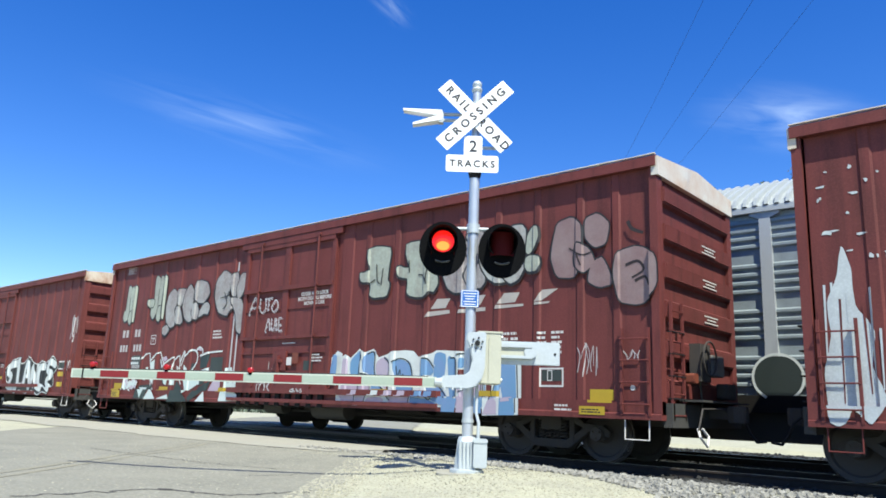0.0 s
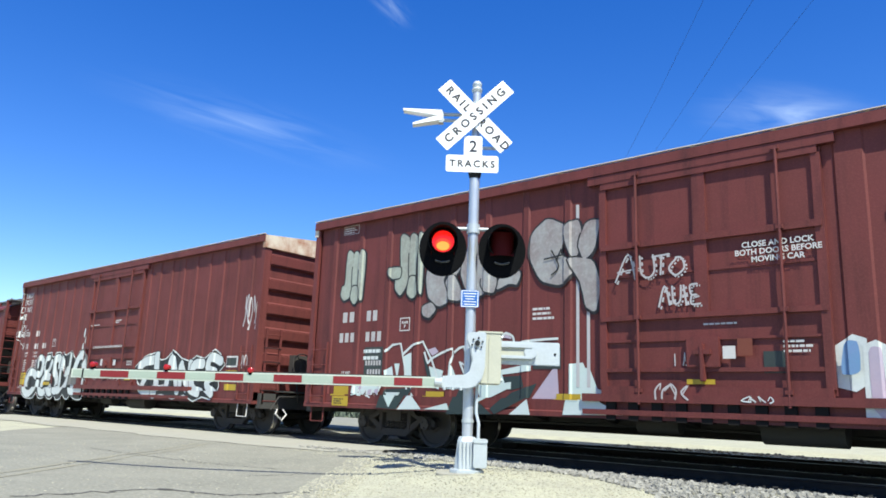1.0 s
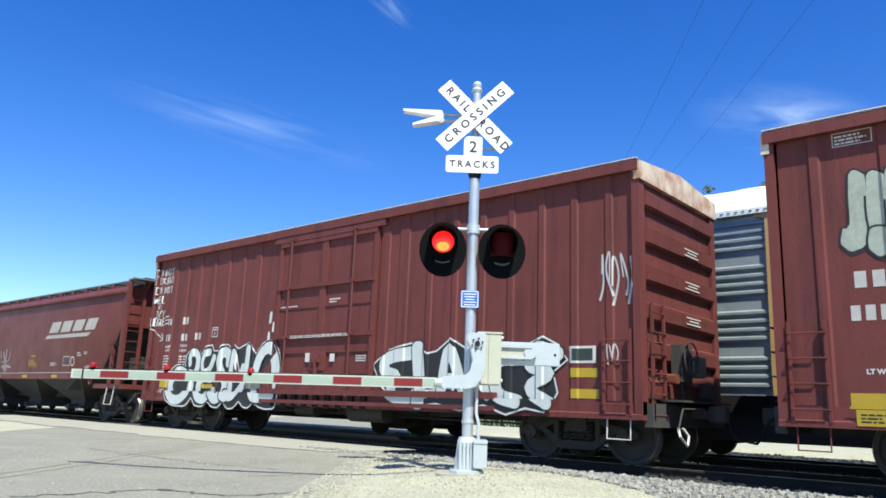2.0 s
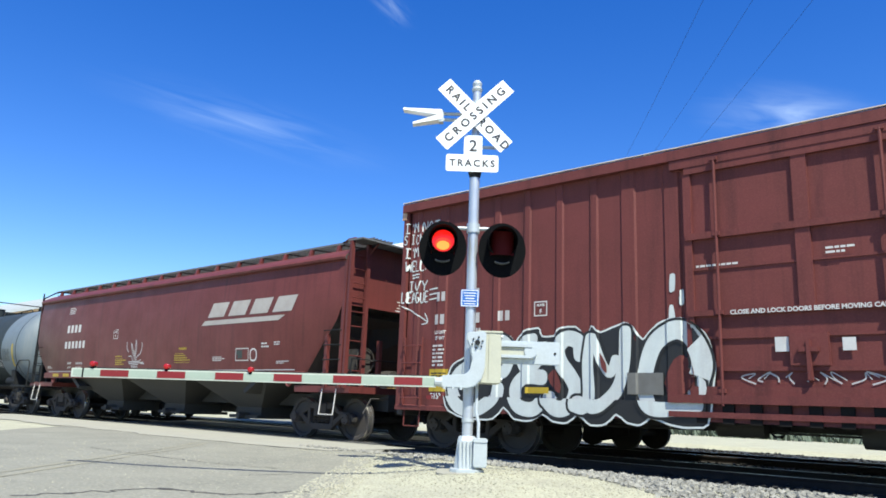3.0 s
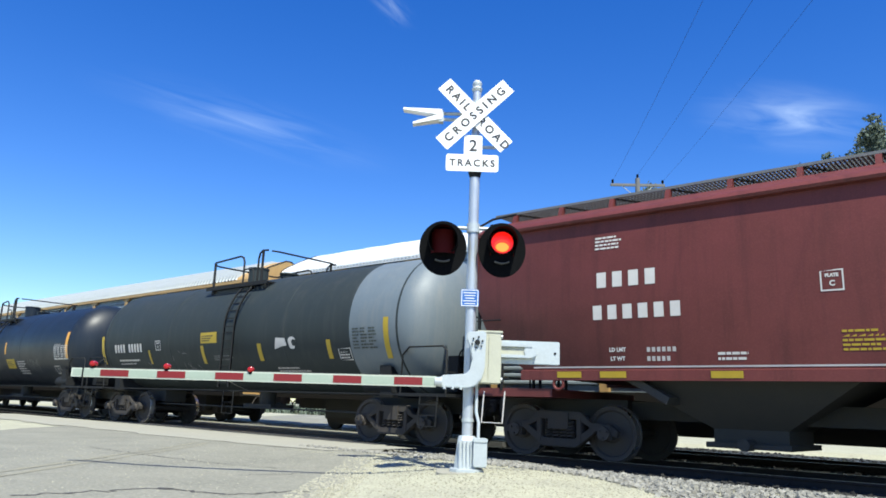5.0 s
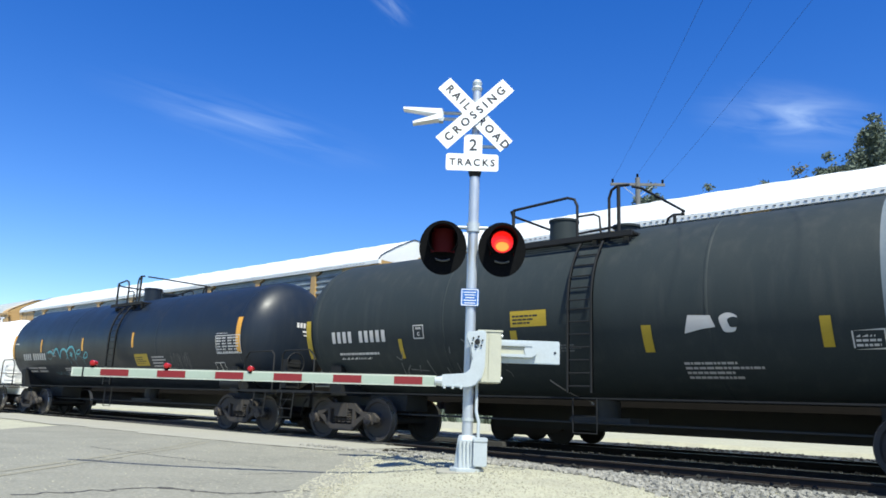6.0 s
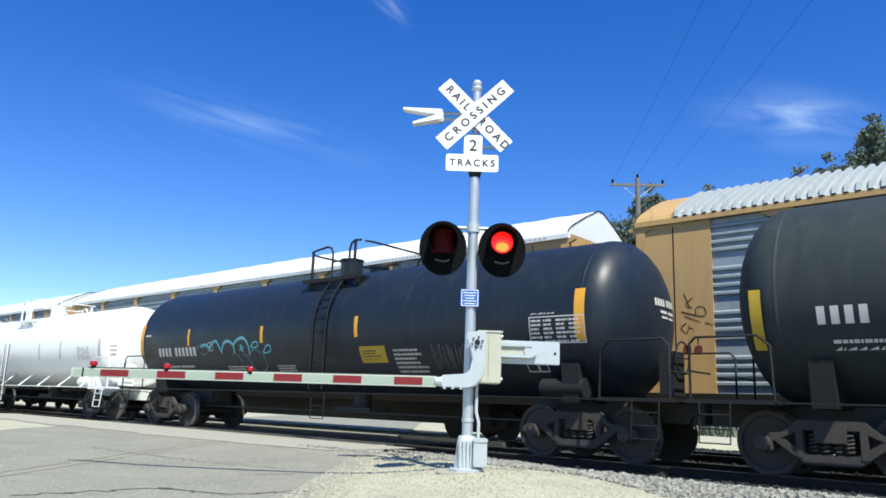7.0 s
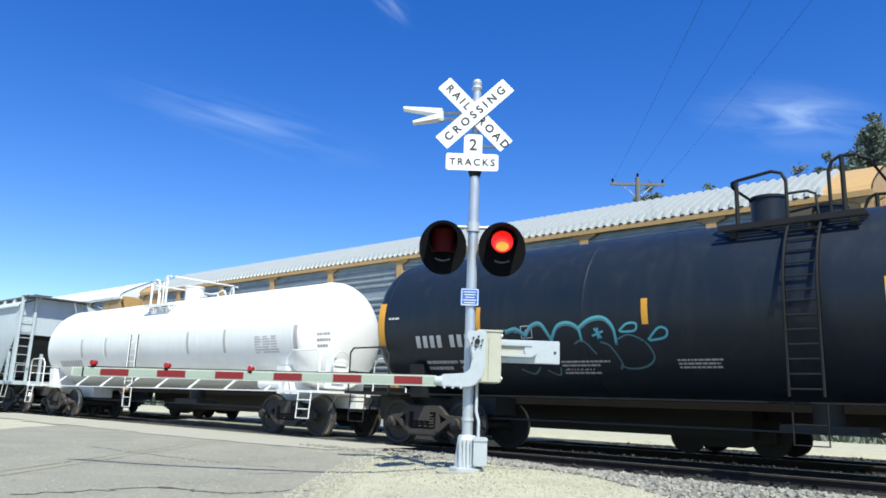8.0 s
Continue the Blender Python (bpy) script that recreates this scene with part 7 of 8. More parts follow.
def hopper(centre, length, paint, label, lettered=True):
    """A covered hopper with bulging sides, sloped end sheets, roof walk and three discharge bays."""
    h = length / 2
    car = thing("covered_hopper", label, "hopper car", group="cars of the near train")
    front_train.append((car, centre))
    zs = [1.36, 1.6, 2.1, 2.6, 3.1, 3.6, 3.92]
    top = [(hopper_side(3.92), 3.92), (-1.655, 3.935), (-1.67, 3.98), (-1.63, 4.04), (-1.50, 4.11), (-1.25, 4.24), (-0.8, 4.36), (0, 4.40)]
    half = [(hopper_side(z), z) for z in zs] + top[1:]
    sec = half + [(-y, z) for y, z in half[-2::-1]]
    cut = lambda z, s: min(h, h - 1.27 * max(0, (2.86 - z) / 1.46)) if s > 0 else min(h, h - 1.1 * max(0, (2.3 - z) / 0.9))
    bm = bmesh.new()
    rings = []
    for u in (-1.0, -0.985, -0.5, 0.0, 0.5, 0.985, 1.0):
        ring = []
        for y, z in sec:
            e = cut(z, u)
            inset = 0.03 if abs(u) == 1.0 else 0.0
            ring.append((u * e, y * (1 - inset), z))
        rings.append(ring)
    loft(bm, rings, caps=False)
    body = part("body", bm, paint, car, "bulging painted hopper body", smooth=35)
    for s, ring in ((-1, rings[0]), (1, rings[-1])):
        # near-black colour puts the shade of the end recess on the slope
        bm = bmesh.new()
        loft(bm, [[(x - s * d, y, z) for x, y, z in ring] for d in (0.0, 0.02)])
        part("end_slope", bm, UNDER, car, "sloping end sheet coloured near-black to look shaded")
        bm = bmesh.new()
        extrude(bm, [(-1.54, 2.92), (1.54, 2.92), (1.57, 3.95), (1.50, 4.08), (0.8, 4.33), (-0.8, 4.33), (-1.50, 4.08), (-1.57, 3.95)], "x", s * (h + 0.005), s * (h + 0.03))
        part("head_sheet", bm, paint, car)
    bm = bmesh.new()
    for s in (-1, 1):
        extrude(bm, [(s * 1.49, 1.30), (s * 1.56, 1.30), (s * 1.56, 1.46), (s * 1.49, 1.48)], "x", -h + 1.0, h - 1.25)
    part("side_sill", bm, paint, car)
    for x in (-h + 1.75, h - 1.78):
        bm = bmesh.new()
        ring_at = [(x + 0.095 * math.cos(a), -1.53, 1.24 + 0.095 * math.sin(a)) for a in (2 * math.pi * k / 16 for k in range(17))]
        rod(bm, ring_at, 0.028, 8)
        part("roping_ring", bm, paint, car, smooth=50)
    # end slope sheet, platform, corner posts, ladders
    for s in (-1, 1):
        iron, thin = (paint, 1.0) if s > 0 or not lettered else (IRON, 0.5)
        # inner slope gets the same near-black for the recess shade
        bm = bmesh.new()
        loft(bm, [[(s * x, y, z) for x, z in ((h - 0.30, 2.75), (h - 3.6, 0.95), (h - 3.65, 1.05), (h - 0.35, 2.85))] for y in (-1.45, 1.45)])
        part("slope_sheet", bm, UNDER, car)
        bm = bmesh.new()
        bx(bm, s * (h - 1.6), s * (h + 0.25), -1.5, 1.5, 1.02, 1.16)
        part("end_platform", bm, paint, car)
        bm = bmesh.new()
        bx(bm, s * (h - 2.4), s * (h + 0.3), -0.35, 0.35, 0.65, 1.02)
        part("stub_sill", bm, UNDER, car)
        for x, y, z1 in ((h - 0.03, -1.52, 4.02), (h - 0.55, -1.50, 2.3), (h - 0.03, 1.52, 4.02), (h + 0.18, -0.6, 2.2), (h + 0.18, 0.6, 2.2)):
            bm = bmesh.new()
            bx(bm, s * x - 0.045 * thin, s * x + 0.045 * thin, y - 0.045 * thin, y + 0.045 * thin, 1.12, z1)
            part("end_post", bm, iron, car)
        for k in range(4):
            bm = bmesh.new()
            z = 1.4 + 0.32 * k
            rod(bm, [(s * (h - 0.03), -1.56, z), (s * (h - 0.05), -1.62, z), (s * (h - 0.55), -1.62, z), (s * (h - 0.55), -1.54, z)], 0.012, 5)
            part("rung", bm, IRON if lettered else paint, car)
        for y, z1 in ((-1.52, 4.34), (-1.02, 4.34), (0.75, 4.30), (1.46, 4.02)):
            bm = bmesh.new()
            extrude(bm, [(s * (h + 0.07), y - 0.05 * thin), (s * (h + 0.14), y - 0.05 * thin), (s * (h + 0.14), y + 0.05 * thin), (s * (h + 0.12), y + 0.05 * thin), (s * (h + 0.12), y - 0.03 * thin), (s * (h + 0.07), y - 0.03 * thin)], "z", 1.12, z1)
            part("ladder_rail", bm, iron, car)
        for z in (1.5, 1.82, 2.14, 2.46, 2.78, 3.10, 3.42, 3.74, 4.06):
            bm = bmesh.new()
            rod(bm, [(s * (h + 0.10), -1.50, z), (s * (h + 0.10), -1.04, z)], 0.014, 5)
            part("rung", bm, iron, car)
        for y0, y1 in ((-1.54, -0.62), (-0.58, 0.40), (0.44, 0.9)) if s > 0 else ():
            bm = bmesh.new()
            bx(bm, s * (h + 0.20) - 0.24, s * (h + 0.20) + 0.24, y0 + 0.005, y0 + 0.035, 4.345, 4.38)
            grate = part("end_walk", bm, WALK, car, "grating platform across the end of the roof")
            for y in ((y0 + y1) / 2, y1 - 0.02):
                bm = bmesh.new()
                bx(bm, s * (h + 0.20) - 0.24, s * (h + 0.20) + 0.24, y - 0.015, y + 0.015, 4.345, 4.38)
                part("cross_bar", bm, WALK, grate)
            for k in range(17):
                x = h - 0.02 + 0.029 * k
                bm = bmesh.new()
                bx(bm, s * x - 0.010, s * x + 0.010, y0, y1, 4.352, 4.388)
                part("grating_bar", bm, WALK, grate)
        for y in (-1.0, 0.8) if s > 0 else ():
            bm = bmesh.new()
            rod(bm, [(s * (h + 0.40), y, 4.34), (s * (h + 0.02), y, 4.02)], 0.022, 6)
            part("walk_brace", bm, paint, car)
        bm = bmesh.new()
        if s > 0 or not lettered:
            rod(bm, [(s * (h + 0.12), -1.52, 4.22), (s * (h + 0.12), -1.50, 4.36), (s * (h + 0.06), -1.40, 4.44), (s * (h - 0.35), -1.25, 4.48), (s * (h - 0.45), -1.22, 4.46), (s * (h - 0.45), -1.22, 4.42)], 0.022, 6)
        else:
            rod(bm, [(s * (h + 0.12), -1.50, 3.70), (s * (h + 0.12), -1.50, 4.16), (s * (h - 0.06), -1.22, 4.38), (s * (h - 0.60), -1.19, 4.41)], 0.024, 6)
        part("ladder_grab", bm, iron, car, smooth=60)
        bm = bmesh.new()
        rod(bm, [(s * (h + 0.16), 1.30, 4.30), (s * (h + 0.18), 1.46, 4.24), (s * (h + 0.18), 1.60, 4.05), (s * (h + 0.14), 1.62, 3.75)], 0.022, 6)
        part("ladder_grab", bm, iron, car, smooth=60)
        bm = bmesh.new()
        rod(bm, [(s * (h - 0.62), -1.5, 1.1), (s * (h - 0.62), -1.56, 0.55), (s * (h - 0.16), -1.56, 0.55), (s * (h - 0.16), -1.5, 1.1)], 0.013, 6)
        part("stirrup_step", bm, STENCIL, car)
        bm = bmesh.new()
        rod(bm, [(s * (h + 0.2), -1.45, 1.12), (s * (h + 0.22), -1.45, 1.75), (s * (h + 0.22), 1.45, 1.75), (s * (h + 0.2), 1.45, 1.12)], 0.018, 6)
        part("platform_rail", bm, IRON if lettered else paint, car)
    bm = bmesh.new()
    pts = [(h - 0.1, -0.75 + 0.27 * math.cos(a), 1.75 + 0.27 * math.sin(a)) for a in (2 * math.pi * k / 20 for k in range(21))]
    rod(bm, pts, 0.016, 6)
    rod(bm, [pts[0], pts[10]], 0.012, 5), rod(bm, [pts[5], pts[15]], 0.012, 5)
    bx(bm, h - 0.5, h - 0.14, -0.95, -0.55, 1.5, 2.0)
    part("hand_brake", bm, TRUCK, car, "rusty hand brake wheel and chest")
    bm = bmesh.new()
    cyl(bm, (h - 1.2, -0.3, 1.35), (h - 0.5, -0.3, 1.35), 0.17, 14)
    part("brake_cylinder", bm, TRUCK, car, smooth=40)
    bm = bmesh.new()
    cyl(bm, (h - 1.0, 0.5, 1.4), (h - 0.4, 0.5, 1.4), 0.2, 14)
    part("air_reservoir", bm, TRUCK, car, smooth=40)
    # discharge bays
    span = (length - 5.4) / 3
    for k in range(3):
        c = -h + 2.7 + span * (k + 0.5)
        bm = bmesh.new()
        loft(bm, [[(c + u * w, v * d, z) for u, v in ((-1, -1), (1, -1), (1, 1), (-1, 1))] for w, d, z in ((span * 0.5, 1.44, 1.40), (0.55, 0.62, 0.62), (0.55, 0.62, 0.42))])
        bay = part("discharge_bay", bm, UNDER, car, "dark sloping discharge bay")
        bm = bmesh.new()
        bx(bm, c - 0.62, c + 0.62, -0.78, 0.78, 0.34, 0.42)
        cyl(bm, (c, -0.95, 0.40), (c, -0.6, 0.40), 0.09, 10)
        part("outlet_gate", bm, UNDER, bay)
    bm = bmesh.new()
    bx(bm, -h + 2.2, h - 2.2, -0.2, 0.2, 0.7, 1.0)
    part("centre_sill", bm, UNDER, car)
    # roof walk on brackets, hatch covers
    bm = bmesh.new()
    for y in (-1.18, -0.62):
        bx(bm, -h + 0.1, h + 0.45, y - 0.010, y + 0.010, 4.405, 4.45)
    for k in range(int((length + 0.3) / 0.06)):
        x = -h + 0.12 + 0.06 * k
        bx(bm, x - 0.016, x + 0.016, -1.17, -0.63, 4.428, 4.445)
    for k in range(4):
        y = -1.08 + 0.12 * k
        bx(bm, -h + 0.1, h + 0.45, y - 0.005, y + 0.005, 4.425, 4.448)
    part("roof_walk", bm, WALK, car, "open steel grating roof walk")
    k = -h + 0.575
    while k < h:
        bm = bmesh.new()
        loft(bm, [[(k + d, y, z) for y, z in ((-1.27, 4.20), (-1.20, 4.40), (-1.12, 4.40), (-1.14, 4.27))] for d in (-0.04, 0.04)])
        bracket = part("walk_bracket", bm, paint, car)
        bm = bmesh.new()
        rod(bm, [(k + 0.05, -1.14, 4.40), (k + 0.46, -0.82, 4.34)], 0.018, 5)
        part("brace", bm, IRON, bracket)
        k += 1.01
    bm = bmesh.new()
    for k in range(5):
        x = -h + 1.5 + k * (length - 3) / 5
        bx(bm, x, x + (length - 3) / 5 - 0.15, -0.32, 0.32, 4.34, 4.42)
    part("hatch_cover", bm, paint, car, bevel=0.02)
    bm = bmesh.new()
    bx(bm, -h + 0.4, h - 0.4, -0.46, 0.46, 4.28, 4.40)
    part("hatch_coaming", bm, paint, car, bevel=0.02)
    bm = bmesh.new()
    rod(bm, [(h, -1.50, 4.05), (h - 0.02, -1.40, 4.35), (h - 0.25, -1.25, 4.46), (h - 0.6, -1.18, 4.45)], 0.02, 6)
    part("roof_grab", bm, IRON, car)
    for y0, y1, z in ((0.05, 0.62, 3.02), (0.0, 0.55, 2.95), (0.10, 0.62, 3.09), (0.05, 0.5, 3.16)):
        bm = bmesh.new()
        bx(bm, h + 0.031, h + 0.033, y0, y1, z, z + 0.024)
        part("print_bar", bm, STENCIL, car)
    couplers(car, h + 0.55)
    truck(car, -h + 1.45), truck(car, h - 1.15)
    return car, Side(car, centre, -1.6, curve=hopper_side)


D = -50.82
car_d, side = hopper(D, 16.45, RED_H, "dark red covered hopper with cream lettering blocks")
side.marks(4, -56.53, -55.40, 2.79, 3.04, STENCIL, fill=0.6), side.marks(6, -56.61, -55.02, 2.27, 2.50, STENCIL, fill=0.6)
side.framed(-53.16, -52.87, 2.49, 2.78, 0.02), side.text("PLATE", -53.015, 2.70, 0.06), side.text("C", -53.015, 2.59, 0.10)
side.lines(-56.56, -55.99, 3.43, 3.67, 4, seed=61)
side.text("LD LMT", -56.2, 1.78, 0.085), side.text("LT WT", -56.2, 1.64, 0.085), side.marks(6, -55.7, -55.2, 1.74, 1.81), side.marks(5, -55.7, -55.3, 1.60, 1.67)
for k in range(4):   # big slanted logo with a long stroke under it
    x = -47.92 + 0.93 * k
    side.put("logo_block", [[(x, 2.88), (x + 0.74, 2.88), (x + 0.95, 3.25), (x + 0.21, 3.25)]], CREAM_LOGO, 2, "big slanted cream logo block")
side.put("logo_stroke", [[(-48.30, 2.60), (-44.9, 2.66), (-44.62, 2.80), (-48.05, 2.80)]], CREAM_LOGO, 2, "cream stroke under the logo")
side.text("WARNING", -49.08, 2.10, 0.085, LABEL_Y), side.lines(-49.50, -48.66, 1.72, 2.02, 5, LABEL_Y, seed=62), side.lines(-52.95, -52.2, 1.70, 2.0, 5, LABEL_Y, seed=63)
for x in (-57.3, -56.5, -54.7, -52.41, -49.84, -47.3, -44.95, -44.5):
    side.block("reflector_strip", x, x + 0.46, 1.34, 1.44, LABEL_Y, 50, "yellow reflector strip")
side.put("sill_line", [[(-57.8, 1.50), (-44.2, 1.50), (-44.2, 1.525), (-57.8, 1.525)]], P_TAG, 2, "pale line above the sill")
side.framed(-46.57, -46.02, 1.74, 2.05, 0.02), side.block("dark_panel", -46.53, -46.28, 1.80, 2.0, LABEL_DK, 2)
side.put("seal", [bubble(-45.82, 1.88, 0.30, 0.32, wob=0)], STENCIL, 2, "round white seal"), side.put("seal_inner", [bubble(-45.82, 1.88, 0.22, 0.24, wob=0)], RED_H, 3)
for x0, x1, z0, z1, n, sd in ((-45.5, -45.1, 2.05, 2.2, 2, 64), (-45.0, -44.7, 2.1, 2.2, 2, 65), (-47.6, -46.9, 1.75, 1.88, 3, 66), (-44.9, -44.4, 1.66, 1.74, 2, 67), (-57.9, -57.5, 1.62, 1.72, 2, 68), (-54.6, -54.1, 1.6, 1.75, 2, 69)):
    side.lines(x0, x1, z0, z1, n, seed=sd)
arms = [[(-52.24, 2.38), (-52.22, 2.18), (-52.11, 2.07)], [(-52.11, 1.94), (-51.93, 1.94), (-51.85, 1.78)], [(-51.97, 2.34), (-51.91, 2.12), (-51.79, 1.94)], [(-51.93, 2.31), (-51.84, 2.12), (-51.75, 1.98)], [(-51.69, 2.42), (-51.71, 2.21), (-51.69, 1.98)],
        [(-51.67, 2.4), (-51.64, 2.16), (-51.7, 1.95)], [(-51.79, 2.12), (-51.73, 1.95)], [(-51.34, 2.33), (-51.32, 2.19), (-51.42, 2.01), (-51.58, 1.94), (-51.64, 1.86), (-51.63, 1.77)], [(-51.76, 1.98), (-51.76, 1.80)], [(-51.69, 1.97), (-51.70, 1.80)]]
feet = [[(-52.11, 1.78), (-51.52, 1.79), (-51.36, 1.84)], [(-52.09, 1.73), (-51.2, 1.76)], [(-51.95, 1.68), (-51.5, 1.7)], [(-51.93, 1.63), (-51.55, 1.63)], [(-51.38, 1.73), (-51.16, 1.72)], [(-51.93, 1.41), (-51.79, 1.59), (-51.79, 1.63)], [(-51.53, 1.40), (-51.67, 1.56), (-51.68, 1.62)], [(-51.86, 1.44), (-51.72, 1.47), (-51.6, 1.45)]]
side.put("tag", sum([ribbon(q, 0.035, 0.03, 4) for q in arms], []) + sum([ribbon(q, 0.03, 0.026, 4) for q in feet], []), P_TAG, 3, "pale sprayed drawing of a burning torch")


def tank_car(centre, half, radius, zc, skin, label, rail_mat, walk_x, truck_x, deck, band=None, band_mat=None, side_rails=False, ends=(0.0, 0.0)):
    """A tank car: shell with dished heads, saddles, end platforms, dome platform, ladder.
    deck: the two ends of each railing hoop, the dome and the ladder, along the train."""
    car = thing("tank_car", label, "tank car", group="cars of the near train")
    front_train.append((car, centre))
    dish = radius * 0.52
    def shell(x0, x1, cap0, cap1, r=radius, n=64):
        bm = bmesh.new()
        st = []
        if cap0:
            st += [(x0 + dish * (1 - math.sin(a)), r * math.cos(a)) for a in (radians(86 - 86 * k / 9) for k in range(10))]
        else:
            st.append((x0, r))
        if cap1:
            st += [(x1 - dish * (1 - math.sin(a)), r * math.cos(a)) for a in (radians(86 * k / 9) for k in range(10))]
        else:
            st.append((x1, r))
        loft(bm, [[(x, q * math.sin(a), zc + q * math.cos(a)) for a in (2 * math.pi * k / n for k in range(n))] for x, q in st])
        return bm
    if band:
        part("shell", shell(-half, band - centre, True, False), skin, car, "dark painted tank shell", smooth=40)
        part("shell_end", shell(band - centre, half, False, True), band_mat, car, "grey primer on the end of the shell", smooth=40)
    else:
        part("shell", shell(-half - ends[0], half - ends[1], True, True), skin, car, "painted tank shell", smooth=40)
    for x in (-half - ends[0] + dish + 0.05, half - ends[1] - dish - 0.05, -half * 0.36, half * 0.36):
        bm = bmesh.new()
        loft(bm, [[(x + d, (radius + q) * math.sin(a), zc + (radius + q) * math.cos(a)) for d, q in ((-0.03, 0.0), (-0.02, 0.006), (0.02, 0.006), (0.03, 0.0))] for a in (2 * math.pi * k / 64 for k in range(65))], closed=False)
        part("weld_seam", bm, skin, car, smooth=40)
    for s in (-1, 1):
        bm = bmesh.new()
        extrude(bm, [(-1.25, 0.95), (1.25, 0.95), (1.30, 1.6), (1.0, zc - math.sqrt(max(0.01, radius ** 2 - 1.0)) + 0.12), (0, zc - radius + 0.05), (-1.0, zc - math.sqrt(max(0.01, radius ** 2 - 1.0)) + 0.12), (-1.30, 1.6)], "x", s * truck_x - 0.16, s * truck_x + 0.16)
        part("saddle", bm, rail_mat, car)
        bm = bmesh.new()
        bx(bm, s * (truck_x - 1.3), s * (half + 0.55), -0.34, 0.34, 0.66, 1.0)
        part("stub_sill", bm, UNDER if not side_rails else rail_mat, car)
        bm = bmesh.new()
        bx(bm, s * (half - 0.75), s * (half + 0.50), -1.48, 1.48, 0.98, 1.04)
        part("end_platform", bm, rail_mat, car)
        for y in (-1.42, 1.42):
            bm = bmesh.new()
            rod(bm, [(s * (half - 0.75), y, 1.02), (s * (half - 0.72), y, 1.80), (s * (half - 0.55), y, 1.95), (s * (half + 0.35), y, 1.95), (s * (half + 0.45), y, 1.85), (s * (half + 0.45), y, 1.02)], 0.02, 6)
            rod(bm, [(s * (half + 0.45), y, 1.45), (s * (half + 0.45), y * 0.45, 1.45)], 0.016, 6)
            part("end_handrail", bm, rail_mat, car, smooth=60)
        bm = bmesh.new()
        rod(bm, [(s * (half - 0.15), -1.48, 1.0), (s * (half - 0.15), -1.52, 0.42), (s * (half + 0.30), -1.52, 0.42), (s * (half + 0.30), -1.48, 1.0)], 0.014, 6)
        for z in (0.62, 0.82):
            rod(bm, [(s * (half - 0.15), -1.51, z), (s * (half + 0.30), -1.51, z)], 0.012, 5)
        part("sill_step", bm, rail_mat, car)
        truck(car, s * truck_x)
    bm = bmesh.new()
    cyl(bm, (half - 2.0, -1.12, 1.18), (half - 1.15, -1.12, 1.18), 0.17, 16)
    part("air_reservoir", bm, rail_mat, car, smooth=40)
    bm = bmesh.new()
    bx(bm, half + 0.05, half + 0.3, -0.9, -0.5, 1.1, 1.8)
    pts = [(half + 0.36, -0.7 + 0.26 * math.cos(a), 1.7 + 0.26 * math.sin(a)) for a in (2 * math.pi * k / 18 for k in range(19))]
    rod(bm, pts, 0.016, 6), rod(bm, [pts[0], pts[9]], 0.012, 5)
    part("hand_brake", bm, rail_mat, car, "hand brake wheel and chest")
    bm = bmesh.new()
    for y in (-1.36,):
        bx(bm, -half + 0.7, half - 0.7, y - 0.05, y + 0.05, 0.995, 1.022)
    part("side_rod", bm, rail_mat, car, "thin rail along the foot of the tank")
    if side_rails:
        for k in range(8):
            bm = bmesh.new()
            x = -half + 1.6 + k * (2 * half - 3.2) / 7
            rod(bm, [(x, -1.36, 1.0), (x + 0.35, -1.0, zc - radius * 0.70)], 0.03, 6)
            part("rail_strut", bm, rail_mat, car)
    # bottom outlet and rods
    bm = bmesh.new()
    cyl(bm, (walk_x - centre, 0, zc - radius - 0.35), (walk_x - centre, 0, zc - radius + 0.1), 0.22, 14)
    bx(bm, walk_x - centre - 0.6, walk_x - centre + 0.6, -0.35, 0.35, zc - radius - 0.42, zc - radius - 0.3)
    rod(bm, [(-truck_x + 1, -0.4, 0.6), (truck_x - 1, -0.4, 0.6)], 0.02, 5)
    part("bottom_outlet", bm, UNDER, car, smooth=40)
    # dome platform
    top = zc + radius
    a0, a1, b0, b1, dome_x, rung_x = [v - centre for v in deck]
    bm = bmesh.new()
    cyl(bm, (dome_x, 0, top - 0.08), (dome_x, 0, top + 0.38), 0.28, 24)
    cyl(bm, (dome_x, 0, top + 0.38), (dome_x, 0, top + 0.42), 0.30, 24)
    part("dome", bm, skin, car, "valve housing on top of the tank", smooth=40)
    bm = bmesh.new()
    cyl(bm, ((a1 + b0) / 2, 0.1, top - 0.05), ((a1 + b0) / 2, 0.1, top + 0.13), 0.22, 18)
    cyl(bm, ((a1 + b0) / 2, 0.1, top + 0.13), ((a1 + b0) / 2, 0.1, top + 0.17), 0.26, 18)
    part("manway", bm, skin, car, smooth=40)
    for y in (-1, 1):
        bm = bmesh.new()
        bx(bm, a0 - 0.2, b1 + 0.05, y * 0.62 - 0.02, y * 0.62 + 0.02, top - 0.34, top - 0.25)
        grate = part("walkway", bm, rail_mat, car, "grating walkway beside the dome")
        bm = bmesh.new()
        bx(bm, a0 - 0.2, b1 + 0.05, y * 1.17 - 0.02, y * 1.17 + 0.02, top - 0.34, top - 0.25)
        part("walkway_edge", bm, rail_mat, grate)
        for k in range(6):
            q = y * (0.69 + 0.08 * k)
            bm = bmesh.new()
            bx(bm, a0 - 0.2, b1 + 0.05, q - 0.022, q + 0.022, top - 0.30, top - 0.26)
            part("grating_bar", bm, rail_mat, grate)
    for x in (a0, (a1 + b0) / 2, b1 - 0.1):
        bm = bmesh.new()
        bx(bm, x - 0.05, x + 0.05, -1.1, 1.1, top - 0.46, top - 0.34)
        part("walkway_bracket", bm, rail_mat, car)
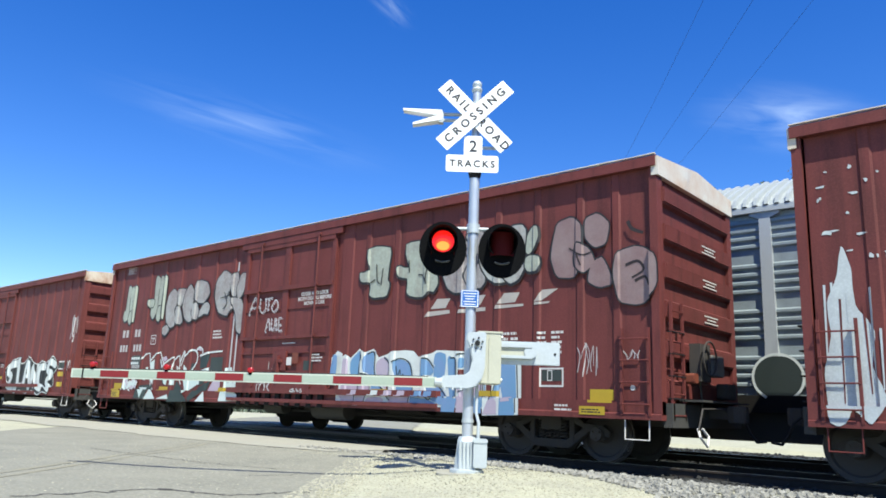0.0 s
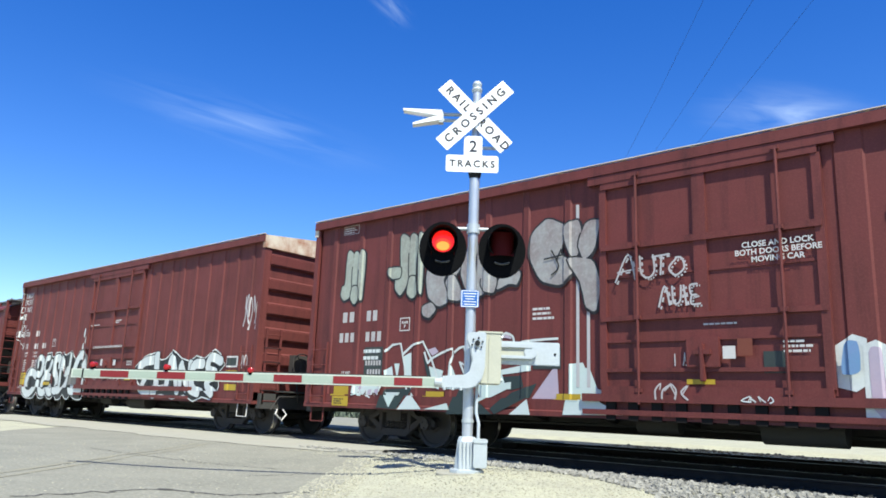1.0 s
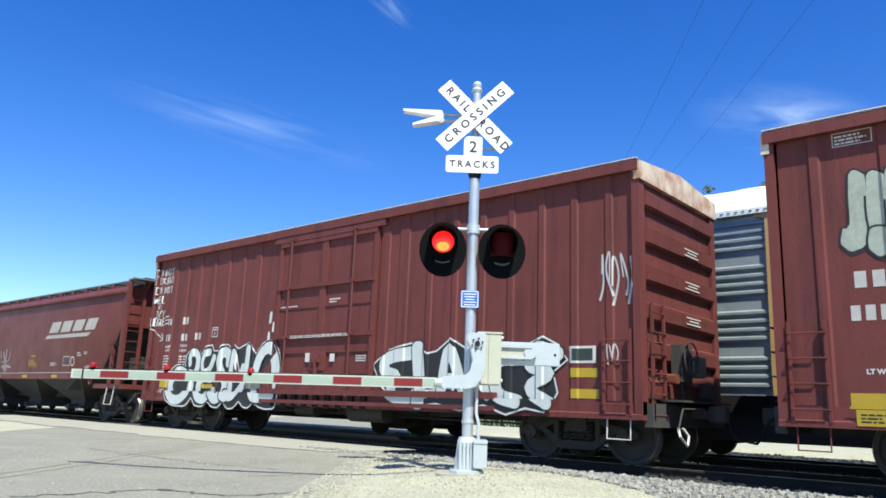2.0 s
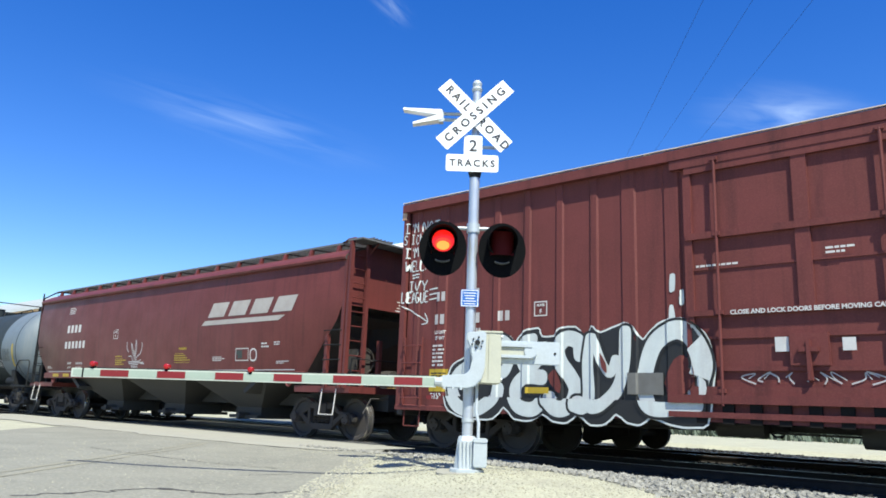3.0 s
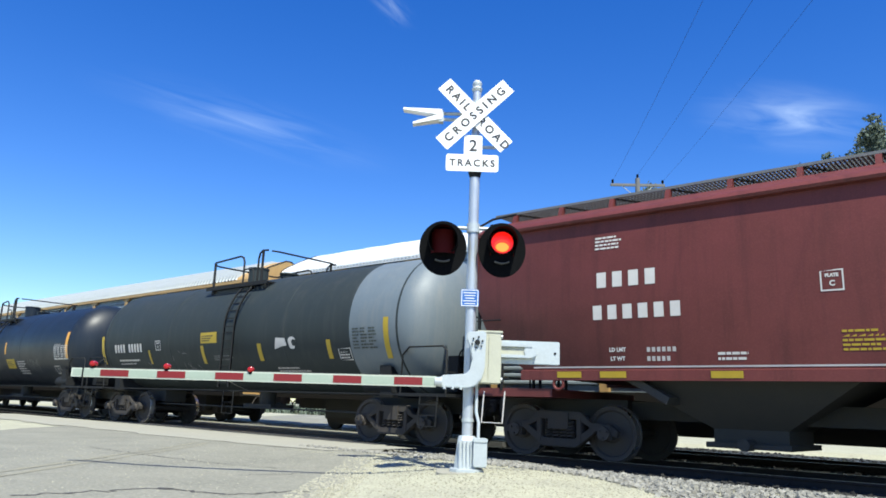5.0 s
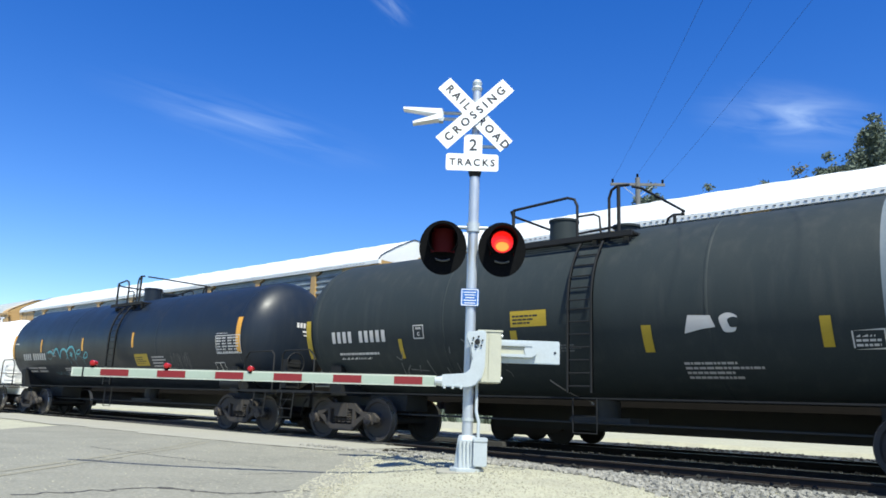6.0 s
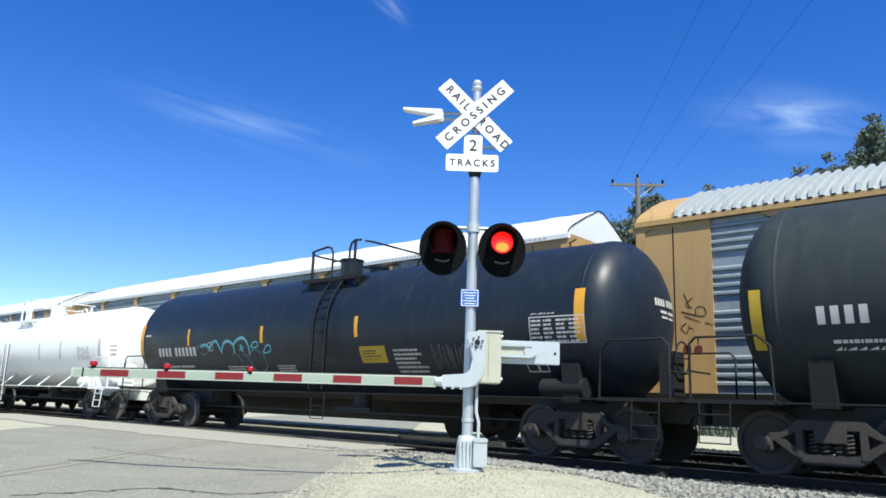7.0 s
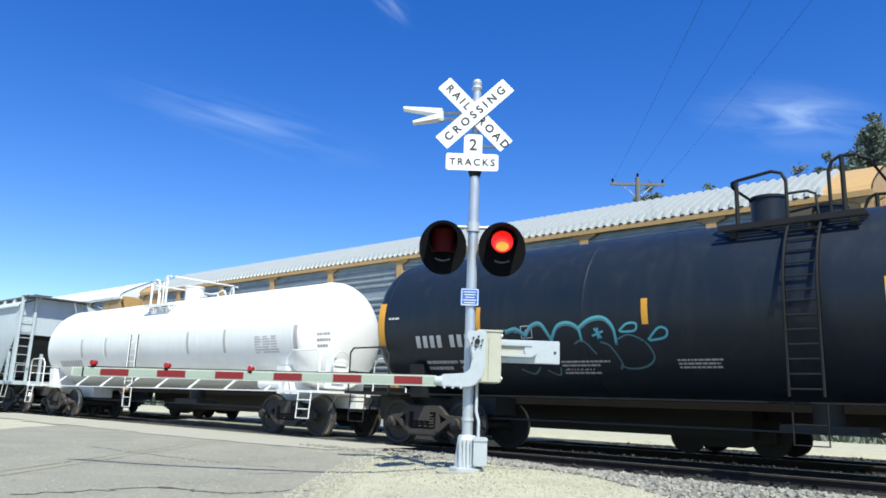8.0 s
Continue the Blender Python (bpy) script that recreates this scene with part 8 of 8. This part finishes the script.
    z0 = top - 0.3
    for y in (-1.15, 1.15):
        bm = bmesh.new()
        rod(bm, [(a0 + 0.10, y, z0), (a0 + 0.10, y, z0 + 0.72)], 0.034, 8)
        rod(bm, [(a0, y * 0.9, z0 + 0.68), (a0 + 0.03, y * 0.98, z0 + 0.72), (a0 + 0.12, y, z0 + 0.74), (a1 - 0.20, y, z0 + 0.80), (a1 - 0.06, y, z0 + 0.75), (a1, y, z0 + 0.62), (a1, y, z0)], 0.026, 8)
        part("walkway_rail", bm, rail_mat, car, smooth=60)
        bm = bmesh.new()
        rod(bm, [(b0, y, z0), (b0, y, z0 + 0.66), (b0 + 0.05, y, z0 + 0.80), (b0 + 0.16, y, z0 + 0.86), (b1, y, z0 + 0.84)], 0.026, 8)
        rod(bm, [(b0 + 0.18, y, z0), (b0 + 0.18, y, z0 + 0.85)], 0.034, 8)
        part("walkway_rail", bm, rail_mat, car, smooth=60)
        bm = bmesh.new()
        rod(bm, [(a1, y, z0 + 0.42), (b0 - 0.30, y, z0 + 0.42), (b0 - 0.19, y, z0 + 0.36), (b0 - 0.16, y, z0)], 0.02, 6)
        part("middle_rail", bm, rail_mat, car, smooth=60)
    for x, z in ((a0, z0 + 0.68), (b1, z0 + 0.84)):
        bm = bmesh.new()
        rod(bm, [(x, -1.04, z), (x + (0.10 if x > 0 else 0.0), -0.9, z - 0.01), (x + (0.10 if x > a1 else 0.0), 0.9, z - 0.01), (x, 1.04, z)], 0.024, 6)
        part("end_rail", bm, rail_mat, car)
    # ladder follows the shell
    arc = [radians(-48 - k * 3.6) for k in range(10 if side_rails else 0, 27)]
    lad = None
    on_shell = lambda a: ((radius + 0.14) * math.sin(a), zc + (radius + 0.14) * math.cos(a)) if a > -radians(92) else (-(radius + 0.14), zc - (radius + 0.14) * (-a - radians(92)))
    for x in (rung_x - 0.22, rung_x + 0.22):
        bm = bmesh.new()
        for dx in (-0.022, 0.022):
            loft(bm, [[(x + dx, y + e, z + f) for e, f in ((-0.004, 0.0), (0.03, 0.012), (0.03, 0.02), (-0.004, 0.008))] for y, z in map(on_shell, arc)])
        rod(bm, [(x, *on_shell(a)) for a in arc], 0.022, 6)
        lad = part("ladder", bm, rail_mat, car) if lad is None else part("ladder_rail", bm, rail_mat, lad).parent
    for a in arc[1::2]:
        bm = bmesh.new()
        rod(bm, [(rung_x - 0.22, *on_shell(a)), (rung_x + 0.22, *on_shell(a))], 0.014, 5)
        part("rung", bm, rail_mat, lad)
    for z in (0.72, 0.45):
        bm = bmesh.new()
        rod(bm, [(rung_x - 0.22, -1.5, 1.0), (rung_x - 0.22, -1.5, z), (rung_x + 0.22, -1.5, z), (rung_x + 0.22, -1.5, 1.0)], 0.014, 5)
        part("sill_step", bm, rail_mat, car)
    couplers(car, half + 0.75)
    return car, Side(car, centre, -radius, curve=lambda z: -math.sqrt(max(0.0004, (radius + 0.003) ** 2 - (z - zc) ** 2)))


car_e, side = tank_car(-67.5, 7.18, 1.53, 2.53, TANK_K, "dull black tank car with one end in grey primer", IRON, -67.35, 5.85, (-68.80, -67.31, -66.68, -66.30, -68.29, -66.97), -62.60, TANK_G)
side.marks(4, -73.31, -72.62, 2.06, 2.30, STENCIL, fill=0.6), side.marks(5, -72.45, -71.60, 2.06, 2.30, STENCIL, fill=0.6)
side.lines(-73.15, -71.75, 1.72, 1.9, 2, seed=71), side.framed(-70.86, -70.58, 2.09, 2.36, 0.02), side.text("PLATE", -70.72, 2.29, 0.05), side.text("C", -70.72, 2.18, 0.09)
side.block("yellow_sign", -68.47, -67.71, 2.22, 2.50, LABEL_Y, 2, "yellow caution sign"), side.lines(-68.42, -67.78, 2.27, 2.45, 3, P_BLACK, 3, seed=72)
for x0, x1, z0, z1 in ((-68.50, -68.36, 1.70, 2.16), (-74.18, -74.02, 1.74, 2.58), (-71.3, -71.2, 1.72, 2.1), (-65.97, -65.81, 1.74, 2.15), (-63.38, -63.24, 1.76, 2.17), (-61.55, -61.40, 1.74, 2.58)):
    side.block("orange_stripe", x0, x1, z0, z1, LABEL_Y, 2, "yellow conspicuity stripe")
side.put("torn_label", [[(-65.28, 2.0), (-65.2, 2.27), (-64.86, 2.25), (-64.80, 2.08), (-65.0, 2.06)]], STENCIL, 2, "torn white label"), side.put("torn_label", [bubble(-64.6, 2.14, 0.26, 0.28)], STENCIL, 2)
side.put("label_hole", [bubble(-64.53, 2.14, 0.16, 0.15)], TANK_K, 3)
side.lines(-65.4, -64.1, 1.35, 1.62, 4, P_TAG, seed=73), side.framed(-63.02, -62.62, 1.72, 1.98, 0.02), side.lines(-62.98, -62.66, 1.76, 1.94, 3, seed=74)
side.lines(-62.5, -61.75, 1.95, 2.42, 7, LABEL_DK, seed=75, cols=3)
for scribble in ([[(-71.45, 1.76), (-71.33, 1.70), (-71.25, 1.86)], [(-71.51, 1.38), (-71.41, 1.40), (-71.37, 1.64)], [(-71.15, 1.59), (-71.30, 1.46), (-71.23, 1.38), (-71.04, 1.39)], [(-71.18, 1.51), (-70.70, 1.48)]],
                 [[(-70.89, 1.59), (-70.96, 1.46)], [(-70.65, 1.68), (-70.57, 1.25), (-70.83, 1.33)], [(-70.20, 1.54), (-70.16, 1.37), (-70.04, 1.23), (-70.02, 1.37)], [(-69.90, 1.62), (-69.88, 1.29)]],
                 [[(-69.98, 1.92), (-70.00, 1.79)], [(-69.50, 1.74), (-69.48, 1.49)], [(-69.54, 1.49), (-69.53, 1.32)], [(-69.33, 1.72), (-69.20, 1.61), (-69.01, 1.57)]],
                 [[(-69.21, 1.73), (-69.21, 1.41)], [(-69.65, 2.05), (-69.57, 2.00)], [(-69.46, 1.97), (-69.38, 1.99), (-69.25, 1.97)], [(-68.85, 1.68), (-68.73, 1.57)]],
                 [[(-68.82, 1.49), (-68.74, 1.45), (-68.73, 1.37)]]):
    side.put("tag", sum([ribbon(p, 0.024, 0.016, 4) for p in scribble], []), P_WORN, 4, "worn grey scrawl on the tank")
side.put("scratch", ribbon([(-67.99, 1.32), (-67.80, 1.12), (-67.63, 0.92)], 0.03), P_TAG, 3, "pale scratch"), side.lines(-67.95, -67.05, 1.78, 1.92, 3, P_WORN, seed=78, cols=2)

car_f, side = tank_car(-84.1, 8.2, 1.45, 2.46, TANK_B, "glossy blue-black tank car with cyan graffiti", IRON, -83.7, 6.82, (-84.60, -83.78, -83.20, -82.83, -84.38, -83.56), ends=(0.2, 0.3))
side.marks(4, -90.85, -90.12, 1.91, 2.14, STENCIL, fill=0.6), side.marks(6, -89.98, -88.85, 1.91, 2.14, STENCIL, fill=0.6)
side.lines(-90.7, -89.0, 1.50, 1.72, 2, P_TAG, seed=81, cols=2), side.lines(-91.6, -91.1, 2.5, 2.58, 1, seed=82)
side.framed(-88.3, -88.06, 2.02, 2.24, 0.015), side.text("C", -88.18, 2.13, 0.10)
for x0, x1, z0, z1 in ((-85.97, -85.86, 2.17, 2.58), (-77.10, -76.90, 1.96, 2.85), (-89.30, -89.20, 2.18, 2.63), (-91.9, -91.72, 1.96, 2.85), (-82.57, -82.46, 2.2, 2.65)):
    side.block("orange_stripe", x0, x1, z0, z1, ORANGE, 2, "orange conspicuity stripe")
side.block("yellow_sign", -82.46, -81.68, 1.66, 2.0, LABEL_Y, 2, "yellow caution sign"), side.lines(-82.4, -81.75, 1.72, 1.94, 4, P_BLACK, 3, seed=83)
side.framed(-78.02, -76.90, 1.93, 2.40, 0.02), side.lines(-77.98, -76.95, 1.95, 2.38, 6, seed=84, cols=4), side.lines(-78.0, -77.2, 2.44, 2.5, 1, seed=85)
side.framed(-78.24, -77.80, 1.46, 1.72, 0.02), side.framed(-78.02, -77.98, 1.48, 1.70, 0.015)
side.lines(-81.46, -80.5, 1.46, 1.96, 6, P_TAG, seed=86), side.lines(-85.5, -84.4, 1.50, 1.66, 3, P_TAG, seed=87), side.lines(-87.6, -86.6, 1.42, 1.66, 4, P_TAG, seed=88)
arches = [[(-88.64, 2.15), (-88.41, 2.20), (-88.19, 2.07)], [(-88.21, 2.07), (-88.07, 2.24), (-87.86, 2.26), (-87.67, 1.97)], [(-87.69, 1.97), (-87.54, 2.21), (-87.32, 2.26), (-87.13, 2.16), (-87.09, 1.96)], [(-87.14, 2.15), (-86.90, 2.30), (-86.64, 2.31), (-86.48, 2.14), (-86.46, 1.90)]]
drops = [[(-86.38, 2.08), (-86.24, 2.19), (-86.08, 2.19), (-86.11, 2.08), (-86.36, 2.07)], [(-85.90, 1.93), (-85.70, 2.11), (-85.57, 2.07), (-85.62, 1.96), (-85.88, 1.92)], [(-86.88, 2.02), (-86.67, 2.09)], [(-86.83, 2.14), (-86.71, 1.98)], [(-86.77, 2.15), (-86.77, 1.97)]]
loops = [[(-88.92, 1.86), (-88.84, 2.08), (-88.62, 2.18), (-88.38, 2.12)], [(-88.70, 1.98), (-88.55, 1.93), (-88.40, 1.97)], [(-86.46, 1.94), (-86.22, 2.02), (-85.95, 1.89), (-85.86, 1.67), (-86.04, 1.53), (-86.33, 1.50), (-86.49, 1.55)], [(-86.75, 1.92), (-86.58, 1.85), (-86.45, 1.59), (-86.51, 1.49)], [(-87.24, 1.90), (-87.07, 1.95), (-86.86, 1.73)], [(-88.48, 1.50), (-88.24, 1.42), (-88.06, 1.53)], [(-87.94, 1.48), (-87.73, 1.40), (-87.64, 1.53)]]
ob = side.put("graffiti", sum([ribbon(p, 0.045, 0.045, 6) for p in arches], []) + sum([ribbon(p, 0.035, 0.035, 6) for p in drops], []), P_CYAN, 4, "cyan looping graffiti outline")
side.put("graffiti", sum([ribbon([(x, z - 0.035) for x, z in p], 0.05, 0.05, 6) for p in arches], []), P_CYAN_D, 3, "", ob)
side.put("graffiti_line", sum([ribbon(p, 0.028, 0.028, 6) for p in loops], []), P_CYAN_D, 3.5, "thin worn blue-grey outline", ob)
tag(side, -80.4, -79.4, 1.50, 2.0, 89, P_WORN, 0.012, 14)
def head_print(car, x1, radius, zc, bars):
    """Stencilled bars that follow the dished head."""
    for y0, y1, z0, z1 in bars:
        bm = bmesh.new()
        rows = []
        for k in range(5):
            y = y0 + (y1 - y0) * k / 4
            rows.append([(x1 - 0.52 * radius * (1 - math.sqrt(1 - (y * y + (z - zc) ** 2) / radius ** 2)) + 0.012, y, z) for z in (z0, z1)])
        loft(bm, rows, closed=False)
        part("stencil_bar", bm, STENCIL, car)


head_print(car_f, 7.9, 1.45, 2.46, [(-0.22 + 0.10 * k, -0.15 + 0.10 * k, 2.67, 2.80) for k in range(4)] + [(0.24 + 0.09 * k, 0.30 + 0.09 * k, 2.68, 2.81) for k in range(5)] + [(-0.04, 0.24, 2.55, 2.60), (0.30, 0.62, 2.55, 2.60), (0.0, 0.26, 2.46, 2.50), (0.32, 0.58, 2.46, 2.50)])

car_g, side = tank_car(-101.85, 7.65, 1.36, 2.40, WHITE, "clean white tank car with white railings", WHITE, -101.0, 6.55, (-102.35, -101.80, -101.55, -101.15, -101.75, -102.33), side_rails=True)
for x, w in ((-106.2, 0.1), (-104.5, 0.1), (-99.6, 0.1), (-94.86, 0.14), (-97.8, 0.1)):
    side.block("grey_stripe", x, x + w, 1.95, 2.55, P_TAG, 2, "dull grey stripe")
side.lines(-96.4, -95.4, 1.92, 2.36, 7, P_TAG, seed=91, cols=3), side.marks(9, -107.9, -106.2, 1.66, 1.86, P_TAG), side.lines(-94.0, -93.5, 2.0, 2.4, 3, P_TAG, seed=92)
car_h, side = hopper(-119.75, 16.45, GREYWHITE, "light grey covered hopper", False)


# ---- the far train: covered autoracks ----
def autorack(label, post_mat, roof_mat, ribbed):
    car = thing("autorack_car", label, "autorack", group="cars of the far train")
    h = 13.8
    # roof: a corrugated arch
    sec = [(-1.63, 5.05), (-1.56, 5.16), (-1.38, 5.29), (-0.80, 5.61), (-0.12, 5.93), (0.12, 5.93), (0.80, 5.61), (1.38, 5.29), (1.56, 5.16), (1.63, 5.05)]
    bm = bmesh.new()
    pitch, rise = (0.21, 0.085) if ribbed else (1.2, 0.012)
    rings = []
    n = int(2 * (h - 0.85) / pitch)
    pitch = 2 * (h - 0.85) / n
    for k in range(n):
        x = -h + 0.85 + pitch * k
        for u, up in ((0.0, 0), (0.34, 0), (0.46, 1), (0.80, 1), (0.92, 0)):
            q = rise * up
            rings.append([(x + u * pitch, y * (1 + q * 0.25), z + (q if z > 5.1 else 0.25 * q)) for y, z in sec])
    loft(bm, rings, closed=False)
    part("roof", bm, roof_mat, car, "corrugated roof" if ribbed else "smooth white roof")
    for s in (-1, 1):
        bm = bmesh.new()
        loft(bm, [[(s * x, y, z) for y, z in sec] for x in (h - 0.95, h - 0.02)])
        part("roof_end", bm, post_mat if ribbed else roof_mat, car)
        bm = bmesh.new()
        rod(bm, [(s * (h - 0.01), y * 1.005, z + 0.012) for y, z in sec], 0.014, 5)
        part("end_trim", bm, IRON, car)
    bm = bmesh.new()
    for s in (-1, 1):
        bx(bm, -h, h, s * 1.53, s * 1.645, 4.93, 5.045)
    part("top_rail", bm, post_mat if ribbed else roof_mat, car)
    bm = bmesh.new()
    for s in (-1, 1):
        bx(bm, -h, h, s * 1.50, s * 1.62, 0.92, 1.26)
    part("side_sill", bm, BROWN, car)
    bm = bmesh.new()
    bx(bm, -h + 2.5, h - 2.5, -1.35, 1.35, 0.37, 0.95)
    part("floor_well", bm, UNDER, car)
    bm = bmesh.new()
    bx(bm, -h, h, -0.4, 0.4, 0.6, 0.945)
    part("centre_sill", bm, UNDER, car)
    bm = bmesh.new()
    bx(bm, -h, h, -1.495, 1.495, 0.953, 1.0)
    part("deck", bm, UNDER, car)
    bays = 9
    w = 2 * h / bays
    # ridged screen panels
    def screen():
        bm = bmesh.new()
        prof, z = [(0.0, 1.26)], 1.40
        while z < 4.8:
            for _ in range(4):
                prof += [(0.0, z), (0.05, z + 0.035), (0.05, z + 0.085), (0.0, z + 0.12)]
                z += 0.172
            z += 0.24
        prof = [(a, b) for a, b in prof if b < 4.92] + [(0.0, 4.935)]
        loft(bm, [[(x, -1.50 - a, b) for a, b in prof] for x in (-w / 2 + 0.10, w / 2 - 0.10)], closed=False)
        return mesh_of("screen_panel", bm, GALV)
    for k in range(bays):
        for s in (-1, 1):
            o = part("screen_panel", cached("screen", screen), None, car)
            o.location = (-h + w * (k + 0.5), 0, 0)
            o.rotation_euler = (0, 0, 0 if s < 0 else math.pi)
    def post():
        bm = bmesh.new()
        extrude(bm, [(-0.11, 1.0), (0.11, 1.0), (0.13, 1.9), (0.12, 2.2), (0.11, 4.80), (0.30, 4.88), (0.30, 4.93), (-0.30, 4.93), (-0.30, 4.88), (-0.11, 4.80), (-0.12, 2.2), (-0.13, 1.9)], "y", -1.60, -1.50)
        return bm
    pm = mesh_of("side_post", post(), post_mat)
    for k in range(bays + 1):
        for s in (-1, 1):
            o = part("side_post", pm, None, car)
            o.location = (min(h - 0.12, max(-h + 0.12, -h + w * k)), 0, 0)
            o.rotation_euler = (0, 0, 0 if s < 0 else math.pi)
    for x in (-h + 0.97, h - 0.97):
        bm = bmesh.new()
        bx(bm, x - 0.73, x + 0.73, -1.57, -1.51, 1.2, 4.93)
        part("end_bay_panel", bm, post_mat, car, "painted end bay panel")
        bm = bmesh.new()
        bx(bm, x - 0.115, x - 0.085, -1.5725, -1.56, 1.3, 4.86)
        part("panel_seam", bm, BROWN, car)
    for s in (-1, 1):
        bm = bmesh.new()
        bx(bm, s * (h - 0.10), s * (h - 0.02), -1.5, 1.5, 0.98, 5.06)
        for y in (-0.76, 0.0, 0.76):
            bx(bm, s * (h - 0.02), s * (h + 0.03), y - 0.04, y + 0.04, 1.0, 5.0)
        part("end_door", bm, post_mat, car)
    def far_truck():
        bm = bmesh.new()
        for x in (-0.86, 0.86):
            for y in (-0.755, 0.755):
                cyl(bm, (x, y - 0.06, 0.38), (x, y + 0.06, 0.38), 0.38, 24)
            cyl(bm, (x, -1.0, 0.38), (x, 1.0, 0.38), 0.07, 8)
        for y in (-0.98, 0.98):
            extrude(bm, [(-1.05, 0.32), (-0.4, 0.18), (0.4, 0.18), (1.05, 0.32), (1.05, 0.48), (0.4, 0.62), (-0.4, 0.62), (-1.05, 0.48)], "y", y - 0.06, y + 0.06)
        bx(bm, -0.2, 0.2, -1.0, 1.0, 0.4, 0.62)
        return mesh_of("truck", bm, TRUCK)
    for x in (-h + 3.2, h - 3.2):
        part("truck", cached("far_truck", far_truck), None, car, "low two-axle truck").location = (x, 0, 0)
    couplers(car, h + 0.3)
    if not ribbed:
        for s in (-1, 1):
            bm = bmesh.new()
            for k in range(180):
                x = -h + 0.6 + k * 0.147
                bx(bm, x, x + 0.06, s * 1.648, s * 1.658, 4.985, 5.000)
            tagged(part("rivet_row", bm, UNDER, car, "dark rivets along the eave"), kind="stuff")
    return car


LINK = 29.35
yellow_ribbed = autorack("yellow autorack with a corrugated galvanised roof", YELLOW, GALV_ROOF, True)
yellow_smooth = autorack("yellow autorack with a smooth white roof", YELLOW, WHITE_ROOF, False)
grey_ribbed = autorack("grey autorack with galvanised panels and corrugated roof", GREYPOST, GALV_ROOF, True)
lower = Side(grey_ribbed, 0.0, -1.602)
for x, r in ((4.70, 0.47), (5.72, 0.50), (6.8, 0.45)):
    lower.put("graffiti", ribbon([(x + r * math.cos(a), 1.60 + 0.95 * r * math.sin(a)) for a in (radians(-80 + 32 * k) for k in range(11))], 0.05), P_WHITE, 12, "white looping outline on the lower panels")
lower.put("graffiti", [bubble(4.70, 1.60, 0.86, 0.82, wob=0)], LABEL_DK, 10, "black filled loop")
kinds = {0: grey_ribbed, 6: yellow_ribbed, 4: yellow_smooth}
for k, src in enumerate((None, yellow_ribbed, yellow_smooth, yellow_ribbed, None, yellow_smooth, None, yellow_ribbed)):
    x = -25.45 + LINK * (k + 1) - 14.08 + (0.92, 0.45, 0.2, 0, 0, 0, 0, 0)[k]   # slack run in at the head of the train
    car = kinds[k] if src is None else copy_thing(src, pose(x, BACK_Y, 0))
    back_train.append((car, x))
wall = Side(yellow_ribbed, 0.0, -1.572)
marks = [[(-12.72, 3.36), (-12.66, 3.20), (-12.59, 3.04)], [(-12.53, 3.26), (-12.69, 3.11), (-12.54, 3.04)], [(-12.79, 2.97), (-12.3, 2.85), (-12.29, 3.03), (-12.46, 3.04), (-12.47, 2.88)], [(-12.71, 2.87), (-12.38, 2.73)], [(-12.68, 2.72), (-12.8, 2.63), (-12.68, 2.51), (-12.62, 2.68)], [(-12.62, 2.62), (-12.53, 2.59)], [(-12.28, 2.71), (-12.12, 2.67)], [(-12.44, 2.42), (-12.44, 2.26)]]
wall.put("tag", sum([ribbon(q, 0.022, 0.014, 3) for q in marks], []), BROWN, 3, "small dark brown scrawl")
wall.put("paint_patch", [bubble(-12.68, 2.17, 0.18, 0.18, seed=4), bubble(-12.44, 2.16, 0.18, 0.17, seed=5)], RED, 2, "small faded red blots")


# ---- what moves ----
def motions():
    run = [(0, 0.18), (0.5, 5.0), (1, 10.22), (1.5, 15.09), (2.0, 20.26), (2.5, 25.35), (3, 30.39), (3.5, 35.25), (4, 40.54), (4.5, 45.34), (5, 50.55), (5.5, 55.65),
           (6, 60.70), (6.5, 65.53), (7, 70.6), (7.5, 75.5), (8, 80.69)]
    for car, x in front_train:
        walk(car, [(t, pose(x + s, TRACK_Y, 0)) for t, s in run])
    for car, x in back_train:
        walk(car, [(t, pose(x - 22.8 * t, BACK_Y, 0)) for t in (0, 2, 4, 6, 8)])
    for i, (shade, c) in enumerate(shutters):
        # the added shades uncover the two lamps in turn, a little over once a second
        rows, a = [(0.0, 0 if i else 180)], 0 if i else 180
        for t in (0.10, 0.60, 1.10, 1.50, 2.00, 2.50, 3.00, 3.433, 3.833, 4.40, 4.90, 5.367, 5.867, 6.30, 6.80, 7.30, 7.70):
            rows += [(t + k / FPS, a + 60 * k) for k in range(4)]
            a += 180
        rows.append((8.0, a))
        walk(shade, [(t, pose(c.x, c.y, c.z, 0, 0, b)) for t, b in rows if t <= 8.0])
    step = 0.06
    spin = 10.17 / 0.457
    turns = [(k * step, math.degrees(spin * k * step)) for k in range(int(8 / step) + 1)] + [(8.0, math.degrees(spin * 8))]
    for ws in wheelsets:
        walk(ws, [(t, pose(*ws.location, 0, b, 0)) for t, b in turns])


motions()
